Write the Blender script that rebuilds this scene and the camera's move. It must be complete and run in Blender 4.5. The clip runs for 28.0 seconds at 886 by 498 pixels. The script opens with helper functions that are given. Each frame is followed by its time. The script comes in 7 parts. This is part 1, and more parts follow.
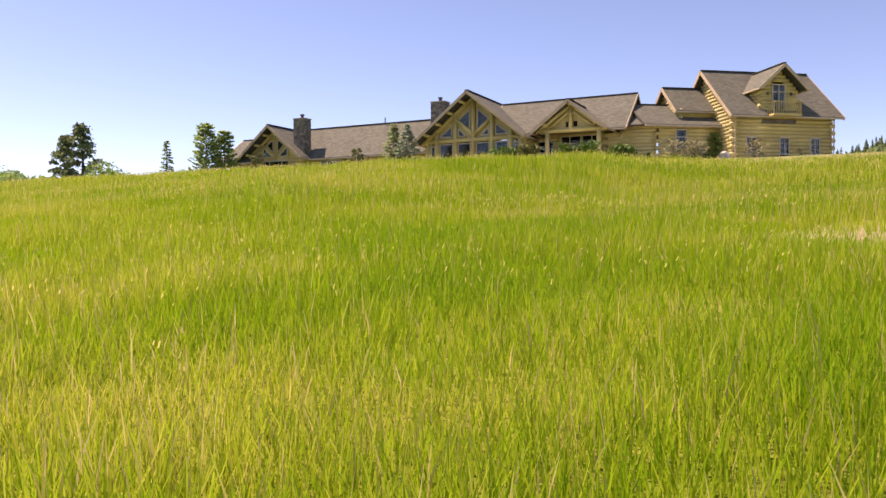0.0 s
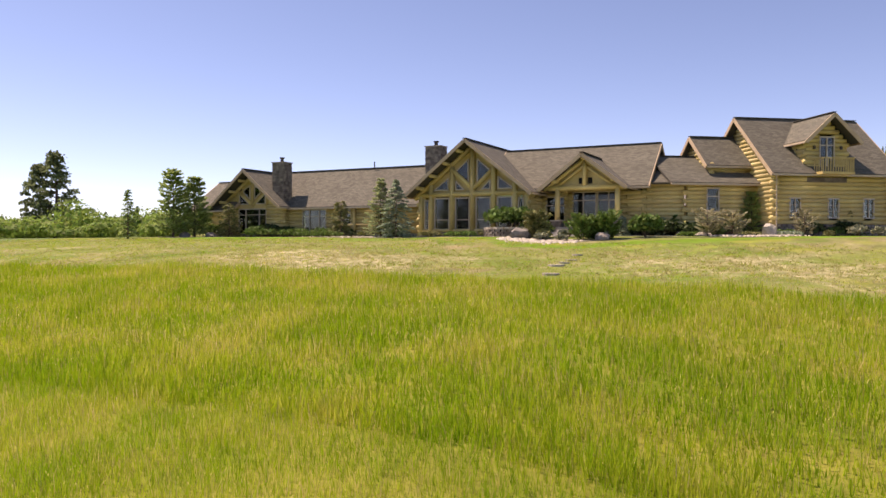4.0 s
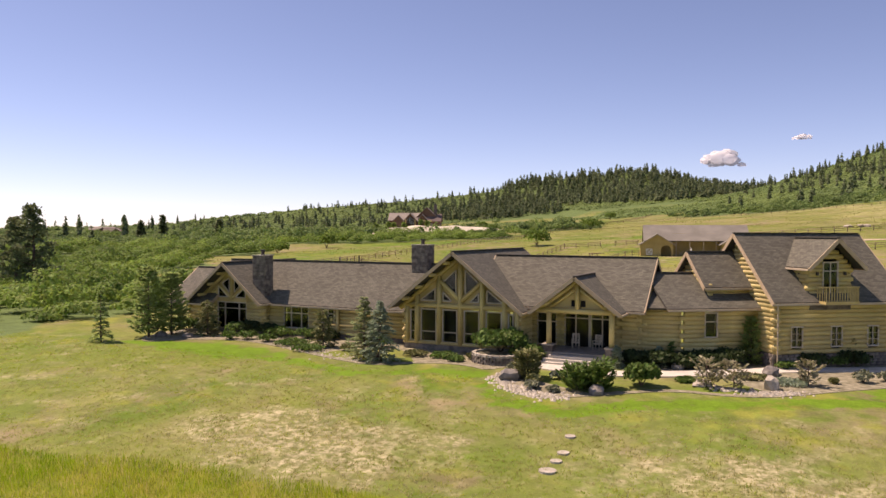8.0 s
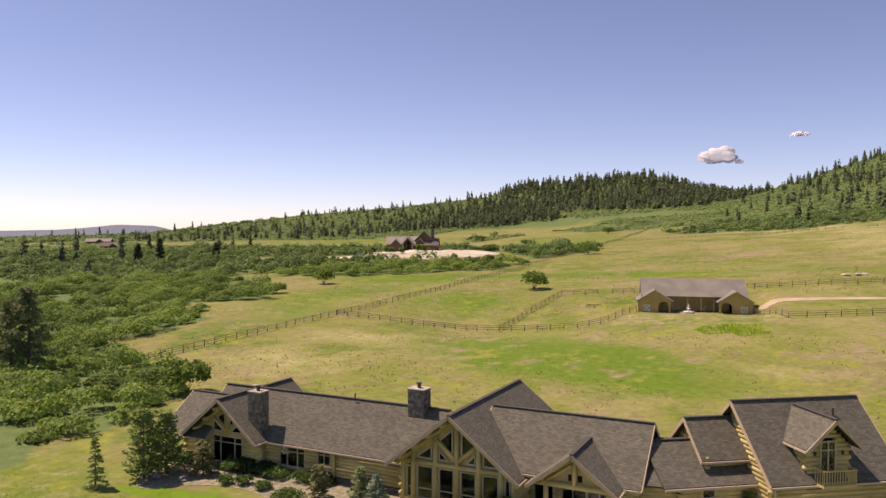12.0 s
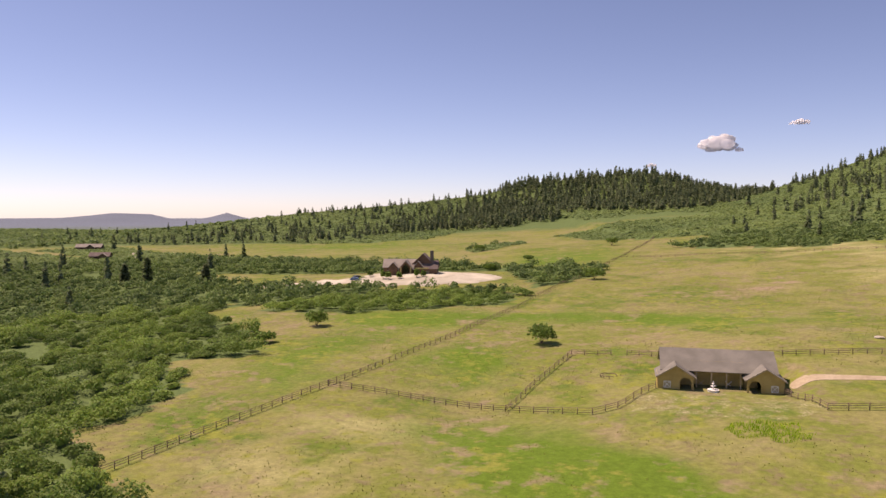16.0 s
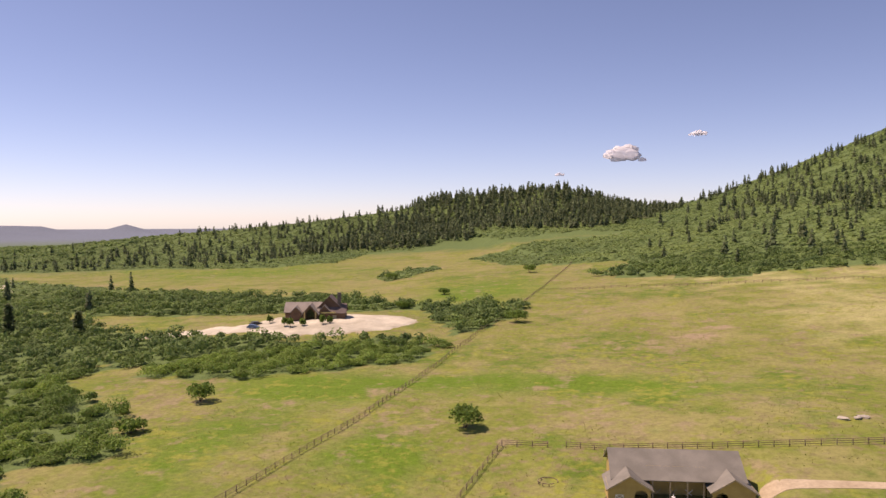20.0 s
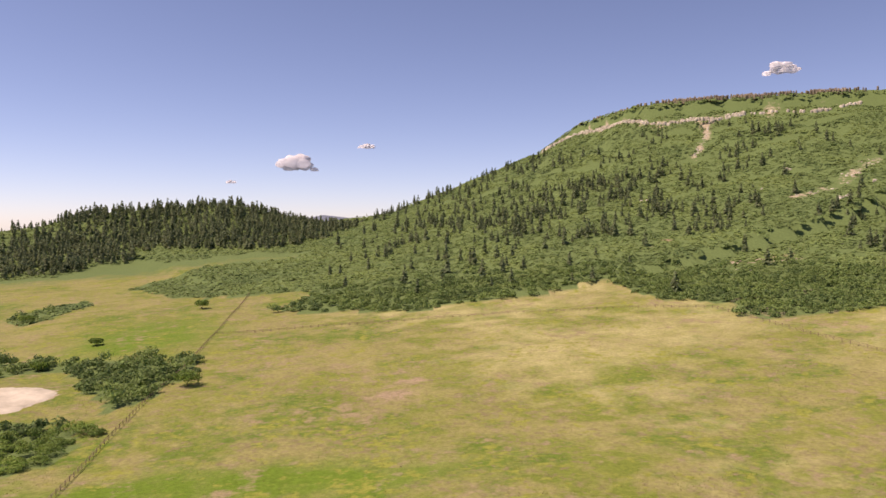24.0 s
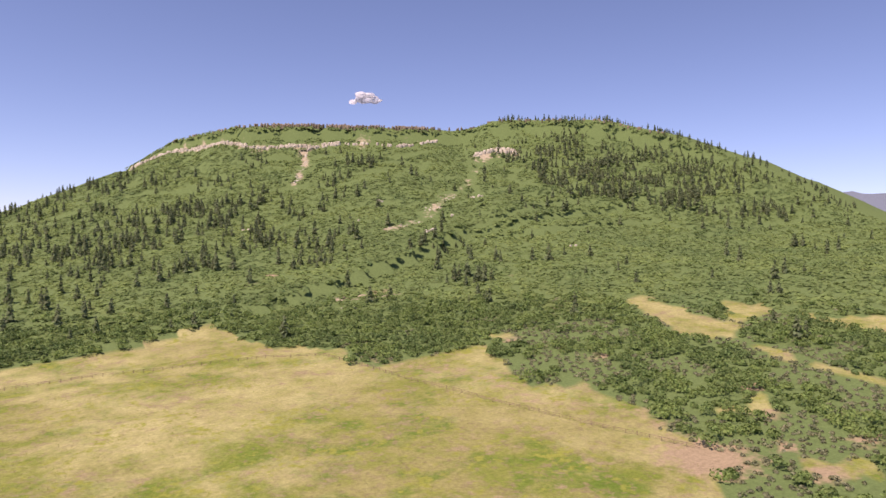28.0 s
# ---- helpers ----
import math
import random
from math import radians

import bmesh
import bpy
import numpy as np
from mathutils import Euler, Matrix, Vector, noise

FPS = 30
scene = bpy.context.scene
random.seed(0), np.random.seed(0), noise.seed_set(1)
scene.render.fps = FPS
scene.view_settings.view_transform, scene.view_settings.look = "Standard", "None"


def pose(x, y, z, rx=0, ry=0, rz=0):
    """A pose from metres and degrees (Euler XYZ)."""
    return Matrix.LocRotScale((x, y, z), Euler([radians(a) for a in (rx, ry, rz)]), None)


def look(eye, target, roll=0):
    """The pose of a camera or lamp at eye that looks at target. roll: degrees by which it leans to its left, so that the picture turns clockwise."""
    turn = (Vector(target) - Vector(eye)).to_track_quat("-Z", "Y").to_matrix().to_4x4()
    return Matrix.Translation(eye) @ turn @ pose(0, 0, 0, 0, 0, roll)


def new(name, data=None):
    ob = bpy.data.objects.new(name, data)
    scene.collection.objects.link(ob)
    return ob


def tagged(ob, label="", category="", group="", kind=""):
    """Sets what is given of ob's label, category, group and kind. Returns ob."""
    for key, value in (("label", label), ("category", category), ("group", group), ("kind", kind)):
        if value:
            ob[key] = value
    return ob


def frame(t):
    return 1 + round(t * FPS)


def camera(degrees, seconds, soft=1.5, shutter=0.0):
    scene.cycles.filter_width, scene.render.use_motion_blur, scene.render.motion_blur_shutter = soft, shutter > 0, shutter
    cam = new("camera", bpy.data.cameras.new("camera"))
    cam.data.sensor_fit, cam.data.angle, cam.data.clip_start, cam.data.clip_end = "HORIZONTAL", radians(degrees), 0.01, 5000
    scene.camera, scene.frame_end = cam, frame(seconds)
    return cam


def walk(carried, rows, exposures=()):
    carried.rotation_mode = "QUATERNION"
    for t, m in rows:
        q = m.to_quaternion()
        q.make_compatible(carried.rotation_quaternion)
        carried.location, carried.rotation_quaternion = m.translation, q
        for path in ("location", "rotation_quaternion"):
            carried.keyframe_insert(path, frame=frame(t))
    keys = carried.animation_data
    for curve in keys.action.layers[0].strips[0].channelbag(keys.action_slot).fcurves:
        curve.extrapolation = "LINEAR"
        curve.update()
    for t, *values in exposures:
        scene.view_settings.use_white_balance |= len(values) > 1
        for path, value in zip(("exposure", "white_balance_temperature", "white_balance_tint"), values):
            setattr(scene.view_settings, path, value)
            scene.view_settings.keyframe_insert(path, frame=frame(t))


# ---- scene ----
from functools import lru_cache

cam = camera(61.04, 28.0)
PATH = [  # seconds, x, y, z, heading, tilt, lean
    (0.0, 28.55, -61.22, -5.28, 26.84, -0.66, -0.04),
    (0.5, 28.21, -60.21, -4.99, 26.88, -0.58, 0.02),
    (1.0, 27.85, -59.19, -4.52, 26.92, -0.48, 0.07),
    (1.5, 27.47, -58.17, -3.95, 26.97, -0.39, 0.14),
    (2.0, 27.11, -57.11, -3.26, 27.05, -0.32, 0.19),
    (2.5, 26.68, -56.04, -2.59, 27.10, -0.26, 0.21),
    (3.0, 26.19, -55.02, -1.93, 27.14, -0.25, 0.23),
    (3.5, 25.78, -54.06, -1.06, 27.18, -0.32, 0.20),
    (5.5, 24.47, -51.24, 3.65, 27.29, -1.03, -0.01),
    (6.0, 24.32, -50.90, 4.81, 27.28, -1.14, -0.01),
    (6.5, 24.30, -50.76, 6.02, 27.20, -1.23, 0.03),
    (7.0, 24.34, -50.68, 7.24, 26.99, -1.28, 0.07),
    (7.5, 24.40, -50.59, 8.43, 26.77, -1.29, 0.12),
    (8.0, 24.46, -50.58, 9.64, 26.57, -1.29, 0.16),
    (8.5, 24.49, -50.69, 10.96, 26.45, -1.34, 0.30),
    (9.0, 24.51, -50.83, 12.39, 26.36, -1.40, 0.41),
    (9.5, 24.52, -50.95, 13.90, 26.28, -1.44, 0.47),
    (10.0, 24.54, -50.99, 15.45, 26.29, -1.47, 0.49),
    (10.5, 24.55, -50.96, 17.06, 26.29, -1.49, 0.40),
    (11.0, 24.53, -50.87, 18.76, 26.24, -1.51, 0.25),
    (11.5, 24.46, -50.59, 20.51, 26.34, -1.56, 0.15),
    (12.0, 24.26, -49.93, 22.23, 26.40, -1.65, 0.04),
    (12.5, 23.79, -48.95, 24.06, 26.41, -1.78, -0.02),
    (14.5, 20.05, -42.97, 32.40, 26.24, -2.49, 0.36),
    (15.0, 19.12, -41.29, 34.35, 26.23, -2.62, 0.30),
    (15.5, 18.23, -39.39, 36.19, 26.23, -2.71, 0.19),
    (16.0, 17.32, -37.21, 37.95, 26.27, -2.78, 0.07),
    (16.5, 16.37, -34.72, 39.63, 26.29, -2.80, -0.08),
    (17.0, 15.31, -31.86, 41.23, 26.07, -2.78, -0.20),
    (17.5, 14.08, -28.59, 42.73, 25.27, -2.72, -0.32),
    (18.0, 12.68, -25.10, 44.15, 24.24, -2.63, -0.40),
    (18.5, 11.16, -21.63, 45.51, 23.40, -2.54, -0.41),
    (19.0, 9.53, -18.22, 46.84, 22.58, -2.44, -0.38),
    (19.5, 7.85, -14.85, 48.16, 21.45, -2.34, -0.34),
    (20.0, 6.21, -11.53, 49.57, 19.58, -2.24, -0.29),
    (20.5, 4.67, -8.27, 51.10, 16.93, -2.16, -0.32),
    (21.0, 3.34, -5.03, 52.70, 13.94, -2.09, -0.32),
    (21.5, 2.23, -1.68, 54.32, 10.90, -2.03, -0.30),
    (23.5, -0.92, 12.55, 60.78, -1.98, -1.85, -0.02),
    (24.0, -1.42, 16.26, 62.39, -5.01, -1.79, 0.02),
    (24.5, -1.70, 20.06, 63.94, -7.84, -1.71, 0.05),
    (25.0, -1.67, 23.73, 65.53, -10.84, -1.62, 0.09),
    (25.5, -1.35, 27.23, 67.16, -14.28, -1.51, 0.17),
    (26.0, -0.85, 30.47, 68.85, -18.11, -1.37, 0.30),
    (26.5, -0.24, 33.37, 70.50, -22.11, -1.19, 0.40),
    (27.0, 0.40, 35.99, 72.07, -26.41, -0.99, 0.39),
    (27.5, 1.19, 38.61, 73.52, -30.88, -0.80, 0.34),
    (28.0, 2.03, 41.24, 74.89, -35.16, -0.61, 0.27),
]
walk(cam, [(t, pose(x, y, z, 0, 0, head) @ pose(0, 0, 0, 90 + tilt, 0, 0) @ pose(0, 0, 0, 0, 0, lean))
           for t, x, y, z, head, tilt, lean in PATH],
     exposures=[(0.0, 0.88, 7450, 33), (3.0, 0.72, 7450, 33), (6.0, 0.42, 7420, 34), (9.0, 0.26, 7380, 34), (17.0, 0.10, 7380, 36), (25.0, 0.17, 7300, 37), (28.0, 0.28, 6800, 40)])

# ---- light ----
SUN_AZ, SUN_EL = 181.0, 60.0  # degrees counter-clockwise from +x, and above the horizon
world = bpy.data.worlds.new("sky")
scene.world = world
world.use_nodes = True
wn = world.node_tree.nodes
sky = wn.new("ShaderNodeTexSky")
sky.sky_type, sky.sun_disc = "NISHITA", False
sky.sun_elevation, sky.sun_rotation = radians(SUN_EL), radians(90 - SUN_AZ)
sky.altitude, sky.air_density, sky.dust_density, sky.ozone_density = 4000, 1.0, 6.5, 1.7
wn["Background"].inputs["Strength"].default_value = 0.127
world.node_tree.links.new(sky.outputs[0], wn["Background"].inputs[0])
sun = new("sun", bpy.data.lights.new("sun", "SUN"))
sun.data.energy, sun.data.angle, sun.data.color = 5.0, radians(0.53), (1.0, 0.91, 0.75)
az, el = radians(SUN_AZ), radians(SUN_EL)
sun.matrix_world = look((0, 0, 0), (-math.cos(az) * math.cos(el), -math.sin(az) * math.cos(el), -math.sin(el)))

# ---- materials ----


def material(name, color, rough=0.8, vary=None, scale=3.0, bump=0.0, bump_scale=20.0, metal=0.0, island=0.0, stretch=(1, 1, 1),
             obj=0.0, fine=0.25, fine_scale=40.0, translucent=0.0, coords="Object"):
    """A surface of one colour that wanders to a second one, with fine grain, relief and a change from piece to piece."""
    m = bpy.data.materials.new(name)
    m.use_nodes = True
    n, l = m.node_tree.nodes, m.node_tree.links
    b = n["Principled BSDF"]
    b.inputs["Roughness"].default_value, b.inputs["Metallic"].default_value = rough, metal
    b.inputs["Specular IOR Level"].default_value = 0.3
    tc = n.new("ShaderNodeTexCoord")
    mp = n.new("ShaderNodeMapping")
    mp.inputs["Scale"].default_value = stretch
    l.new(tc.outputs[coords], mp.inputs[0])
    big = n.new("ShaderNodeTexNoise")
    big.inputs["Scale"].default_value, big.inputs["Detail"].default_value = scale, 4.0
    l.new(mp.outputs[0], big.inputs["Vector"])
    ramp = n.new("ShaderNodeValToRGB")
    ramp.color_ramp.elements[0].position, ramp.color_ramp.elements[1].position = 0.35, 0.65
    second = vary or tuple(min(1, c * 1.3) for c in color)
    ramp.color_ramp.elements[0].color, ramp.color_ramp.elements[1].color = (*color, 1), (*second, 1)
    l.new(big.outputs["Fac"], ramp.inputs[0])
    small = n.new("ShaderNodeTexNoise")
    small.inputs["Scale"].default_value, small.inputs["Detail"].default_value = fine_scale, 3.0
    l.new(mp.outputs[0], small.inputs["Vector"])
    value = n.new("ShaderNodeMapRange")
    value.inputs["To Min"].default_value, value.inputs["To Max"].default_value = 1 - fine, 1 + fine
    l.new(small.outputs["Fac"], value.inputs["Value"])
    hsv = n.new("ShaderNodeHueSaturation")
    l.new(ramp.outputs[0], hsv.inputs["Color"])
    last = value.outputs[0]
    for amount, node, out in ((island, "ShaderNodeNewGeometry", "Random Per Island"), (obj, "ShaderNodeObjectInfo", "Random")):
        if amount:
            src = n.new(node)
            spread = n.new("ShaderNodeMapRange")
            spread.inputs["To Min"].default_value, spread.inputs["To Max"].default_value = 1 - amount, 1 + amount
            l.new(src.outputs[out], spread.inputs["Value"])
            mul = n.new("ShaderNodeMath")
            mul.operation = "MULTIPLY"
            l.new(last, mul.inputs[0])
            l.new(spread.outputs[0], mul.inputs[1])
            last = mul.outputs[0]
            hue = n.new("ShaderNodeMapRange")
            hue.inputs["To Min"].default_value, hue.inputs["To Max"].default_value = 0.5 - 0.05 * amount, 0.5 + 0.05 * amount
            l.new(src.outputs[out], hue.inputs["Value"])
            l.new(hue.outputs[0], hsv.inputs["Hue"])
    l.new(last, hsv.inputs["Value"])
    l.new(hsv.outputs[0], b.inputs["Base Color"])
    if bump:
        rel = n.new("ShaderNodeTexNoise")
        rel.inputs["Scale"].default_value, rel.inputs["Detail"].default_value = bump_scale, 5.0
        l.new(mp.outputs[0], rel.inputs["Vector"])
        bp = n.new("ShaderNodeBump")
        bp.inputs["Strength"].default_value, bp.inputs["Distance"].default_value = bump, 0.05
        l.new(rel.outputs["Fac"], bp.inputs["Height"])
        l.new(bp.outputs[0], b.inputs["Normal"])
    if translucent:
        tr = n.new("ShaderNodeBsdfTranslucent")
        l.new(hsv.outputs[0], tr.inputs["Color"])
        mix = n.new("ShaderNodeMixShader")
        mix.inputs[0].default_value = translucent
        l.new(b.outputs[0], mix.inputs[1])
        l.new(tr.outputs[0], mix.inputs[2])
        l.new(mix.outputs[0], n["Material Output"].inputs["Surface"])
    return m


LOG = material("peeled_log", (0.465, 0.368, 0.135), 0.55, (0.58, 0.475, 0.20), 0.7, 0.3, 9, obj=0.10, stretch=(1, 1, 1), fine=0.18, fine_scale=14)
TIMBER = material("timber", (0.47, 0.36, 0.13), 0.55, (0.57, 0.45, 0.19), 0.9, 0.2, 12, fine=0.15)
TRIM = material("trim_board", (0.42, 0.32, 0.20), 0.6, (0.50, 0.39, 0.25), 1.2, fine=0.1)
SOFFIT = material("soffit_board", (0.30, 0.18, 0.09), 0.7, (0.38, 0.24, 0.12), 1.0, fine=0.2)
FRAME = material("window_frame_paint", (0.46, 0.40, 0.30), 0.5, (0.52, 0.46, 0.35), 2.0, fine=0.05)
STONE = material("field_stone", (0.115, 0.10, 0.085), 0.85, (0.24, 0.21, 0.17), 2.6, 0.6, 7, obj=0.3, fine=0.35, fine_scale=18)
PALE_STONE = material("pale_stone", (0.33, 0.30, 0.24), 0.85, (0.46, 0.42, 0.35), 2.5, 0.5, 9, obj=0.15)
GREY_ROCK = material("grey_rock", (0.15, 0.14, 0.125), 0.9, (0.27, 0.25, 0.22), 2.0, 0.6, 6)
CONCRETE = material("pale_concrete", (0.50, 0.465, 0.39), 0.85, (0.60, 0.565, 0.48), 1.2, 0.2, 30, fine=0.12)
PATIO = material("paved_porch", (0.23, 0.21, 0.175), 0.8, (0.31, 0.285, 0.24), 1.5, 0.2, 20)
MULCH = material("mulch", (0.17, 0.155, 0.095), 0.95, (0.32, 0.295, 0.205), 2.5, 0.6, 25, fine=0.5, fine_scale=16)
SAND = material("bare_sand", (0.38, 0.35, 0.265), 0.95, (0.57, 0.53, 0.41), 0.12, 0.4, 2, fine=0.2, fine_scale=0.6)
# near-black for plates that stand in for the shade inside rooms and openings
DARK = material("painted_dark", (0.012, 0.011, 0.010), 0.9, (0.02, 0.018, 0.016), 2.0)
METAL = material("dark_metal", (0.06, 0.05, 0.05), 0.5, (0.09, 0.08, 0.07), 3.0, metal=0.6)
GUTTER = material("tan_gutter", (0.45, 0.37, 0.26), 0.5, (0.5, 0.42, 0.3), 3.0)
BARK = material("bark", (0.09, 0.065, 0.05), 0.95, (0.16, 0.11, 0.08), 5.0, 0.6, 20)
POST = material("weathered_rail", (0.16, 0.11, 0.08), 0.9, (0.26, 0.19, 0.13), 1.5, obj=0.2)
BARN = material("stained_barn_board", (0.42, 0.29, 0.10), 0.7, (0.50, 0.36, 0.13), 0.6, fine=0.12, fine_scale=6)
WHITE = material("white_paint", (0.78, 0.76, 0.70), 0.6, (0.82, 0.80, 0.75), 2.0, fine=0.04)
OAK = material("scrub_oak_leaf", (0.135, 0.215, 0.046), 0.7, (0.245, 0.355, 0.066), 0.045, island=0.28, translucent=0.4, fine=0.25, fine_scale=0.35)
# duller and bluer than OAK: distance haze put into the leaf colour
OAK_FAR = material("far_oak_leaf", (0.125, 0.195, 0.060), 0.75, (0.195, 0.280, 0.076), 0.05, island=0.2, translucent=0.35, fine=0.25, fine_scale=0.2)
BRUSH = material("hill_brush_leaf", (0.155, 0.235, 0.080), 0.8, (0.215, 0.300, 0.092), 0.02, island=0.12, translucent=0.4, fine=0.22, fine_scale=0.07)
NEEDLE = material("pine_needle", (0.140, 0.180, 0.085), 0.75, (0.205, 0.245, 0.105), 0.05, island=0.35, translucent=0.4, fine=0.3, fine_scale=0.4)
SPRUCE = material("blue_spruce_needle", (0.25, 0.32, 0.22), 0.7, (0.34, 0.41, 0.28), 1.0, island=0.3, translucent=0.45)
# dark juniper whose green is lowered further to paint in the wall's shade
JUNIPER_SHADED = material("shaded_juniper_green", (0.028, 0.050, 0.014), 0.7, (0.050, 0.082, 0.022), 1.5, island=0.3, translucent=0.2)
JUNIPER = material("juniper_green", (0.085, 0.155, 0.03), 0.7, (0.14, 0.22, 0.05), 1.5, island=0.35, translucent=0.3)
PINE_FAR = material("hill_pine_needle", (0.125, 0.165, 0.075), 0.75, (0.175, 0.215, 0.100), 0.05, island=0.3, translucent=0.4, fine=0.3, fine_scale=0.4)
GREY_BRUSH = material("grey_brush_leaf", (0.17, 0.19, 0.10), 0.8, (0.27, 0.28, 0.15), 0.2, island=0.3, translucent=0.3)
SAGE = material("sage_green", (0.19, 0.21, 0.13), 0.7, (0.27, 0.28, 0.18), 2.0, island=0.3, translucent=0.15)
OLIVE = material("olive_shrub", (0.15, 0.165, 0.055), 0.7, (0.24, 0.24, 0.09), 1.5, island=0.3, translucent=0.15)
CLOUD = material("cloud_white", (0.97, 0.97, 0.97), 1.0, (0.98, 0.98, 0.98), 0.001, fine=0.0, translucent=0.75)


def glass_material():
    m = bpy.data.materials.new("window_glass")
    m.use_nodes = True
    n, l = m.node_tree.nodes, m.node_tree.links
    n.remove(n["Principled BSDF"])
    fr = n.new("ShaderNodeFresnel")
    fr.inputs[0].default_value = 1.5
    clear, gloss, mix = n.new("ShaderNodeBsdfTransparent"), n.new("ShaderNodeBsdfGlossy"), n.new("ShaderNodeMixShader")
    clear.inputs[0].default_value = (0.75, 0.8, 0.78, 1)
    gloss.inputs["Roughness"].default_value = 0.02
    l.new(fr.outputs[0], mix.inputs[0])
    l.new(clear.outputs[0], mix.inputs[1])
    l.new(gloss.outputs[0], mix.inputs[2])
    l.new(mix.outputs[0], n["Material Output"].inputs["Surface"])
    return m


GLASS = glass_material()


def shingle_material():
    """Brown-grey asphalt shingles: courses 0.14 m high up the slope, tabs of mixed tone."""
    m = bpy.data.materials.new("asphalt_shingle")
    m.use_nodes = True
    n, l = m.node_tree.nodes, m.node_tree.links
    b = n["Principled BSDF"]
    b.inputs["Roughness"].default_value = 0.9
    uv = n.new("ShaderNodeUVMap")
    brick = n.new("ShaderNodeTexBrick")
    brick.inputs["Scale"].default_value = 1.0
    for key, value in (("Brick Width", 0.32), ("Row Height", 0.15), ("Mortar Size", 0.012), ("Bias", 0.0), ("Mortar Smooth", 0.2)):
        brick.inputs[key].default_value = value
    brick.inputs["Color1"].default_value = (0.084, 0.082, 0.060, 1)
    brick.inputs["Color2"].default_value = (0.148, 0.142, 0.105, 1)
    brick.inputs["Mortar"].default_value = (0.060, 0.056, 0.043, 1)
    l.new(uv.outputs[0], brick.inputs["Vector"])
    wear = n.new("ShaderNodeTexNoise")
    wear.inputs["Scale"].default_value, wear.inputs["Detail"].default_value = 0.6, 5.0
    l.new(uv.outputs[0], wear.inputs["Vector"])
    mr = n.new("ShaderNodeMapRange")
    mr.inputs["To Min"].default_value, mr.inputs["To Max"].default_value = 0.75, 1.25
    l.new(wear.outputs["Fac"], mr.inputs["Value"])
    hsv = n.new("ShaderNodeHueSaturation")
    l.new(brick.outputs["Color"], hsv.inputs["Color"])
    l.new(mr.outputs[0], hsv.inputs["Value"])
    l.new(hsv.outputs[0], b.inputs["Base Color"])
    bp = n.new("ShaderNodeBump")
    bp.inputs["Strength"].default_value, bp.inputs["Distance"].default_value = 0.6, 0.02
    l.new(brick.outputs["Fac"], bp.inputs["Height"])
    bp.invert = True
    l.new(bp.outputs[0], b.inputs["Normal"])
    return m


SHINGLE = shingle_material()


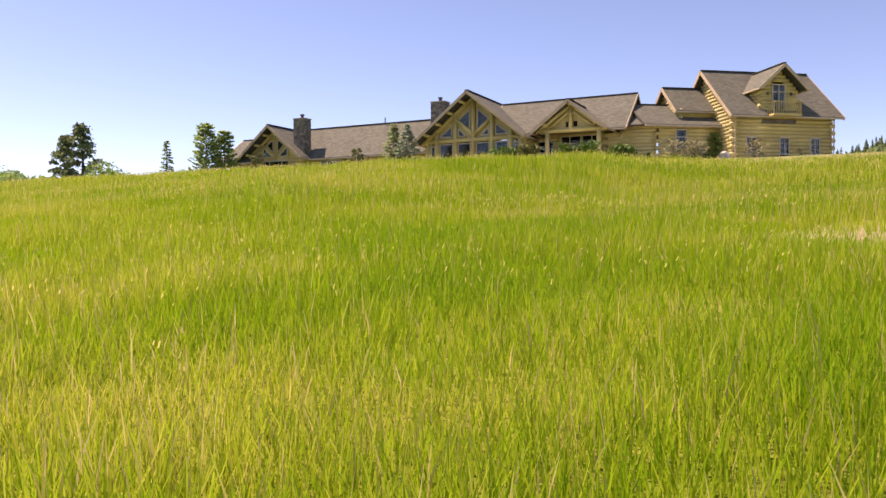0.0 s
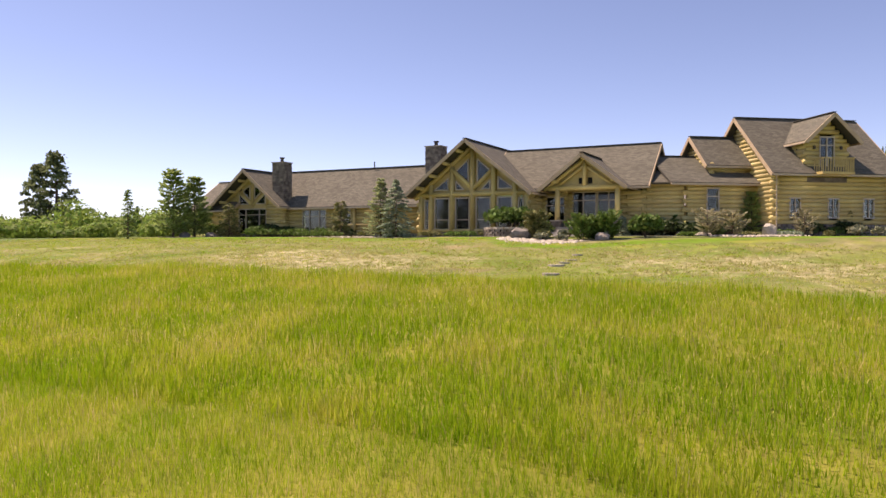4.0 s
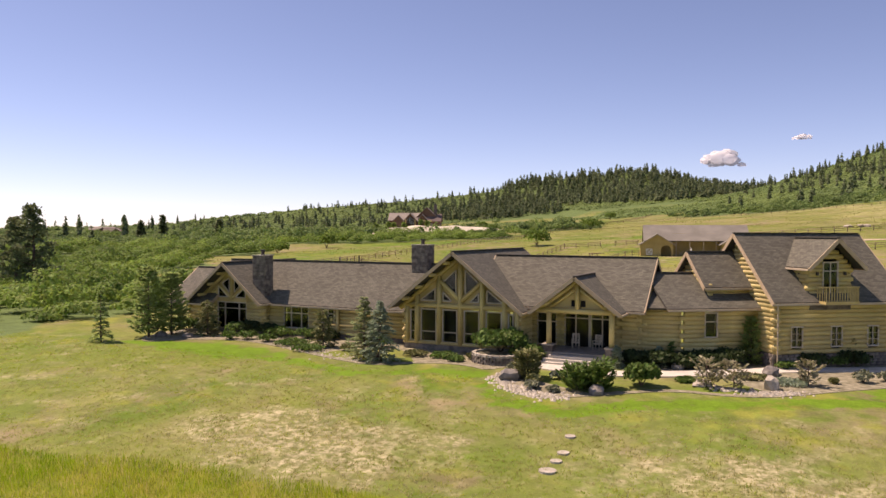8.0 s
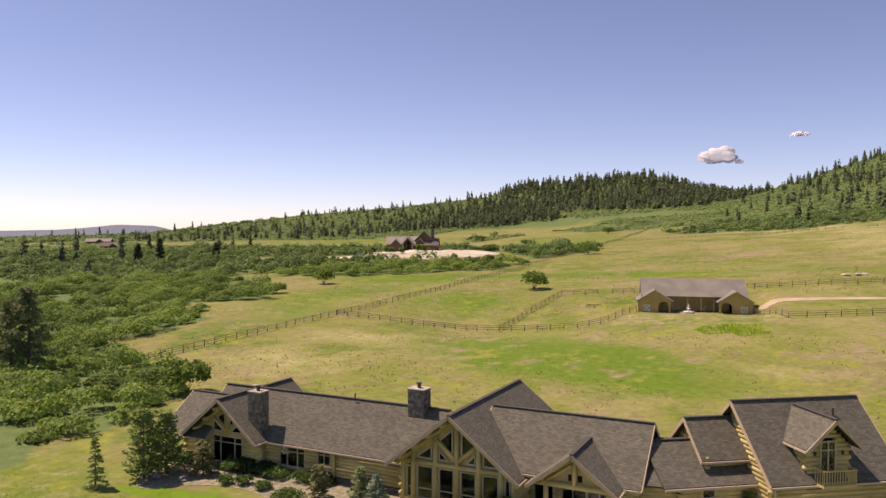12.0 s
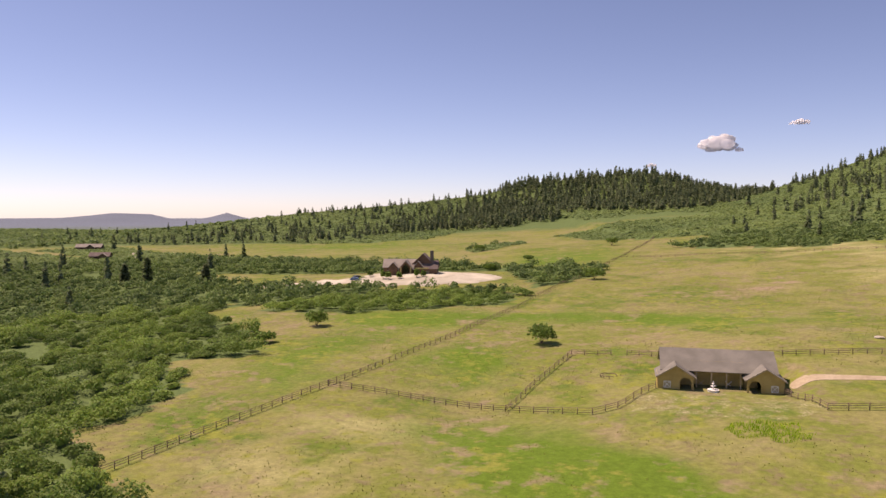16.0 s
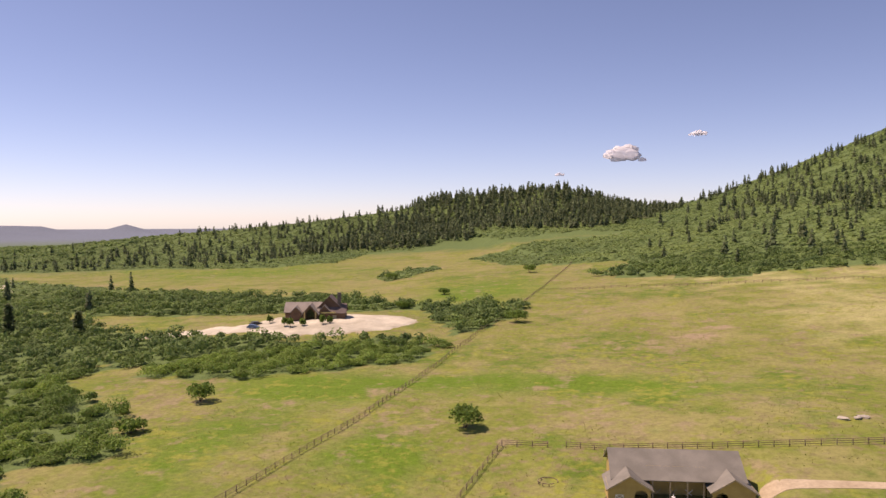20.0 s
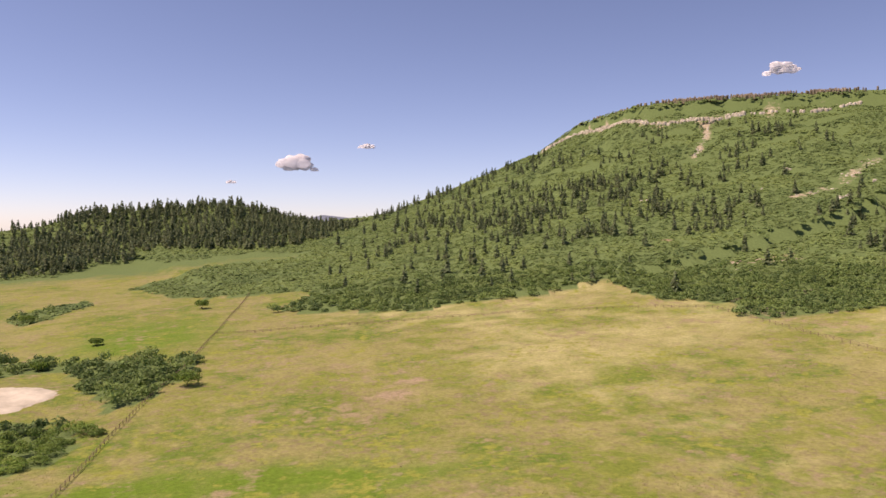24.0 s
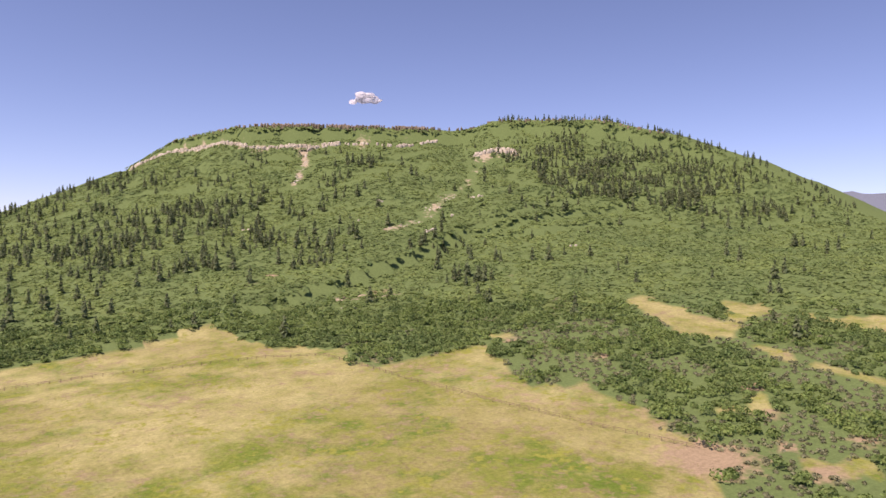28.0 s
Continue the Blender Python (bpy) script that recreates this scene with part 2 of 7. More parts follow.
def ground_material():
    """Grassland: attributes say how lush, dry or bare each stretch is; noise breaks them up. Distance haze is painted
    in last.
    """
    m = bpy.data.materials.new("grassland")
    m.use_nodes = True
    n, l = m.node_tree.nodes, m.node_tree.links
    b = n["Principled BSDF"]
    b.inputs["Roughness"].default_value = 0.95
    b.inputs["Specular IOR Level"].default_value = 0.1
    geo = n.new("ShaderNodeNewGeometry")

    def noise_at(scale, detail=5.0, rough=0.6):
        t = n.new("ShaderNodeTexNoise")
        t.inputs["Scale"].default_value, t.inputs["Detail"].default_value, t.inputs["Roughness"].default_value = scale, detail, rough
        l.new(geo.outputs["Position"], t.inputs["Vector"])
        return t.outputs["Fac"]

    def attr(name):
        a = n.new("ShaderNodeAttribute")
        a.attribute_name = name
        return a.outputs["Fac"]

    def math_node(op, a, c, clamp=False):
        k = n.new("ShaderNodeMath")
        k.operation, k.use_clamp = op, clamp
        for i, v in enumerate((a, c)):
            if isinstance(v, float):
                k.inputs[i].default_value = v
            else:
                l.new(v, k.inputs[i])
        return k.outputs[0]

    def mask(fac, noise_out, sharp=3.0, shift=0.5):
        v = math_node("ADD", fac, math_node("MULTIPLY", math_node("SUBTRACT", noise_out, 0.5), 1.3))
        return math_node("ADD", math_node("MULTIPLY", math_node("SUBTRACT", v, shift), sharp), 0.5, True)

    def mix(fac, a, c):
        k = n.new("ShaderNodeMix")
        k.data_type = "RGBA"
        l.new(fac, k.inputs["Factor"])
        for key, v in (("A", a), ("B", c)):
            socket = [s for s in k.inputs if s.name == key and s.type == "RGBA"][0]
            if isinstance(v, tuple):
                socket.default_value = (*v, 1)
            else:
                l.new(v, socket)
        return [s for s in k.outputs if s.type == "RGBA"][0]

    broad, patch, clump, fine = noise_at(0.012), noise_at(0.07), noise_at(0.9), noise_at(9.0)
    color = mix(mask(math_node("MULTIPLY", patch, 1.0), broad, 3.2, 0.5), (0.178, 0.228, 0.040), (0.250, 0.268, 0.070))
    color = mix(mask(math_node("MULTIPLY", noise_at(0.16), 0.9), noise_at(0.035), 4.5, 0.44), color, (0.285, 0.277, 0.100))
    color = mix(mask(math_node("MULTIPLY", noise_at(0.11), 1.0), noise_at(0.03), 4.5, 0.62), color, (0.120, 0.195, 0.028))
    color = mix(mask(noise_at(0.05, 7.0, 0.7), noise_at(0.4, 5.0), 4.0, 0.66), color, (0.240, 0.210, 0.100))
    color = mix(mask(attr("dry"), patch, 2.2), color, (0.420, 0.405, 0.175))
    color = mix(mask(attr("lush"), patch, 2.2), color, (0.130, 0.220, 0.024))
    color = mix(mask(noise_at(0.045, 6.0), noise_at(0.22, 6.0), 5.0, 0.68), color, (0.310, 0.262, 0.140))
    color = mix(mask(noise_at(0.06, 6.0), noise_at(0.35, 6.0), 5.0, 0.68), color, (0.265, 0.290, 0.055))
    tall = mix(mask(noise_at(0.16), noise_at(0.6), 2.5, 0.5), (0.165, 0.215, 0.022), (0.25, 0.25, 0.045))
    color = mix(mask(attr("tall"), clump, 4.0), color, tall)
    tufted = math_node("MULTIPLY", math_node("SUBTRACT", noise_at(2.6, 3.0, 0.7), 0.42), 5.0, True)
    rough_straw = mix(tufted, (0.22, 0.235, 0.085), (0.52, 0.47, 0.28))
    color = mix(mask(attr("straw"), noise_at(0.5), 3.0), color, rough_straw)
    color = mix(mask(attr("lawn"), clump, 5.0), color, (0.140, 0.255, 0.020))
    color = mix(mask(attr("brush"), patch, 2.0), color, (0.135, 0.200, 0.068))
    color = mix(mask(attr("bare"), noise_at(0.25), 4.0), color, (0.43, 0.375, 0.255))
    color = mix(mask(attr("dirt"), noise_at(0.25), 3.0), color, (0.36, 0.285, 0.175))
    # aerial haze is put into the far ground's colour as blue-grey
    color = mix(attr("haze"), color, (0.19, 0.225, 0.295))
    hsv = n.new("ShaderNodeHueSaturation")
    l.new(color, hsv.inputs["Color"])
    v = math_node("ADD", math_node("MULTIPLY", clump, 0.75), math_node("MULTIPLY", fine, 0.6))
    v = math_node("ADD", v, math_node("MULTIPLY", noise_at(2.5, 6.0, 0.75), 0.5))
    l.new(math_node("ADD", v, -0.11), hsv.inputs["Value"])
    l.new(hsv.outputs[0], b.inputs["Base Color"])
    bp = n.new("ShaderNodeBump")
    bp.inputs["Strength"].default_value, bp.inputs["Distance"].default_value = 0.5, 0.15
    l.new(math_node("ADD", clump, math_node("MULTIPLY", fine, 0.4)), bp.inputs["Height"])
    l.new(bp.outputs[0], b.inputs["Normal"])
    return m


GROUND = ground_material()
# ---- the lie of the land ----
HOUSE_Z = 0.45


def smooth(a, b, v):
    s = np.clip((v - a) / (b - a), 0.0, 1.0)
    return s * s * (3 - 2 * s)


def bump(x, y, cx, cy, rx, ry):
    return np.exp(-((x - cx) / rx) ** 2 - ((y - cy) / ry) ** 2)


def wave(x, y, size, seed=0.0):
    """Cheap smooth unevenness between about -1 and 1."""
    a, b = x / size + seed, y / size + 1.7 * seed
    return (np.sin(a * 1.9 + 1.3 * np.sin(b * 1.3 + seed)) * np.sin(b * 2.1 + 1.1 * np.sin(a * 1.7)) +
            0.5 * np.sin(a * 4.3 + b * 3.1 + seed) * np.sin(b * 4.9 - a * 1.2)) / 1.5


# crest lines: x, y, z along each
PINE_RIDGE = [(-900, 420, 4), (-600, 520, 14), (-512, 672, 36), (-430, 750, 46), (-349, 835, 60), (-309, 872, 74),
              (-243, 893, 80), (-176, 909, 86), (-145, 925, 81), (-103, 961, 66), (0, 1010, 55)]
MESA_RIM = [(-116, 1268, 66), (25, 1223, 82), (94, 1200, 99), (182, 1189, 125), (252, 1150, 177), (284, 1034, 207),
            (334, 945, 217), (395, 909, 218), (506, 842, 217), (578, 814, 218), (609, 785, 230), (646, 740, 228),
            (680, 678, 224), (708, 599, 200), (718, 518, 168), (712, 452, 137), (700, 390, 106), (690, 330, 86)]
SPUR = [(600, 790, 222), (540, 740, 172), (450, 665, 118), (370, 600, 78), (300, 545, 58)]
WEST_RISE = [(-1150, 640, -4), (-1000, 692, 2), (-893, 822, 11), (-852, 864, 18), (-790, 921, 26), (-700, 960, 33), (-560, 980, 36)]
FAR_MESA = [(-3400, 300, 14), (-2700, 1300, 8), (-2488, 1621, 10), (-2367, 1791, 15), (-2304, 1870, 21), (-2218, 1971, 8), (-2150, 2040, -30)]
FAR_PEAK = [(-2831, 2363, 38), (-2712, 2499, 30), (-2660, 2554, -5), (-2555, 2659, 12), (-2486, 2723, 40), (-2415, 2786, 5), (-2200, 2950, -30)]
FAR_GAP = [(-520, 3890, 60), (-413, 3902, 98), (-278, 3914, 124), (-140, 3921, 104), (40, 3920, 70)]
FAR_RIGHT = [(2450, 1800, 235), (2636, 1478, 248), (2685, 1384, 258), (2735, 1278, 250), (2815, 1083, 240), (2950, 500, 230)]


def crest(x, y, line, front, back, shelf=0.0):
    """Height of a crest line over the point, and how far that point stands before (+) or behind (-) it."""
    best = np.full(x.shape, 1e12)
    top = np.zeros(x.shape)
    for (ax, ay, az), (bx, by, bz) in zip(line[:-1], line[1:]):
        ux, uy = bx - ax, by - ay
        s = np.clip(((x - ax) * ux + (y - ay) * uy) / (ux * ux + uy * uy), 0, 1)
        px, py = ax + s * ux, ay + s * uy
        d = np.hypot(x - px, y - py)
        side = np.where(ux * (y - ay) - uy * (x - ax) > 0, -1.0, 1.0)
        near = d < np.abs(best)
        best = np.where(near, d * side, best)
        top = np.where(near, az + s * (bz - az), top)
    fall = np.where(best > 0, np.exp(-np.maximum(best, 0) / front), np.exp(-np.maximum(-best - shelf, 0) / back))
    return top, np.maximum(0, (fall - 0.03) / 0.97), best


def base_height(x, y):
    a, b = np.clip(x, -520, 420) / 100, np.clip(y, -60, 900) / 100
    z = -0.393 + 1.243 * a + 5.551 * b + 1.402 * a * b + 0.767 * a * a - 0.014 * b * b
    z = z - 3.0 * bump(x, y, -38, 92, 26, 30) + 2.4 * bump(x, y, 30, 150, 34, 30) + 4.0 * bump(x, y, -136, 246, 36, 32)
    q = np.maximum(0, -4 - y)
    q = np.where(q > 75, 75 + 0.25 * (q - 75), q)
    lawn = HOUSE_Z - 0.055 * q - 0.00118 * q * q - 0.006 * np.maximum(0, -x - 30)
    dip = np.maximum(0.5 * smooth(-6, 14, x) * smooth(-36, -24, y), 0.85 * smooth(18, 27, x) * smooth(-61, -43, y))
    lawn = lawn - dip * (1 - smooth(-17, -5, y))
    z = np.where(y < 12, lawn, lawn + (z - lawn) * smooth(12, 85, y))
    u, v = (x - 1) * 0.974 + (y - 112) * 0.225, (y - 112) * 0.974 - (x - 1) * 0.225
    level = (1 - smooth(11, 18, np.abs(u))) * (1 - smooth(8, 14, np.abs(v)))
    return z + (4.62 - z) * level


def height(x, y):
    x, y = np.asarray(x, float), np.asarray(y, float)
    z = base_height(x, y)
    far = smooth(25, 200, np.hypot(x - 5, y - 5))
    z = z + far * (0.5 * wave(x, y, 40, 2.0) + 0.9 * wave(x, y, 110, 5.0))
    top, fall, d = crest(x, y, PINE_RIDGE, 150, 300, 12)
    lift = np.maximum(0, top - z) * fall
    top, fall, d = crest(x, y, MESA_RIM, 190, 170, 45)
    gully = 1 - 0.10 * np.exp(-((wave(x, y, 70, 9.0) + 0.2) / 0.35) ** 2) * smooth(15, 90, d) * (1 - smooth(330, 480, d))
    mesa = np.maximum(0, top - z) * fall * gully
    mesa = mesa - np.where(d > 14, 9 * smooth(165, 190, top) * np.exp(-np.maximum(d - 14, 0) / 60), 0)
    mesa = np.maximum(mesa, 0)
    top, fall, d = crest(x, y, SPUR, 60, 60)
    mesa = np.maximum(mesa, np.maximum(0, top - z) * np.exp(-(d / 75) ** 2))
    lift = np.maximum(lift, mesa)
    for line, front, back in ((WEST_RISE, 170, 300), (FAR_MESA, 130, 900), (FAR_PEAK, 200, 240), (FAR_GAP, 240, 240), (FAR_RIGHT, 260, 900)):
        top, fall, d = crest(x, y, line, front, back)
        lift = np.maximum(lift, np.maximum(0, top - z) * fall)
    return z + lift


def ground_at(x, y):
    return float(height(np.array([x]), np.array([y]))[0])

# ---- mesh helpers ----


class Shape:
    """Vertices and faces gathered into one mesh; every piece is given in the thing's own frame."""

    def __init__(self):
        self.v, self.f, self.uv = [], [], []

    def face(self, pts, uv=None):
        k = len(self.v)
        self.v += [tuple(p) for p in pts]
        self.f.append(tuple(range(k, k + len(pts))))
        self.uv.append(uv or [(0, 0)] * len(pts))

    def box(self, a, b, m=None):
        (x0, y0, z0), (x1, y1, z1) = a, b
        p = [Vector(c) for c in ((x0, y0, z0), (x1, y0, z0), (x1, y1, z0), (x0, y1, z0), (x0, y0, z1), (x1, y0, z1), (x1, y1, z1), (x0, y1, z1))]
        p = [m @ q for q in p] if m else p
        for q in ((0, 3, 2, 1), (4, 5, 6, 7), (0, 1, 5, 4), (1, 2, 6, 5), (2, 3, 7, 6), (3, 0, 4, 7)):
            self.face([p[i] for i in q])
        return self

    def beam(self, a, b, wide, high):
        """A squared bar from a to b."""
        a, b = Vector(a), Vector(b)
        d = b - a
        up = Vector((0, 0, 1)) if abs(d.normalized().z) < 0.95 else Vector((1, 0, 0))
        s = d.cross(up).normalized()
        u = s.cross(d).normalized()
        m = Matrix((( s.x, d.normalized().x, u.x, a.x), (s.y, d.normalized().y, u.y, a.y), (s.z, d.normalized().z, u.z, a.z), (0, 0, 0, 1)))
        return self.box((-wide / 2, 0, -high / 2), (wide / 2, d.length, high / 2), m)

    def rod(self, a, b, r0, r1=None, n=8, bulge=0.0):
        """A round log or pole from a to b, closed at both ends."""
        r1 = r0 if r1 is None else r1
        a, b = Vector(a), Vector(b)
        d = (b - a).normalized()
        up = Vector((0, 0, 1)) if abs(d.z) < 0.9 else Vector((1, 0, 0))
        s = d.cross(up).normalized()
        u = s.cross(d)
        rings = []
        for k, r in ((0, r0), (1, r1)):
            c = a + (b - a) * k
            rings.append([c + (s * math.cos(2 * math.pi * i / n) + u * math.sin(2 * math.pi * i / n)) * r for i in range(n)])
        k = len(self.v)
        self.v += [tuple(p) for p in rings[0] + rings[1]]
        for i in range(n):
            j = (i + 1) % n
            self.f.append((k + i, k + j, k + n + j, k + n + i))
            self.uv.append([(0, 0)] * 4)
        self.f += [tuple(k + i for i in reversed(range(n))), tuple(k + n + i for i in range(n))]
        self.uv += [[(0, 0)] * n, [(0, 0)] * n]
        return self

    def slab(self, pts, thick, uv=None):
        """A plate with the outline pts (seen from outside, counter-clockwise), its body behind the face."""
        pts = [Vector(p) for p in pts]
        nrm = (pts[1] - pts[0]).cross(pts[2] - pts[0]).normalized()
        back = [p - nrm * thick for p in pts]
        self.face(pts, uv)
        self.face(list(reversed(back)))
        for i in range(len(pts)):
            j = (i + 1) % len(pts)
            self.face([pts[j], pts[i], back[i], back[j]])
        return self

    def mesh(self, name, mat, smooth_faces=False):
        me = bpy.data.meshes.new(name)
        me.from_pydata(self.v, [], self.f)
        layer = me.uv_layers.new(name="UVMap")
        layer.data.foreach_set("uv", np.array([c for f in self.uv for p in f for c in p], dtype=np.float32))
        me.materials.append(mat)
        if smooth_faces:
            me.polygons.foreach_set("use_smooth", [True] * len(me.polygons))
        me.update()
        return me


def part(name, shape, mat, parent=None, label="", smooth_faces=False, m=None):
    ob = new(name, shape.mesh(name, mat, smooth_faces) if isinstance(shape, Shape) else shape)
    if parent:
        ob.parent = parent
    if m is not None:
        ob.matrix_basis = m
    return tagged(ob, label)


def thing(name, m, label, category, group=""):
    ob = new(name)
    ob.empty_display_size = 0.2
    ob.matrix_basis = m
    return tagged(ob, label, category, group)


def quad_cloud(name, p, a, b, mat):
    """One mesh of many small four-cornered leaves: centres p and half sides a, b (n x 3)."""
    n = len(p)
    co = np.stack([p - a - b, p + a - b, p + a + b, p - a + b], 1).reshape(-1, 3).astype(np.float32)
    return raw_mesh(name, co, np.arange(4 * n), 4, mat)


def raw_mesh(name, co, loops, sides, mat):
    me = bpy.data.meshes.new(name)
    n = len(loops) // sides
    me.vertices.add(len(co))
    me.vertices.foreach_set("co", np.asarray(co, np.float32).ravel())
    me.loops.add(len(loops))
    me.loops.foreach_set("vertex_index", np.asarray(loops, np.int32))
    me.polygons.add(n)
    me.polygons.foreach_set("loop_start", np.arange(0, sides * n, sides, dtype=np.int32))
    me.materials.append(mat)
    me.update(calc_edges=True)
    return me


def turn_random(rng, n, flat=0.0):
    """Two random half sides at right angles for n leaves; flat pulls the leaves level."""
    nrm = rng.normal(size=(n, 3))
    nrm[:, 2] += flat
    nrm /= np.linalg.norm(nrm, axis=1)[:, None] + 1e-9
    a = np.cross(nrm, rng.normal(size=(n, 3)))
    a /= np.linalg.norm(a, axis=1)[:, None] + 1e-9
    return a, np.cross(nrm, a)


def leaf_blob(rng, c, r, n, size):
    """Leaves in the outer shell of a lumpy egg with centre c and radii r."""
    d = rng.normal(size=(n, 3))
    d /= np.linalg.norm(d, axis=1)[:, None]
    d[:, 2] = np.where(d[:, 2] < -0.35, -d[:, 2], d[:, 2])
    lump = 0.78 + 0.22 * np.sin(d[:, :1] * 7 + c[0]) * np.sin(d[:, 1:2] * 6 + c[1]) + rng.uniform(-0.22, 0.12, (n, 1))
    p = np.asarray(c) + d * np.asarray(r) * lump
    a, b = turn_random(rng, n, 0.3)
    s = size * rng.uniform(0.55, 1.2, (n, 1))
    return p, a * s, b * s * rng.uniform(0.5, 0.9, (n, 1))


def join(lists):
    return [np.concatenate(k) for k in zip(*lists)]

# ---- ground ----


def inside(x, y, ring):
    """Which points lie in a ring of corners."""
    hit = np.zeros(np.shape(x), bool)
    for (ax, ay), (bx, by) in zip(ring, ring[1:] + ring[:1]):
        cross = (ay > y) != (by > y)
        with np.errstate(divide="ignore", invalid="ignore"):
            at = ax + (y - ay) * (bx - ax) / (by - ay if by != ay else 1e-9)
        hit ^= cross & (x < at)
    return hit


WEST_THICKET = [(-43, -30), (-45, 6), (-50, 22), (-74, 37), (-100, 47), (-90, 58), (-93, 74), (-106, 86), (-116, 92), (-103, 100), (-103, 107),
                (-114, 113), (-124, 128), (-148, 136), (-160, 146), (-172, 168), (-160, 173), (-142, 160), (-130, 156), (-118, 166), (-100, 176),
                (-84, 188), (-75, 202), (-76, 216), (-88, 226), (-100, 226), (-110, 215), (-150, 213), (-204, 218), (-260, 243), (-380, 300), (-700, 330), (-800, -200), (-150, -160)]
EAST_CLUMP = [(-80, 238), (-70, 244), (-64, 282), (-70, 302), (-97, 304), (-128, 304), (-128, 294), (-104, 286), (-96, 262)]
HOUSE_BRUSH = [(-150, 266), (-170, 275), (-200, 268), (-260, 256), (-330, 270), (-400, 305), (-500, 330), (-520, 400), (-420, 372), (-340, 350), (-280, 352), (-222, 332), (-190, 345), (-150, 325), (-120, 306), (-122, 294)]
FIELD_ISLAND = [(-192, 425), (-181, 404), (-171, 420), (-164, 464), (-176, 478), (-190, 452)]
FOREST_FOOT = [(-800, 330), (-560, 400), (-423, 488), (-370, 496), (-308, 512), (-281, 531), (-288, 620), (-249, 630), (-245, 690), (-205, 700), (-180, 668),
               (-110, 692), (-60, 672), (-75, 640), (-130, 632), (-166, 570), (-165, 537), (-114, 475), (-100, 470), (-71, 467), (-38, 456), (-40, 440),
               (-52, 402), (-30, 397), (-9, 388), (23, 373), (32, 381), (79, 382), (100, 396), (124, 409), (121, 385), (127, 344), (150, 325), (140, 298),
               (160, 291), (194, 286), (180, 248), (176, 238), (190, 221), (191, 205), (186, 190), (177, 170), (182, 159), (160, 148),
               (152, 90), (175, 0), (380, -260), (1200, 100), (900, 1250), (0, 1400), (-900, 1100)]
FOREST_GAPS = [[(316, 318), (290, 284), (274, 250), (272, 240), (284, 226), (300, 243), (312, 281)], [(334, 268), (344, 250), (322, 238), (304, 243)],
               [(341, 236), (350, 214), (368, 204), (338, 186), (330, 206)], [(207, 296), (216, 288), (222, 296), (212, 304)],
               [(284, 226), (279, 206), (271, 178), (268, 156), (264, 156), (266, 180), (274, 210)], [(232, 186), (226, 178), (214, 168), (208, 172), (222, 184)],
               [(202, 175), (216, 168), (222, 176), (206, 184)], [(180, 140), (196, 130), (206, 136), (192, 146)]]
SAND_YARD = [(-198, 211), (-182, 226), (-162, 237), (-152, 251), (-128, 259), (-108, 262), (-98, 254), (-103, 238), (-116, 223), (-136, 216), (-150, 222), (-170, 217)]


def grown(x, y):
    """Where scrub oak grows."""
    x, y = x + 4 * wave(x, y, 17, 1.0) + 2 * wave(x, y, 6, 3.0), y + 4 * wave(x, y, 19, 2.0) + 2 * wave(x, y, 7, 4.0)
    m = inside(x, y, WEST_THICKET) | inside(x, y, EAST_CLUMP) | inside(x, y, FOREST_FOOT) | inside(x, y, FIELD_ISLAND) | inside(x, y, HOUSE_BRUSH)
    for gap in FOREST_GAPS:
        m &= ~inside(x, y, gap)
    return m & ~inside(x, y, SAND_YARD)


def spaced(limits, centre):
    """Grid lines, close together round the centre and ever wider outwards."""
    out, step, v = [0.0], 1.0, 0.0
    while v < limits:
        step = 1.0 if v < 55 else min(60, step * 1.028)
        v += step
        out.append(v)
    out = np.array(out)
    return centre + np.concatenate([-out[:0:-1], out])


def off_line(x, y, line):
    """Distance to a line of plan points."""
    return np.abs(crest(x, y, [(a, b, 0) for a, b in line], 1, 1)[2])


def TALL_EDGE(x):
    """Where the mown ground ends and the tall grass begins."""
    return np.interp(x, [-60, -13, -5, 4, 9, 14, 20, 28, 50], [-29, -27.1, -26.1, -25.2, -23.3, -22.4, -23.6, -24.5, -24])


LEDGE = [(228, 1040), (263, 1006), (286, 962), (326, 884), (381, 856), (418, 848)]
UPPER_LEDGE = [(418, 848), (455, 830), (472, 808), (538, 808)]
SPUR_LEDGE = [(536, 730), (562, 726), (572, 712)]
CHUTE = [(381, 856), (350, 802), (316, 746)]
SCAR = [(420, 622), (392, 600), (360, 570), (310, 552)]
SCAR_HEAD = [(536, 714), (493, 682), (427, 620)]


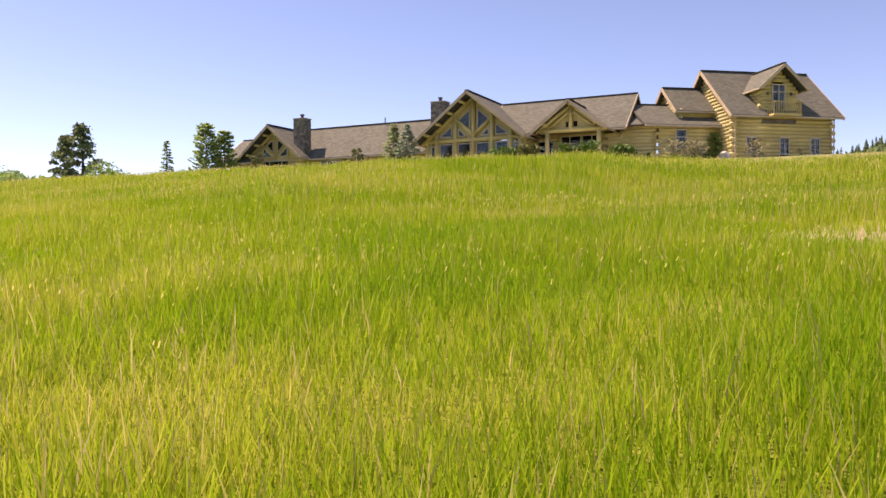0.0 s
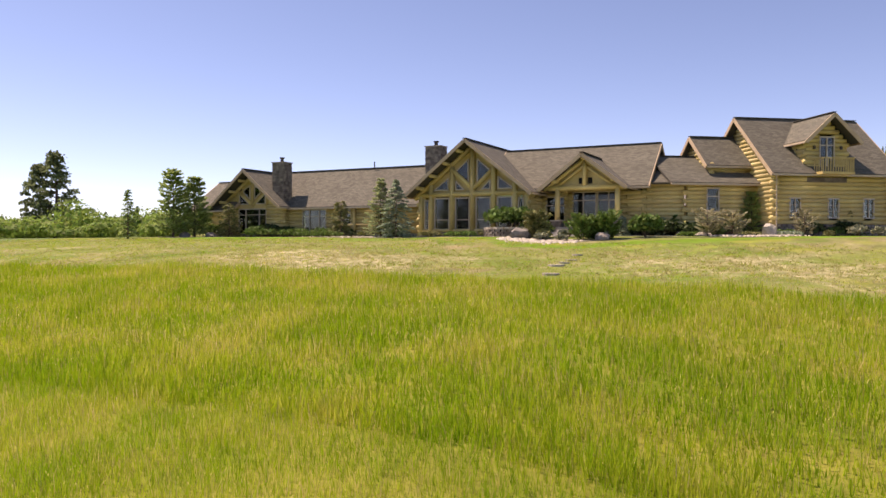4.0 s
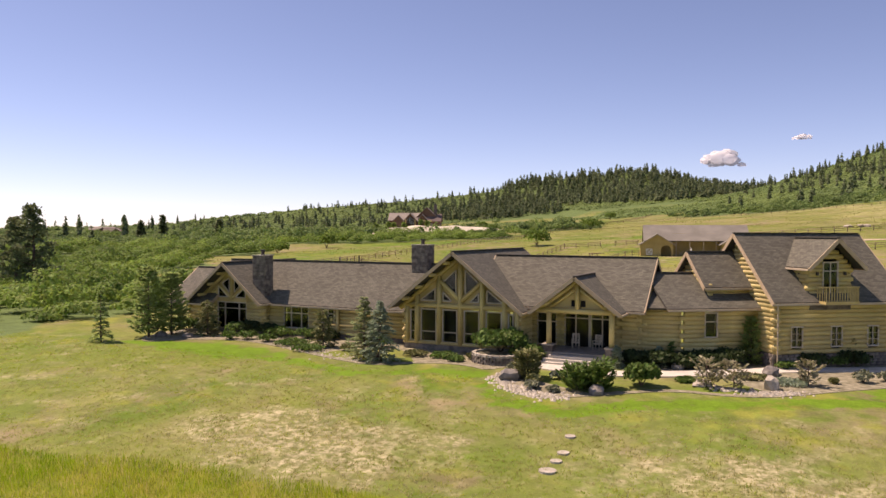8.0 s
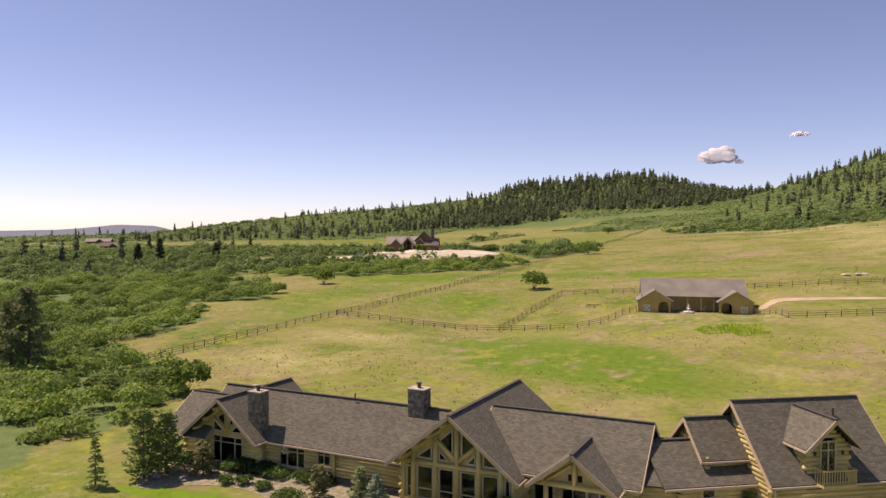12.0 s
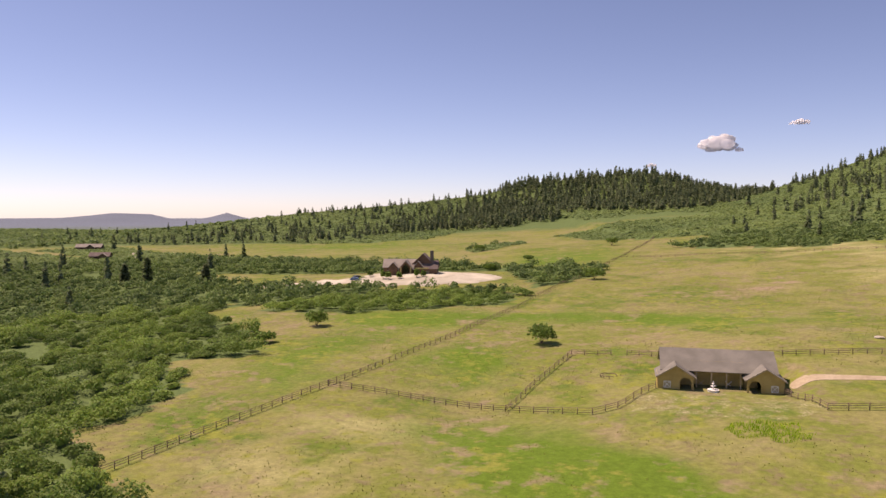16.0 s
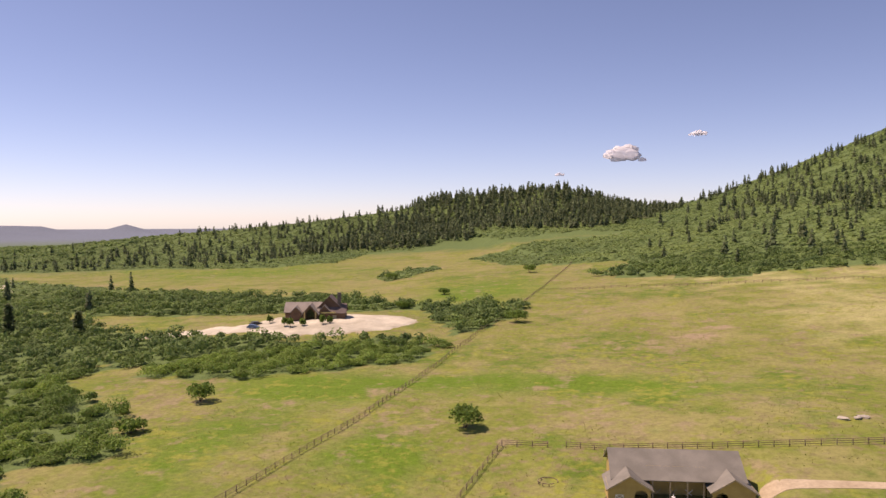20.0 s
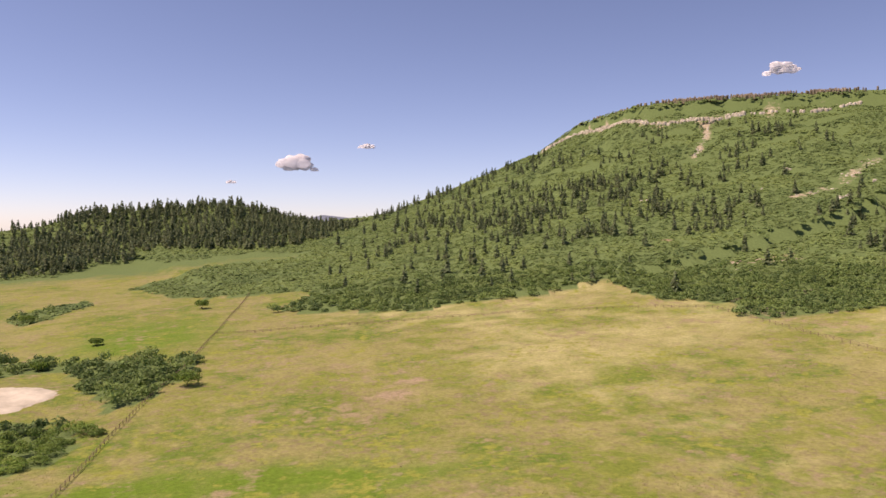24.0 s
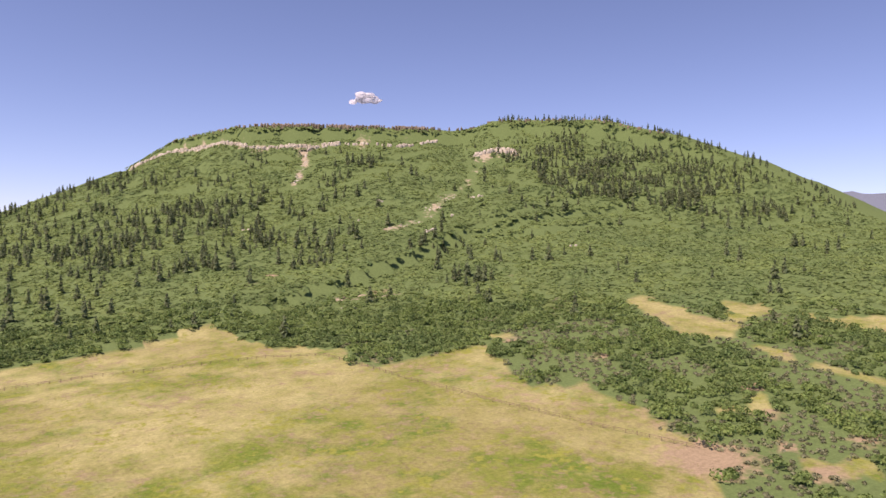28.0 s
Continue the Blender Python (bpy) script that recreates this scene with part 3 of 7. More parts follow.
def build_ground():
    xs, ys = spaced(4600, 5.0), spaced(4600, -15.0)
    ys = ys[ys > -700]
    gx, gy = np.meshgrid(xs, ys)
    x, y = gx.ravel(), gy.ravel()
    z = height(x, y)
    nx, ny = len(xs), len(ys)
    i = (np.arange(ny - 1)[:, None] * nx + np.arange(nx - 1)).ravel()
    loops = np.stack([i, i + 1, i + nx + 1, i + nx], 1).ravel()
    me = raw_mesh("ground", np.stack([x, y, z], 1), loops, 4, GROUND)
    me.polygons.foreach_set("use_smooth", np.ones(len(me.polygons), bool))
    far = np.hypot(x, y)
    brush = np.maximum(grown(x, y), smooth(600, 700, far))
    rim_top, rim_fall, rim_d = crest(x, y, MESA_RIM, 190, 170, 45)
    bare = 0.2 * smooth(165, 190, rim_top) * smooth(0, 5, rim_d) * (1 - smooth(12, 22, rim_d))
    for line, width in ((LEDGE, 7), (UPPER_LEDGE, 4), (SPUR_LEDGE, 9), (CHUTE, 4), (SCAR, 9), (SCAR_HEAD, 6), ([(198, 421), (226, 413)], 7)):
        bare = np.maximum(bare, (0.5 + 0.35 * wave(x, y, 9, 7) if line is SCAR or line is SCAR_HEAD else 0.9) * np.exp(-(off_line(x, y, line) / width) ** 2))
    dirt = np.maximum(0.9 * bump(x, y, 172, 162, 16, 16), 0.45 * np.exp(-(off_line(x, y, [(150, 300), (172, 255), (166, 225), (186, 195), (176, 165)]) / 8) ** 2))
    for cx, cy, r in ((212, 290, 8), (220, 245, 7), (233, 187, 7), (214, 170, 6), (196, 154, 6), (186, 138, 8), (216, 142, 7), (222, 421, 9), (204, 417, 8), (232, 424, 7), (182, 481, 7), (165, 472, 6), (309, 394, 7), (10, 249, 7), (3, 236, 9)):
        dirt = np.maximum(dirt, 0.85 * bump(x, y, cx, cy, r, 0.7 * r))
    dirt = np.maximum(dirt, 0.75 * bump(x, y, 29.2, -51.8, 1.8, 1.5))
    dirt = np.maximum(dirt, 0.3 * np.exp(-(off_line(x, y, [(0, 352), (80, 372), (118, 395), (122, 340)]) / 9) ** 2))
    sand = inside(x, y, SAND_YARD) * 1.0
    mown = smooth(-1.5, 1.5, y - TALL_EDGE(x) + 0.8 * wave(x, y, 9, 1)) * (1 - smooth(-6, 2, y)) * smooth(-60, -40, x)
    edge = np.interp(x, [-30, -18, -9, -3, 1, 5, 8, 12, 16, 22, 28], [-6, -4, -7, -8.5, -5.5, -5.5, -10, -10.5, -8, -6, -3.5])
    lawn = np.exp(-((y - edge + 0.5 - 0.5 * wave(x, y, 6, 4)) / 1.2) ** 2) * smooth(-34, -26, x) * (1 - smooth(34, 40, x)) * (0.7 + 0.3 * wave(x, y, 9, 2))
    lawn = np.maximum(lawn, 0.9 * bump(x, y, -17, -6, 8, 2.6))
    lawn = np.maximum(lawn, bump(x, y, 31, -1, 5, 3.5))
    straw = mown * np.maximum(bump(x, y, 1, -20, 11, 5.5) * 0.72, bump(x, y, 22, -17.5, 9, 6) * 0.66)
    straw = np.maximum(straw, 0.3 * mown * (1 - np.clip(lawn, 0, 1)))
    lush = np.maximum((1 - mown) * (1 - smooth(-12, 0, y)) * 0.75, mown * 0.45)
    lush = np.maximum(lush, 0.75 * (bump(x, y, -28, 74, 20, 12) + 1.0 * bump(x, y, -10, 60, 22, 10) + 0.7 * bump(x, y, 8, 50, 14, 8) + bump(x, y, -52, 118, 14, 22) + bump(x, y, -30, 175, 60, 14) +
                                    bump(x, y, -90, 160, 30, 14) + 0.75 * bump(x, y, -94, 118, 20, 34) + 0.6 * bump(x, y, -82, 75, 12, 22) + bump(x, y, -100, 350, 40, 60) + bump(x, y, -8, 60, 14, 9)))
    lush = np.maximum(lush, 0.6 * bump(x, y, -330, 470, 120, 90))
    dry = smooth(20, 130, x * 0.9 + y * 0.28 - 15) * (1 - smooth(700, 900, y)) * 0.58 * (1 - 0.9 * bump(x, y, 120, 190, 45, 50)) * (0.85 + 0.35 * wave(x, y, 60, 3.0))
    dry = np.maximum(dry, 0.5 * bump(x, y, -52, 72, 20, 12) + 0.5 * bump(x, y, -50, 44, 14, 16) + 0.3 * bump(x, y, 2, 78, 10, 6) + 0.4 * bump(x, y, 20, 62, 8, 6))
    tall = (1 - mown) * (1 - smooth(-24, -14, y))
    bare = np.maximum(bare, sand)
    straw = np.maximum(straw, 0.4 * inside(x, y, [(-13, 98), (-9, 90), (14, 92), (21, 98), (16, 110), (-7, 107)]))
    # haze: painted fade that grows from 1300 to 2600 m out
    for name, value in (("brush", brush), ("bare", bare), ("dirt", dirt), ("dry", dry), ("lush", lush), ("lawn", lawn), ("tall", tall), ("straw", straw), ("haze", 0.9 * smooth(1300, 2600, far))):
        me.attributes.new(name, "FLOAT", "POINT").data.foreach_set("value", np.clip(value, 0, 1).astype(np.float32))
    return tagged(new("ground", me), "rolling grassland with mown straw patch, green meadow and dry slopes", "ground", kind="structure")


build_ground()

# ---- the log house ----
LOG_STEP, LOG_R = 0.31, 0.18


@lru_cache(None)
def log_mesh(length):
    s = Shape()
    s.rod((0, 0, 0), (length, 0, 0), LOG_R, LOG_R * 0.94, 8)
    return s.mesh("log", LOG, True)


STONE_SIZES = ((0.24, 0.15), (0.33, 0.18), (0.42, 0.2), (0.29, 0.22), (0.5, 0.17))


@lru_cache(None)
def footing_stone(k):
    """A rough squared stone, its outer face slightly smaller than its back."""
    w, h = STONE_SIZES[k]
    r = random.Random(40 + k)
    back = [(-w / 2, 0, -h / 2), (w / 2, 0, -h / 2), (w / 2, 0, h / 2), (-w / 2, 0, h / 2)]
    face = [(x * r.uniform(0.78, 0.92), -r.uniform(0.05, 0.09), z * r.uniform(0.75, 0.92)) for x, y, z in back]
    s = Shape()
    s.face(face)
    for i in range(4):
        j = (i + 1) % 4
        s.face([back[i], back[j], face[j], face[i]])
    return s.mesh("stone", STONE)


def face_footing(wall, length, z0, z1, side):
    """Courses of single stones on one side of a wall's footing."""
    r = random.Random(int(length * 100))
    z = z0
    while z < z1 - 0.1:
        u = r.uniform(0, 0.15)
        while u < length:
            k = r.randrange(5)
            w, h = STONE_SIZES[k]
            o = new("stone", footing_stone(k))
            o.parent = wall
            o.matrix_basis = pose(u + w / 2, 0.215 * side, z + 0.1, 0, 0, 180 if side > 0 else 0) @ Matrix.Diagonal((1, 1, 0.2 / h, 1))
            u += w + 0.02
        z += 0.21


def log_wall(parent, a, b, z0, z1, holes=(), top=None, out=0.35, base_z=None, name="wall", stone=STONE, base_h=0.8):
    """A wall of stacked logs from a to b (plan points in the parent's frame). holes: (from, to, low, high) along it.
    top(z): the stretch that is left at a height under a gable. Its mesh is the stone footing; each log is a piece of its own."""
    a, b = Vector((*a, 0)), Vector((*b, 0))
    length, d = (b - a).length, (b - a).normalized()
    turn = math.atan2(d.y, d.x)
    frame_m = Matrix.Translation(a) @ Matrix.Rotation(turn, 4, "Z")
    foot = Shape()
    base = z0 if base_z is None else base_z
    foot.box((0, -0.22, base - 0.5), (length, 0.22, z0 + base_h - 0.45))
    wall = part(name, foot, stone, parent, "stone footing under stacked logs", m=frame_m)
    z, k = z0 + base_h - 0.45 + LOG_R, 0
    while z < z1 - 0.02:
        lo, hi = (0.0, length) if top is None else top(z)
        if hi - lo > 0.3:
            spans, at = [], lo - (out if lo <= 0.01 else 0) * (k % 2)
            end = hi + (out if hi >= length - 0.01 else 0) * (k % 2)
            for h in sorted(holes):
                if h[2] - 0.05 < z < h[3] + 0.05:
                    spans.append((at, h[0]))
                    at = h[1]
            spans.append((at, end))
            for s0, s1 in spans:
                if s1 - s0 > 0.12:
                    size = round(s1 - s0, 1)
                    log = new("log", log_mesh(size))
                    log.parent = wall
                    log.matrix_basis = pose(s0, 0.02 * math.sin(k * 2.3), z, 13 * k) @ Matrix.Diagonal(((s1 - s0) / size, 1, 1, 1))
        z += LOG_STEP
        k += 1
    return wall


def window(parent, m, wide, high, cols=(1.0,), rows=(1.0,), name="window", bar=0.07, deep=0.12):
    """A glazed opening in the plane x-z of m, outside towards -y: frame, panes, near-black plate for the unlit room."""
    frame_s = Shape()
    frame_s.box((-0.08, -0.10, -0.08), (wide + 0.08, 0.06, 0)).box((-0.08, -0.10, high), (wide + 0.08, 0.06, high + 0.09))
    frame_s.box((-0.08, -0.09, 0), (0, 0.06, high)).box((wide, -0.09, 0), (wide + 0.08, 0.06, high))
    win = part(name, frame_s, FRAME, parent, "pale framed window", m=m)
    xs = np.concatenate([[0], np.cumsum(cols) / sum(cols)]) * wide
    zs = np.concatenate([[0], np.cumsum(rows) / sum(rows)]) * high
    for x in xs[1:-1]:
        part("mullion", Shape().box((x - bar / 2, -0.08, 0), (x + bar / 2, 0.05, high)), FRAME, win)
    for z in zs[1:-1]:
        part("transom_bar", Shape().box((0, -0.075, z - bar / 2), (wide, 0.045, z + bar / 2)), FRAME, win)
    for i in range(len(cols)):
        for j in range(len(rows)):
            part("pane", Shape().box((xs[i] + 0.01, -0.01, zs[j] + 0.01), (xs[i + 1] - 0.01, 0.01, zs[j + 1] - 0.01)), GLASS, win)
    part("dark_backing", Shape().box((-0.05, 0.35, -0.05), (wide + 0.05, 0.4, high + 0.05)), DARK, win, "near-black plate painted as the unlit room's darkness")
    return win


def roof_pair(parent, m, half_l, half_r, y0, y1, peak, eave_l, eave_r, name="roof", thick=0.16, board=0.26, ends=(True, True)):
    """Two slopes with the ridge along y of m at height peak; fascia boards, gutters and a ridge cap are parts."""
    run = y1 - y0
    s = Shape()
    left = [(-half_l, y1, eave_l), (-half_l, y0, eave_l), (0, y0, peak), (0, y1, peak)]
    right = [(half_r, y0, eave_r), (half_r, y1, eave_r), (0, y1, peak), (0, y0, peak)]
    for pts, half, drop in ((left, half_l, peak - eave_l), (right, half_r, peak - eave_r)):
        up = math.hypot(half, drop)
        s.slab(pts, thick, [(0, 0), (run, 0), (run, up), (0, up)])
    roof = part(name, s, SHINGLE, parent, "brown-grey shingle roof", m=m)
    for yy, o, shown in ((y0, -0.03, ends[0]), (y1, 0.03, ends[1])):
        for x, z in ((-half_l, eave_l), (half_r, eave_r)) if shown else ():
            part("rake_board", Shape().beam((x, yy + o, z - board / 2 - 0.02), (0, yy + o, peak - board / 2 - 0.02), 0.06, board), TRIM, roof)
    for x, z in ((-half_l, eave_l), (half_r, eave_r)):
        sgn = 1 if x > 0 else -1
        part("gutter", Shape().box((x - 0.02 + 0.02 * sgn, y0, z - 0.20), (x + 0.10 * sgn + 0.02, y1, z - 0.06)) if sgn > 0 else
             Shape().box((x - 0.10, y0, z - 0.20), (x, y1, z - 0.06)), GUTTER, roof)
    cap = Shape().beam((0, y0, peak + 0.02), (0, y1, peak + 0.02), 0.34, 0.05)
    part("ridge_cap", cap, SHINGLE, roof)
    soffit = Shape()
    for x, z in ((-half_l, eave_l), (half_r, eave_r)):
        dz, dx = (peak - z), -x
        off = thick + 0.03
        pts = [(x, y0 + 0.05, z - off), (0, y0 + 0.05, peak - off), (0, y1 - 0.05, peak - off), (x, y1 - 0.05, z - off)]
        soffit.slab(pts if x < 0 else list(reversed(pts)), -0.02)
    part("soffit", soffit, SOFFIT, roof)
    return roof


def log_post(parent, x, y, z0, z1, r=0.2, name="log_post"):
    return part(name, Shape().rod((x, y, z0), (x, y, z1), r, r * 0.92, 10), LOG, parent, smooth_faces=True)


def log_beam(parent, a, b, r=0.17, name="log_beam"):
    return part(name, Shape().rod(a, b, r, r * 0.95, 10), LOG, parent, smooth_faces=True)


def along_x(x, y, z=0.0):
    """A roof frame whose ridge (its y) runs along the house's x."""
    return pose(x, y, z, 0, 0, -90)


house = thing("log_house", pose(0, 0, 0), "sprawling honey-coloured log house with brown shingle roofs, some gables glazed", "house")
GZ = HOUSE_Z

# great room
roof_pair(house, pose(-0.1, 0, 0), 5.5, 5.55, 0.0, 15.1, 8.2, 3.85, 3.88)
log_wall(house, (-4.9, 1.6), (-4.9, 14.2), GZ, 4.2)
log_wall(house, (4.9, 1.6), (4.9, 14.2), GZ, 4.2)
front = part("glazed_gable", Shape().box((-4.9, 1.35, GZ - 0.4), (4.9, 1.75, 0.95)), STONE, house, "tall timber-framed window gable on a stone footing")
for x, top in ((-4.7, 4.4), (-3.8, 5.0), (-1.87, 6.5), (-0.04, 7.9), (1.79, 6.5), (3.6, 5.1), (4.6, 4.4)):
    log_post(front, x, 1.42, 0.9, top, 0.22 if abs(x) < 4 else 0.18)
log_beam(front, (-5.1, 1.42, 3.92), (5.1, 1.42, 3.92), 0.2)
log_beam(front, (-5.0, 1.42, 1.0), (5.0, 1.42, 1.0), 0.14)
for sgn in (-1, 1):
    log_beam(front, (sgn * 5.3, 1.40, 3.62), (0, 1.40, 7.8), 0.2)
    log_beam(front, (sgn * 0.05, 1.40, 4.35), (sgn * 1.75, 1.40, 5.85), 0.17)
    for k in range(4):
        z = 4.6 + 0.95 * k
        x = sgn * 5.3 * (8.1 - z) / 4.2
        log_beam(front, (x, 0.15, z - 0.15), (x, 2.0, z - 0.15), 0.15)
for x0, x1 in ((-4.9, -4.35), (-4.05, -3.42), (-2.2, -1.52), (-0.4, 0.31), (1.45, 2.14), (3.28, 3.95), (4.22, 4.9)):
    part("timber_panel", Shape().box((x0, 1.5, 0.95), (x1, 1.7, 3.95)), TIMBER, front)
part("gable_panel", Shape().slab([(-5.0, 1.62, 3.9), (5.0, 1.62, 3.9), (0, 1.62, 8.0)], 0.1), TIMBER, front)
for x0, x1 in ((-3.42, -2.2), (-1.52, -0.4), (0.31, 1.45), (2.14, 3.28)):
    window(front, pose(x0, 1.52, 1.15), x1 - x0, 2.42, rows=(0.72, 1.7))
for x0, x1 in ((-4.35, -4.05), (3.95, 4.22)):
    window(front, pose(x0, 1.52, 1.15), x1 - x0, 2.3, rows=(0.7, 1.6), bar=0.05)
for sgn in (-1, 1):
    for outline in (((1.55, 5.62), (0.4, 4.85), (0.4, 6.72), (1.55, 5.72)), ((1.5, 4.3), (0.78, 4.3), (1.5, 5.0)), ((3.5, 4.3), (2.2, 4.3), (2.2, 5.25))):
        pts = [(sgn * x - 0.04, z) for x, z in outline]
        pts = pts if (pts[1][0] - pts[0][0]) * (pts[2][1] - pts[0][1]) - (pts[1][1] - pts[0][1]) * (pts[2][0] - pts[0][0]) > 0 else pts[::-1]
        rim = Shape()
        for (ax, az), (bx, bz) in zip(pts, pts[1:] + pts[:1]):
            rim.beam((ax, 1.47, az), (bx, 1.47, bz), 0.10, 0.09)
        w = part("gable_window", rim, FRAME, front, "angled gable window")
        # thin near-black plate: the unlit room's darkness put into its colour
        part("dark_backing", Shape().slab([(x, 1.50, z) for x, z in pts], 0.015), DARK, w)
        part("pane", Shape().slab([(x, 1.47, z) for x, z in pts], 0.012), GLASS, w)

# main section and entry porch
roof_pair(house, along_x(0.9, 6.3), 4.6, 4.6, 0.0, 12.9, 7.8, 4.2, 4.2)
log_wall(house, (5.0, 3.6), (7.2, 3.6), GZ, 4.2, ((0.5, 1.9, 0.9, 3.6),))
window(house, pose(5.5, 3.55, 1.25), 1.4, 2.3, cols=(1, 1), rows=(1.7, 0.6), name="side_light")
log_wall(house, (7.2, 3.6), (12.0, 3.6), GZ, 6.3, ((0.45, 4.05, 0.9, 3.95),), top=lambda z: (0, 4.8) if z < 4.6 else (max(0, 2.2 - (6.4 - z) * 1.25), min(4.8, 2.2 + (6.4 - z) * 1.25)), name="entry_wall", out=0.0)
log_wall(house, (12.0, 3.0), (13.4, 3.0), GZ, 4.1)
log_wall(house, (13.2, 3.0), (13.2, 9.4), GZ, 7.4, out=0.25, top=lambda z: (0, 6.4) if z < 4.1 else (max(0, 3.3 - (7.6 - z) * 1.2), min(6.4, 3.3 + (7.6 - z) * 1.2)))
door = window(house, pose(7.65, 3.55, 1.2), 1.75, 2.7, cols=(0.9, 1.1), rows=(2.1, 0.6), name="entry_door")
window(house, pose(9.6, 3.55, 1.2), 1.65, 2.7, cols=(1, 1), rows=(2.1, 0.6), name="entry_door")
porch = roof_pair(house, pose(9.36, -0.14, 0), 3.28, 3.24, 0.0, 5.6, 6.6, 4.05, 4.12, name="porch_roof")
truss = part("porch_truss", Shape().rod((6.6, 0.7, 4.1), (12.4, 0.7, 4.1), 0.2, 0.19, 10), LOG, house, "peeled log porch truss", True)
log_post(truss, 9.36, 0.7, 4.1, 6.2, 0.17)
for sgn in (-1, 1):
    log_beam(truss, (9.36 + sgn * 3.1, 0.7, 4.0), (9.36, 0.7, 6.2), 0.16)
    log_beam(truss, (9.36 + sgn * 2.0, 0.75, 4.3), (9.36 + sgn * 0.2, 0.75, 5.6), 0.11)
    log_beam(truss, (9.36 + sgn * 2.2, 0.0, 4.58), (9.36 + sgn * 2.2, 3.4, 4.58), 0.14)
log_beam(truss, (9.36, 0.0, 6.25), (9.36, 3.4, 6.25), 0.15)
part("gable_infill", Shape().slab([(6.75, 0.98, 4.25), (11.95, 0.98, 4.25), (9.36, 0.98, 6.2)], 0.08), TIMBER, truss, "boarded infill behind the truss")
# no holes here: near-black plates on the boards give the openings' shade
for x in (8.85, 9.55):
    part("opening_shade_plate", Shape().box((x, 0.955, 4.4), (x + 0.32, 0.985, 4.85)), DARK, truss, "small near-black plate painted as a shaded opening")
for x in (7.3, 11.8):
    log_post(house, x, 0.7, 1.7, 4.1, 0.2, "porch_post")
    pier = part("porch_pier", Shape().box((x - 0.36, 0.34, GZ - 0.4), (x + 0.36, 1.06, 1.62)), STONE, house, "stacked stone pier")
    part("pier_cap", Shape().box((x - 0.43, 0.27, 1.62), (x + 0.43, 1.13, 1.72)), PALE_STONE, pier)
deck = part("porch_floor", Shape().box((6.9, 0.3, GZ - 0.3), (12.3, 3.6, 1.2)), PATIO, house, "paved porch floor")
for k in range(3):
    part("step", Shape().box((7.5 - 0.25 * k, 0.3 - 0.38 * (k + 1), GZ - 0.3), (10.9 + 0.05 * k, 0.3 - 0.38 * k, 1.2 - 0.19 * (k + 1))), CONCRETE, deck, "pale stone step")
log_post(house, 13.2, 2.95, GZ, 4.0, 0.12, "downpipe_log")

# west wing
GC = -23.5  # middle of its gable
roof_pair(house, along_x(-27.2, 6.3), 3.9, 3.9, 0.0, 24.3, 6.95, 3.25, 3.25)
roof_pair(house, along_x(-30.7, 5.4), 3.0, 4.4, 0.0, 5.6, 6.15, 3.1, 3.1, name="end_roof")
holes = ((11.3, 13.9, 1.1, 3.0), (15.4, 16.6, 1.7, 3.0))
log_wall(house, (-29.5, 3.2), (-4.9, 3.2), GZ, 3.35, holes)
window(house, pose(-18.2, 3.14, 1.15), 2.6, 1.82, cols=(0.8, 1.2, 0.8), rows=(1.25, 0.55))
window(house, pose(-14.1, 3.14, 1.75), 1.2, 1.2, cols=(1, 1), rows=(0.8, 0.4))
log_post(house, -12.4, 2.95, GZ, 3.3, 0.14, "corner_post")
log_wall(house, (-29.5, 3.2), (-29.5, 9.6), GZ, 5.9, top=lambda z: (0, 6.4) if z < 3.2 else (max(0, 2.2 - (6.0 - z) * 0.95), min(6.4, 2.2 + (6.0 - z) * 1.4)))
roof_pair(house, pose(GC, 0.85, 0), 4.3, 4.3, 0.0, 10.6, 6.88, 3.32, 3.32)
G = 3.55
log_wall(house, (GC - G, 2.3), (GC + G, 2.3), GZ, 6.5, ((1.85, 5.25, 0.8, 5.2),),
         top=lambda z: (0, 2 * G) if z < 3.5 else (max(0, G - (6.6 - z) * 1.13), min(2 * G, G + (6.6 - z) * 1.13)), name="gable_wall")
log_wall(house, (GC - G, 2.3), (GC - G, 3.4), GZ, 3.5)
log_wall(house, (GC + G, 2.3), (GC + G, 3.4), GZ, 3.5)
bay = part("gable_glazing", Shape().box((GC - 1.75, 2.2, 3.15), (GC + 1.75, 2.45, 3.55)), TIMBER, house, "timber framed gable glazing")
window(bay, pose(GC - 1.65, 2.25, 0.85), 3.3, 2.28, cols=(0.8, 1.6, 0.8), rows=(1.75, 0.5))
part("timber_panel", Shape().slab([(GC - 1.75, 2.32, 3.5), (GC + 1.75, 2.32, 3.5), (GC + 1.75, 2.32, 4.75), (GC, 2.32, 6.3), (GC - 1.75, 2.32, 4.75)], 0.1), TIMBER, bay)
log_post(bay, GC, 2.2, 3.4, 6.15, 0.17)
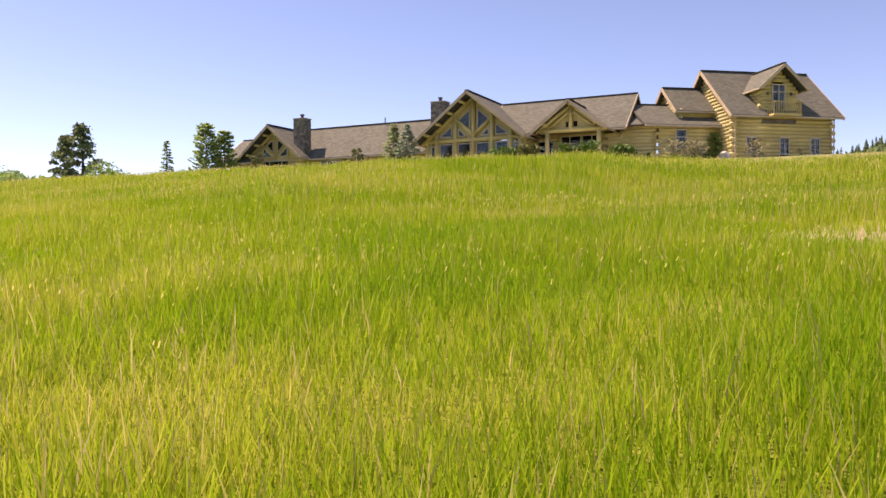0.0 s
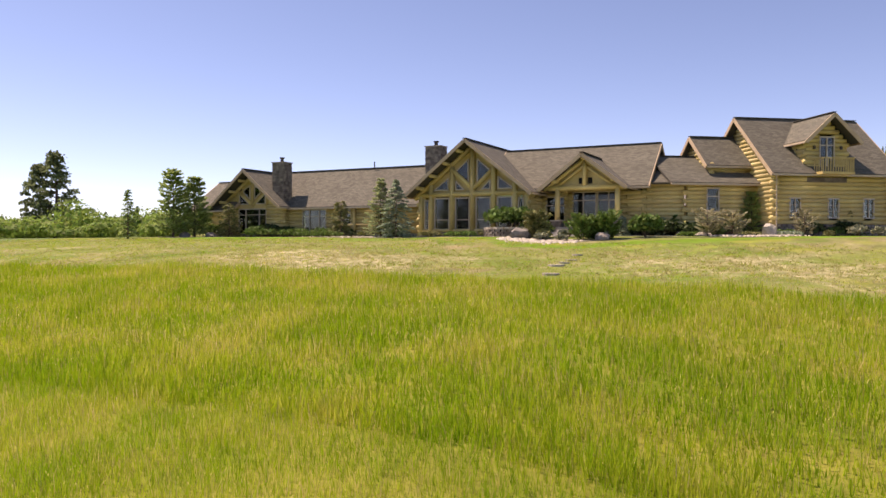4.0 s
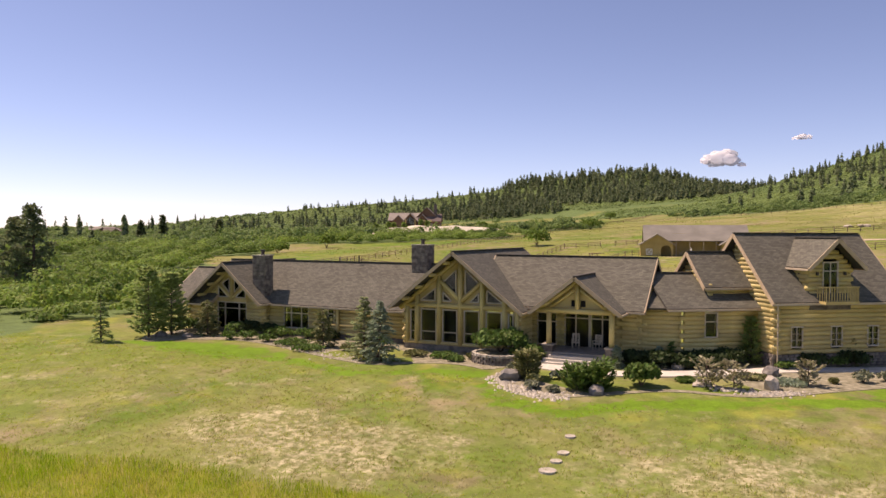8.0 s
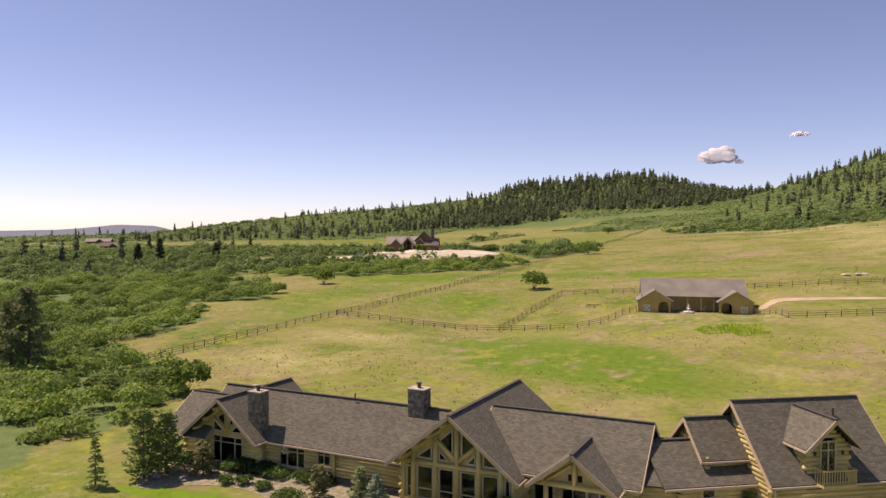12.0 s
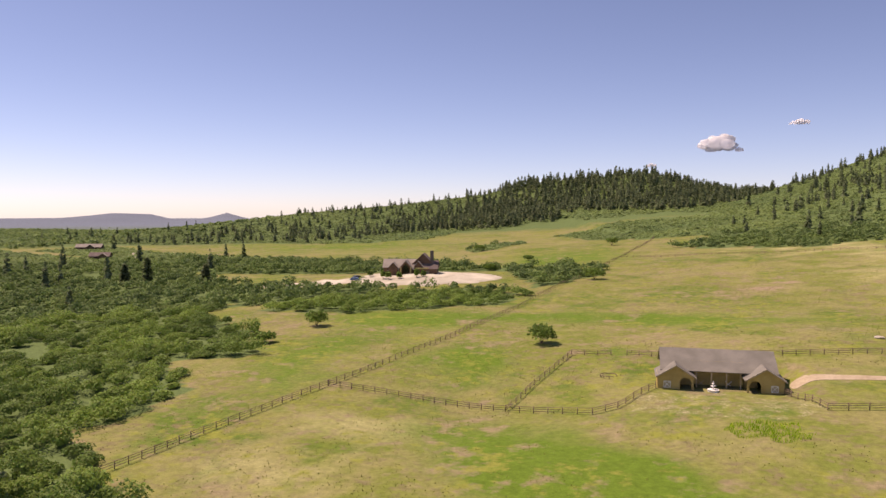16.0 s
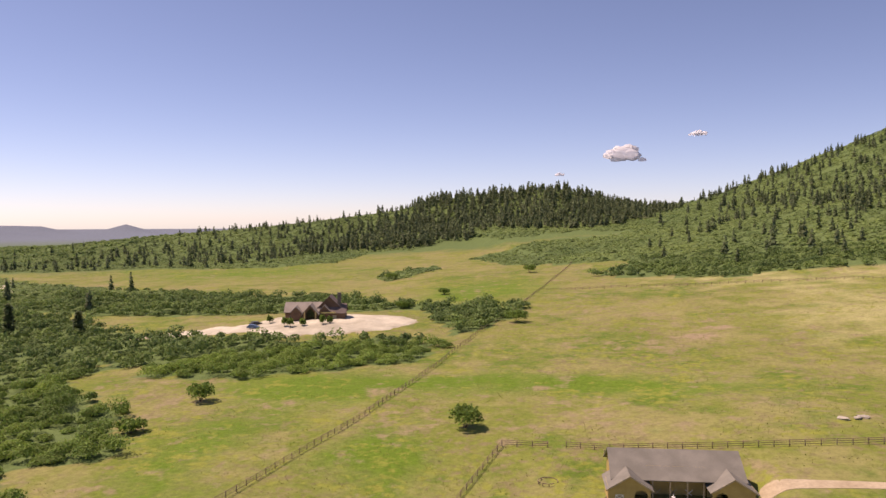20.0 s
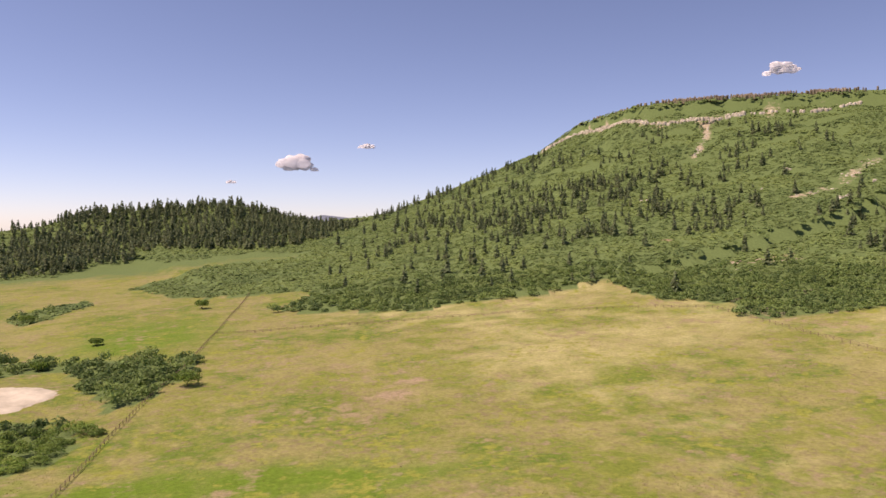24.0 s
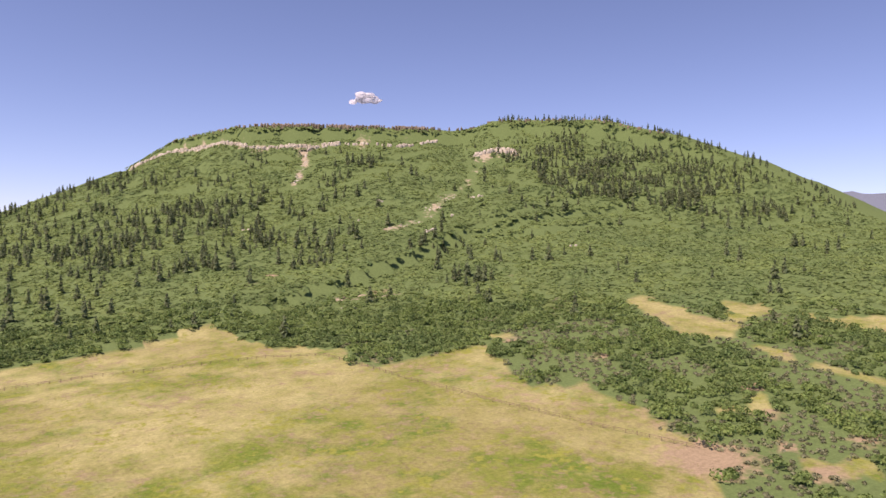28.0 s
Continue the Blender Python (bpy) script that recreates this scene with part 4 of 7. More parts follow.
for sgn in (-1, 1):
    log_beam(bay, (GC + sgn * 1.75, 2.2, 3.5), (GC + sgn * 1.75, 2.2, 4.8), 0.13)
    log_beam(bay, (GC + sgn * 0.1, 2.2, 3.6), (GC + sgn * 1.7, 2.2, 4.8), 0.13)
    log_beam(house, (GC + sgn * 4.2, 2.1, 3.1), (GC, 2.1, 6.3), 0.17)
    for k in range(3):
        z = 4.0 + 1.0 * k
        x = GC + sgn * 4.0 * (6.6 - z) / 3.4
        log_beam(house, (x, 1.1, z - 0.18), (x, 2.8, z - 0.18), 0.14)
    for outline in (((1.6, 3.65), (0.45, 3.65), (1.6, 4.65)), ((1.05, 4.75), (0.3, 4.1), (0.3, 5.4), (1.05, 4.95))):
        pts = [(GC + sgn * x, z) for x, z in outline]
        pts = pts if (pts[1][0] - pts[0][0]) * (pts[2][1] - pts[0][1]) - (pts[1][1] - pts[0][1]) * (pts[2][0] - pts[0][0]) > 0 else pts[::-1]
        rim = Shape()
        for (ax, az), (bx, bz) in zip(pts, pts[1:] + pts[:1]):
            rim.beam((ax, 2.17, az), (bx, 2.17, bz), 0.10, 0.08)
        w = part("gable_window", rim, FRAME, bay, "angled gable window")
        # near-black sheet painted as the dark behind this pane
        part("dark_backing", Shape().slab([(x, 2.20, z) for x, z in pts], 0.015), DARK, w)
        part("pane", Shape().slab([(x, 2.17, z) for x, z in pts], 0.012), GLASS, w)


def chimney(x, y, wide, deep, z0, z1):
    """A stone chimney: faced with single stones, a pale cap and a metal flue."""
    body = part("chimney", Shape().box((x, y, z0), (x + wide, y + deep, z1)), STONE, house, "dark field-stone chimney")
    rng = random.Random(int(x * 10))
    z = z0 + 0.02
    while z < z1 - 0.1:
        h = min(rng.uniform(0.16, 0.28), z1 - z)
        for face_n, span in ((0, wide), (1, deep), (2, deep), (3, wide)):
            u = 0.0
            while u < span - 0.05:
                w = min(rng.uniform(0.22, 0.48), span - u)
                d = rng.uniform(0.02, 0.055)
                lo, hi = (u + 0.012, z + 0.012), (u + w - 0.012, z + h - 0.012)
                if face_n == 0:
                    s = Shape().box((x + lo[0], y - d, lo[1]), (x + hi[0], y + 0.02, hi[1]))
                elif face_n == 1:
                    s = Shape().box((x + wide - 0.02, y + lo[0], lo[1]), (x + wide + d, y + hi[0], hi[1]))
                elif face_n == 2:
                    s = Shape().box((x - d, y + lo[0], lo[1]), (x + 0.02, y + hi[0], hi[1]))
                else:
                    u += w
                    continue
                part("stone", s, STONE, body)
                u += w
        z += h
    part("cap", Shape().box((x - 0.08, y - 0.08, z1), (x + wide + 0.08, y + deep + 0.08, z1 + 0.09)), PALE_STONE, body, "pale cap slab")
    cx, cy = x + wide / 2, y + deep / 2
    flue = part("flue", Shape().rod((cx, cy, z1 + 0.05), (cx, cy, z1 + 0.45), 0.16, n=10), METAL, body)
    part("flue_cowl", Shape().rod((cx, cy, z1 + 0.45), (cx, cy, z1 + 0.55), 0.25, n=10), METAL, flue)


chimney(-21.2, 2.35, 1.35, 1.15, 3.6, 7.45)
chimney(-6.55, 5.5, 1.5, 1.2, 5.8, 8.5)

# garage wing, turned 36 degrees
wing = pose(18.84, 8.17, 0, 0, 0, 36)
garage = thing("log_garage", wing, "log garage wing with shingled dormer, small balcony and stone footing", "house")
roof_pair(garage, along_x(0, 0), 5.08, 5.08, 0.0, 10.2, 9.63, 4.98, 4.98)
face_footing(log_wall(garage, (0.7, -4.3), (9.5, -4.3), GZ, 5.0, ((1.1, 1.85, 1.85, 3.25), (4.1, 4.85, 1.85, 3.25), (6.9, 7.65, 1.85, 3.25)), base_h=1.35), 8.8, GZ - 0.1, 1.3, -1)
for u in (1.8, 4.8, 7.6):
    window(garage, pose(u, -4.38, 1.9), 0.75, 1.3, cols=(1, 1), rows=(1, 1, 1), bar=0.03)
H = 4.3
for u in (0.7, 9.5):
    side_wall = log_wall(garage, (u, -H), (u, H), GZ, 9.2, top=lambda z: (0, 2 * H) if z < 5.3 else (max(0, H - (9.3 - z) * 1.06), min(2 * H, H + (9.3 - z) * 1.06)),
             name="gable_wall", stone=STONE, base_h=1.35)
    if u < 1:
        face_footing(side_wall, 2 * H, GZ - 0.1, 1.3, 1)
log_wall(garage, (0.7, H), (9.5, H), GZ, 5.0)
part("downpipe", Shape().rod((0.62, -4.62, GZ), (0.62, -4.62, 4.9), 0.05, n=8), GUTTER, garage)
part("downpipe", Shape().rod((9.58, -4.62, GZ), (9.58, -4.62, 4.9), 0.05, n=8), GUTTER, garage)
roof_pair(garage, pose(4.72, -5.15, 0), 2.2, 2.15, 0.0, 4.7, 9.32, 7.3, 7.3, name="dormer_roof")
log_wall(garage, (3.07, -4.3), (6.17, -4.3), 4.9, 8.9, ((1.0, 2.1, 5.0, 7.7),), top=lambda z: (0, 3.1) if z < 7.5 else (max(0, 1.55 - (8.95 - z) * 1.06), min(3.1, 1.55 + (8.95 - z) * 1.06)),
         out=0.2, name="dormer_wall", base_z=4.9, base_h=0.3)
log_wall(garage, (3.07, -4.3), (3.07, -1.8), 5.4, 7.5, name="dormer_wall", base_h=0.3, out=0.0)
log_wall(garage, (6.17, -4.3), (6.17, -1.8), 5.4, 7.5, name="dormer_wall", base_h=0.3, out=0.0)
window(garage, pose(4.10, -4.40, 5.1), 1.04, 2.5, cols=(1, 1), rows=(1.95, 0.55), name="balcony_door")
for u in (3.57, 5.67):
    lampb = part("wall_lamp", Shape().box((u - 0.07, -4.62, 6.75), (u + 0.07, -4.47, 7.0)), METAL, garage, "dark wall lamp")
balcony = part("balcony", Shape().box((3.37, -5.75, 4.88), (5.87, -4.5, 5.06)), TIMBER, garage, "small timber balcony")
for k in range(13):
    u = 3.44 + k * 0.197
    part("baluster", Shape().box((u - 0.025, -5.72, 5.06), (u + 0.025, -5.67, 5.98)), TIMBER, balcony)
for v in (-5.55, -5.3, -5.05, -4.8):
    for u in (3.42, 5.82):
        part("baluster", Shape().box((u - 0.025, v - 0.025, 5.06), (u + 0.025, v + 0.025, 5.98)), TIMBER, balcony)
part("handrail", Shape().box((3.37, -5.75, 5.98), (5.87, -5.64, 6.06)), TIMBER, balcony)
for u in (3.37, 5.77):
    part("handrail", Shape().box((u, -5.63, 5.98), (u + 0.1, -4.6, 6.06)), TIMBER, balcony)
for u, v in ((3.0, -3.4), (7.4, -1.2)):
    zz = 9.63 - (4.65 / 5.08) * abs(v)
    part("roof_vent", Shape().rod((u, v, zz - 0.1), (u, v, zz + 0.55), 0.07, n=8), METAL, garage)

# link between house and garage
link = thing("log_link", wing, "low log passage with stepped shingle roofs joining house and garage", "house")
roof_pair(link, along_x(-3.1, -1.06 * -1), 2.7, 2.7, 0.0, 3.9, 8.25, 5.8, 5.8, name="upper_roof")
roof_pair(link, along_x(-6.4, 1.0), 3.75, 3.75, 0.0, 7.1, 6.7, 4.42, 4.42, name="lower_roof", ends=(False, True))
log_wall(link, (-2.6, -1.15), (0.7, -1.15), 4.9, 5.85, name="upper_wall", base_h=0.3, out=0.0)
log_wall(link, (-2.55, -1.15), (-2.55, 3.2), 4.9, 8.0, top=lambda z: (0, 4.35) if z < 5.9 else (max(0, 2.2 - (8.1 - z) * 1.05), min(4.35, 2.2 + (8.1 - z) * 1.05)), name="upper_wall", base_h=0.3)
face_footing(log_wall(link, (-4.9, -2.2), (0.7, -2.2), GZ, 4.4, ((1.5, 2.4, 2.35, 4.05),), base_h=1.35), 5.6, GZ - 0.1, 1.3, -1)
window(link, pose(-3.38, -2.28, 2.4), 0.85, 1.6, rows=(1.0, 0.55))
log_wall(house, (13.4, 2.95), (15.95, 3.55), GZ, 4.4, base_h=1.35)
part("hip_roof", Shape().slab([(13.85, 2.3, 4.42), (15.6, 2.62, 4.42), (15.0, 6.9, 6.75), (13.85, 6.4, 6.75)], 0.15, [(0, 0), (2.4, 0), (2, 3.9), (0, 3.9)]), SHINGLE, house)
part("roof_vent", Shape().rod((-12.2, 6.0, 6.9), (-12.2, 6.0, 7.5), 0.06, n=8), METAL, house)
part("roof_vent", Shape().rod((-29.3, 4.0, 4.5), (-29.3, 4.0, 5.05), 0.07, n=8), METAL, house)

# ---- plants: kinds ----


def conifer_leaves(rng, h, r, n, size, low=0.12, droop=0.25, full=0.75, sprays=26):
    """Needle sprays along the separate boughs of a conifer of height h and radius r."""
    boughs = max(16, n // sprays)
    tb = low + (1 - low) * (np.arange(boughs) / boughs) ** 1.1
    tb = tb + rng.normal(0, 0.012, boughs)
    ab = np.arange(boughs) * 2.39996 + rng.normal(0, 0.35, boughs)
    lb = np.clip(1 - (tb - low) / (1 - low), 0.0, 1) ** full * r * rng.uniform(0.6, 1.12, boughs) + 0.06
    k = rng.integers(0, boughs, n)
    u = np.sqrt(rng.uniform(0.02, 1.0, n))
    out = u * lb[k]
    wide = 0.20 * lb[k] * (1.15 - u) + 0.5 * size
    off = rng.normal(0, 1, n) * wide
    z = tb[k] * h - droop * out * out / max(r, 0.1) + rng.normal(0, 0.25 * size, n) + 0.10 * off ** 2
    ang = ab[k]
    p = np.stack([out * np.cos(ang) - off * np.sin(ang), out * np.sin(ang) + off * np.cos(ang), np.maximum(z, 0.05)], 1)
    spread = ang + np.clip(off / (wide + 1e-6), -1.5, 1.5) * 0.6
    d = np.stack([np.cos(spread), np.sin(spread), -0.6 * droop + rng.normal(0.1, 0.35, n)], 1)
    d /= np.linalg.norm(d, axis=1)[:, None]
    side = np.cross(d, rng.normal(size=(n, 3)) * 0.7 + (0, 0, 1))
    side /= np.linalg.norm(side, axis=1)[:, None]
    s = size * rng.uniform(0.6, 1.2, (n, 1))
    return p, d * s, side * s * 0.34


def limbs(rng, h, r, n, low):
    s = Shape()
    for k in range(n):
        t = low + (0.95 - low) * k / n
        a = rng.uniform(0, 2 * math.pi)
        arm = (1 - t) ** 0.8 * r * 0.8 + 0.05
        s.rod((0, 0, t * h), (arm * math.cos(a), arm * math.sin(a), t * h - 0.12 * arm), 0.012 * h * (1 - t) + 0.008, 0.006, 4)
    return s


def conifer(name, x, y, h, r, leaves, size, mat, label, seed, category="tree", low=0.08, droop=0.25, full=0.75, group="", z=None, sprays=26):
    rng = np.random.default_rng(seed)
    ob = thing(name, pose(x, y, (ground_at(x, y) if z is None else z) - 0.03, 0, 0, seed * 37 % 360), label, category, group)
    part("trunk", Shape().rod((0, 0, -0.1), (0, 0, h * 0.97), 0.016 * h + 0.02, 0.012, 7), BARK, ob, smooth_faces=True)
    part("limbs", limbs(rng, h, r, int(14 + 5 * h), low + 0.04), BARK, ob)
    part("crown", quad_cloud("crown", *conifer_leaves(rng, h, r, leaves, size, low, droop, full, sprays), mat), None, ob)
    return ob


def shrub(name, x, y, wide, high, leaves, size, mat, label, seed, category="shrub", group="", lumps=4, z=None, stem=True):
    """A shrub of several leafy lumps on short stems."""
    rng = np.random.default_rng(seed)
    ob = thing(name, pose(x, y, (ground_at(x, y) if z is None else z) - 0.02), label, category, group)
    stems = Shape()
    lists = []
    for k in range(lumps):
        a = 2 * math.pi * k / lumps + rng.uniform(0, 0.8)
        off = wide * 0.26 if lumps > 1 else 0
        c = (off * math.cos(a), off * math.sin(a), high * rng.uniform(0.42, 0.58))
        lists.append(leaf_blob(rng, c, (wide * 0.32, wide * 0.32, high * 0.46), leaves // lumps, size))
        stems.rod((0, 0, 0), (c[0] * 0.8, c[1] * 0.8, c[2]), 0.03 + 0.01 * high, 0.012, 5)
    part("stems", stems, BARK, ob)
    part("foliage", quad_cloud("foliage", *join(lists), mat), None, ob)
    return ob


def pines_far(rng, x, y, h, k, size, wide=0.17):
    """Needle sprays of many far pines as flat arrays: boughs in a tapering, ragged crown."""
    n = len(x)
    z = height(x, y)
    t = rng.beta(1.0, 1.25, (n, k)) * 0.92 + 0.08
    ang = rng.uniform(0, 2 * np.pi, (n, k))
    lump = 0.8 + 0.3 * np.sin(3 * ang + 9 * t + x[:, None])
    r = (h * wide * rng.uniform(0.8, 1.25, n))[:, None] * (1.02 - t) ** 0.62 * np.sqrt(rng.uniform(0.15, 1.0, (n, k))) * lump + 0.08
    p = np.stack([x[:, None] + r * np.cos(ang), y[:, None] + r * np.sin(ang), z[:, None] + t * h[:, None]], -1).reshape(-1, 3)
    nrm = np.stack([np.cos(ang), np.sin(ang), np.full((n, k), 0.75)], -1).reshape(-1, 3) + rng.normal(0, 0.4, (n * k, 3))
    nrm /= np.linalg.norm(nrm, axis=1)[:, None]
    a = np.cross(nrm, rng.normal(size=(n * k, 3)))
    a /= np.linalg.norm(a, axis=1)[:, None]
    s = (size * rng.uniform(0.6, 1.25, (n, k)) * (h / 10)[:, None] * (1.15 - 0.65 * t)).reshape(-1, 1)
    return p, a * s, np.cross(nrm, a) * s * 0.8


def bushes_far(rng, x, y, wide, high, lobes, k, size, loose=0.35, level=0.25):
    """Leaves of many scrub oaks as flat arrays: each bush a heap of rounded lobes, open below."""
    n = len(x)
    z = height(x, y)
    rise_x, rise_y = (height(x + 2, y) - height(x - 2, y)) / 4, (height(x, y + 2) - height(x, y - 2)) / 4
    rise_x, rise_y = np.clip(rise_x, -0.7, 0.7), np.clip(rise_y, -0.7, 0.7)
    a = rng.uniform(0, 2 * np.pi, (n, lobes))
    out = np.sqrt(rng.uniform(0.0, 1.0, (n, lobes))) * 0.34
    out[:, 0] *= 0.2
    rad = rng.uniform(0.20, 0.32, (n, lobes)) * (1.25 - out)
    top = (1.0 - 1.3 * out ** 1.3) * rng.uniform(0.72, 1.05, (n, lobes))
    d = rng.normal(size=(n, lobes, k, 3))
    d /= np.linalg.norm(d, axis=3)[..., None]
    d[..., 2] = np.abs(d[..., 2]) * 1.15 - 0.3
    shell = rng.uniform(0.78, 1.06, (n, lobes, k))
    px = x[:, None, None] + wide[:, None, None] * ((out * np.cos(a))[..., None] + d[..., 0] * rad[..., None] * shell)
    py = y[:, None, None] + wide[:, None, None] * ((out * np.sin(a))[..., None] + d[..., 1] * rad[..., None] * shell)
    pz = z[:, None, None] + high[:, None, None] * top[..., None] * (0.55 + 0.45 * d[..., 2] * shell)
    pz = pz + rise_x[:, None, None] * (px - x[:, None, None]) + rise_y[:, None, None] * (py - y[:, None, None])
    m = n * lobes * k
    tilt = np.repeat(np.stack([-rise_x, -rise_y, np.ones(n)], 1) * level, lobes * k, axis=0)
    nrm = d.reshape(-1, 3) + tilt + rng.normal(0, loose, (m, 3))
    nrm /= np.linalg.norm(nrm, axis=1)[:, None]
    e = np.cross(nrm, rng.normal(size=(m, 3)))
    e /= np.linalg.norm(e, axis=1)[:, None]
    s = size * rng.uniform(0.55, 1.25, (m, 1))
    return np.stack([px, py, pz], -1).reshape(-1, 3), e * s, np.cross(nrm, e) * s * 0.85


def scatter(rng, box, step, test):
    x0, y0, x1, y1 = box
    gx, gy = np.meshgrid(np.arange(x0, x1, step), np.arange(y0, y1, step))
    x = gx.ravel() + rng.uniform(-0.48, 0.48, gx.size) * step
    y = gy.ravel() + rng.uniform(-0.48, 0.48, gx.size) * step
    keep = test(x, y)
    return x[keep], y[keep]


# ---- plants: scrub oak and forest, past counting ----
rng = np.random.default_rng(11)


def near_of(x, y):
    return np.hypot(x + 20, y - 40)


def in_sight(x, y):
    """Leaves out the ground to the south-west and south-east, which no part of the way looks over."""
    return (y > -85 + 0.6 * (28 - x)) & (y > 15 + 0.42 * x)


def thick_growth(x, y):
    """The belts round the lodge, which have no gaps."""
    return inside(x, y, [(-215, 165), (-58, 165), (-55, 312), (-330, 312)])


def open_gap(x, y, seed=7.0, cut=0.36):
    return wave(x, y, 34, seed) + 0.6 * wave(x, y, 13, seed + 2) < cut


def grouping(x, y):
    """1 in the middle of a group of bushes, 0 in the low ground between the groups."""
    return np.clip(0.62 + 0.75 * wave(x, y, 13, 6.0) + 0.35 * wave(x, y, 5.5, 2.0), 0, 1)


def stuff(name, arrays, mat, label, category):
    """One mesh of many three-cornered sprays: centres p and half sides a, b."""
    p, a, b = arrays
    co = np.stack([p - 1.15 * a - 0.8 * b, p + 1.15 * a - 0.8 * b, p + 1.5 * b], 1).reshape(-1, 3)
    return tagged(new(name, raw_mesh(name, co, np.arange(3 * len(p)), 3, mat)), label, category, kind="stuff")


x, y = scatter(rng, (-330, -60, 0, 310), 4.3, lambda x, y: grown(x, y) & in_sight(x, y) & (near_of(x, y) < 190) & ((open_gap(x, y, 7.0, 0.55) & (wave(x, y, 16, 9) < 0.7)) | (near_of(x, y) < 75) | thick_growth(x, y)) & (x < -44))
grouped = grouping(x, y)
x, y, grouped = x[grouped > 0.12], y[grouped > 0.12], grouped[grouped > 0.12]
w = (3.6 + 4.4 * rng.random(len(x)) ** 1.4) * (0.75 + 0.35 * grouped)
stuff("near_scrub_oak", bushes_far(rng, x, y, w, w * rng.uniform(0.42, 0.66, len(x)) * (0.5 + 0.85 * grouped), 8, 66, 0.2), OAK, "dense green scrub oak thicket on the valley floor", "scrub oak")


def middle_growth(x, y):
    open_side = (x > 150) & (y < 300)
    return grown(x, y) & in_sight(x, y) & (near_of(x, y) >= 190) & (near_of(x, y) < 380 + 60 * rng.random(x.shape)) & np.where(
        open_side, open_gap(x, y, 5.0, 0.12), open_gap(x, y, 7.0, 0.6) | thick_growth(x, y) | (x > 100))


x, y = scatter(rng, (-560, -200, 420, 560), 4.9, middle_growth)
grouped = grouping(x, y)
w = (3.8 + 4.6 * rng.random(len(x)) ** 1.4) * (0.75 + 0.35 * grouped)
stuff("scrub_oak", bushes_far(rng, x, y, w, w * rng.uniform(0.4, 0.62, len(x)) * (0.45 + 0.85 * grouped) * np.where(thick_growth(x, y), 1.35, 1.0), 5, 22, 0.42), OAK_FAR, "green scrub oak spreading over the slopes", "scrub oak")
x, y = scatter(rng, (150, 60, 420, 330), 3.2, lambda x, y: grown(x, y) & in_sight(x, y) & (near_of(x, y) < 420) & ~open_gap(x, y, 5.0, 0.05) & (wave(x, y, 9, 3) < 0.45))
w = rng.uniform(1.4, 3.2, len(x))
stuff("grey_brush", bushes_far(rng, x, y, w, w * rng.uniform(0.3, 0.5, len(x)), 3, 12, 0.3), GREY_BRUSH, "low grey-green brush between the scrub oaks", "brush")


def bare_rock(x, y, room):
    """Close to the ledges, the chute and the scar, where little grows."""
    near = np.zeros(x.shape, bool)
    for line, width in ((LEDGE, 5), (UPPER_LEDGE, 3), (SPUR_LEDGE, 5), (CHUTE, 3), (SCAR, 5), (SCAR_HEAD, 4)):
        near |= off_line(x, y, line) < (width + room) * (0.75 + 0.4 * wave(x, y, 15, 2.0))
    return near


def hill_scrub(x, y):
    top, fall, d = crest(x, y, MESA_RIM, 190, 170, 45)
    return grown(x, y) & in_sight(x, y) & (near_of(x, y) >= 380) & (near_of(x, y) < 1250) & (d > 3) & (np.abs(x) < 900) & open_gap(x, y, 3.0, 1.15) & ~bare_rock(x, y, 1.0)


x, y = scatter(rng, (-900, 0, 900, 1300), 6.7, hill_scrub)
w = rng.uniform(6.0, 10.5, len(x))
stuff("hillside_scrub", bushes_far(rng, x, y, w, w * rng.uniform(0.08, 0.17, len(x)), 3, 8, 1.15, 0.25, 1.6), BRUSH, "green brush covering the mesa slopes", "brush")

x, y = scatter(rng, (-1700, 60, -540, 1100), 14.0, lambda x, y: in_sight(x, y) & (near_of(x, y) > 540) & open_gap(x, y, 4.0, 0.9))
w = rng.uniform(8.0, 15.0, len(x))
stuff("valley_scrub", bushes_far(rng, x, y, w, w * rng.uniform(0.22, 0.36, len(x)), 3, 8, 1.8, 0.3, 0.9), BRUSH, "green brush over the far valley floor", "brush")


def forest(x, y):
    top, fall, d = crest(x, y, PINE_RIDGE, 150, 300, 12)
    return (d > -50) & (d < 190 + 50 * wave(x, y, 90, 1.0)) & (x > -530) & (x < -20) & inside(x, y, FOREST_FOOT) & (wave(x, y, 24, 8.0) + 0.5 * wave(x, y, 60, 2.0) < 0.85 - 0.3 * smooth(90, 200, d)) & (rng.random(x.shape) < 0.3 + 0.65 * smooth(-400, -300, x))


x, y = scatter(rng, (-640, 380, 0, 1100), 7.4, forest)
stuff("pine_forest", pines_far(rng, x, y, (6.5 + 7.5 * rng.random(len(x)) ** 1.3) * (0.7 + 0.3 * smooth(-420, -300, x)), 60, 1.15, 0.26), PINE_FAR, "dark pine forest on the rounded hill", "forest")

SHOULDER = [(40, 640), (100, 565), (147, 525), (225, 470), (262, 560), (300, 690), (290, 790), (230, 880), (170, 990), (60, 1040), (-20, 900)]
EAST_BROW = [(610, 800), (672, 764), (712, 690), (744, 604), (752, 520), (746, 450), (730, 380), (660, 372), (590, 428), (556, 492), (522, 568), (520, 640), (556, 712)]
PINE_CLUMPS = ((312, 846, 16), (402, 764, 17), (352, 732, 16), (336, 678, 15), (276, 406, 16), (246, 354, 11), (316, 490, 20), (355, 423, 13), (218, 490, 17),
               (222, 578, 18), (146, 652, 20), (198, 711, 24), (113, 588, 16), (147, 538, 16), (530, 558, 15), (282, 560, 14), (240, 520, 12))


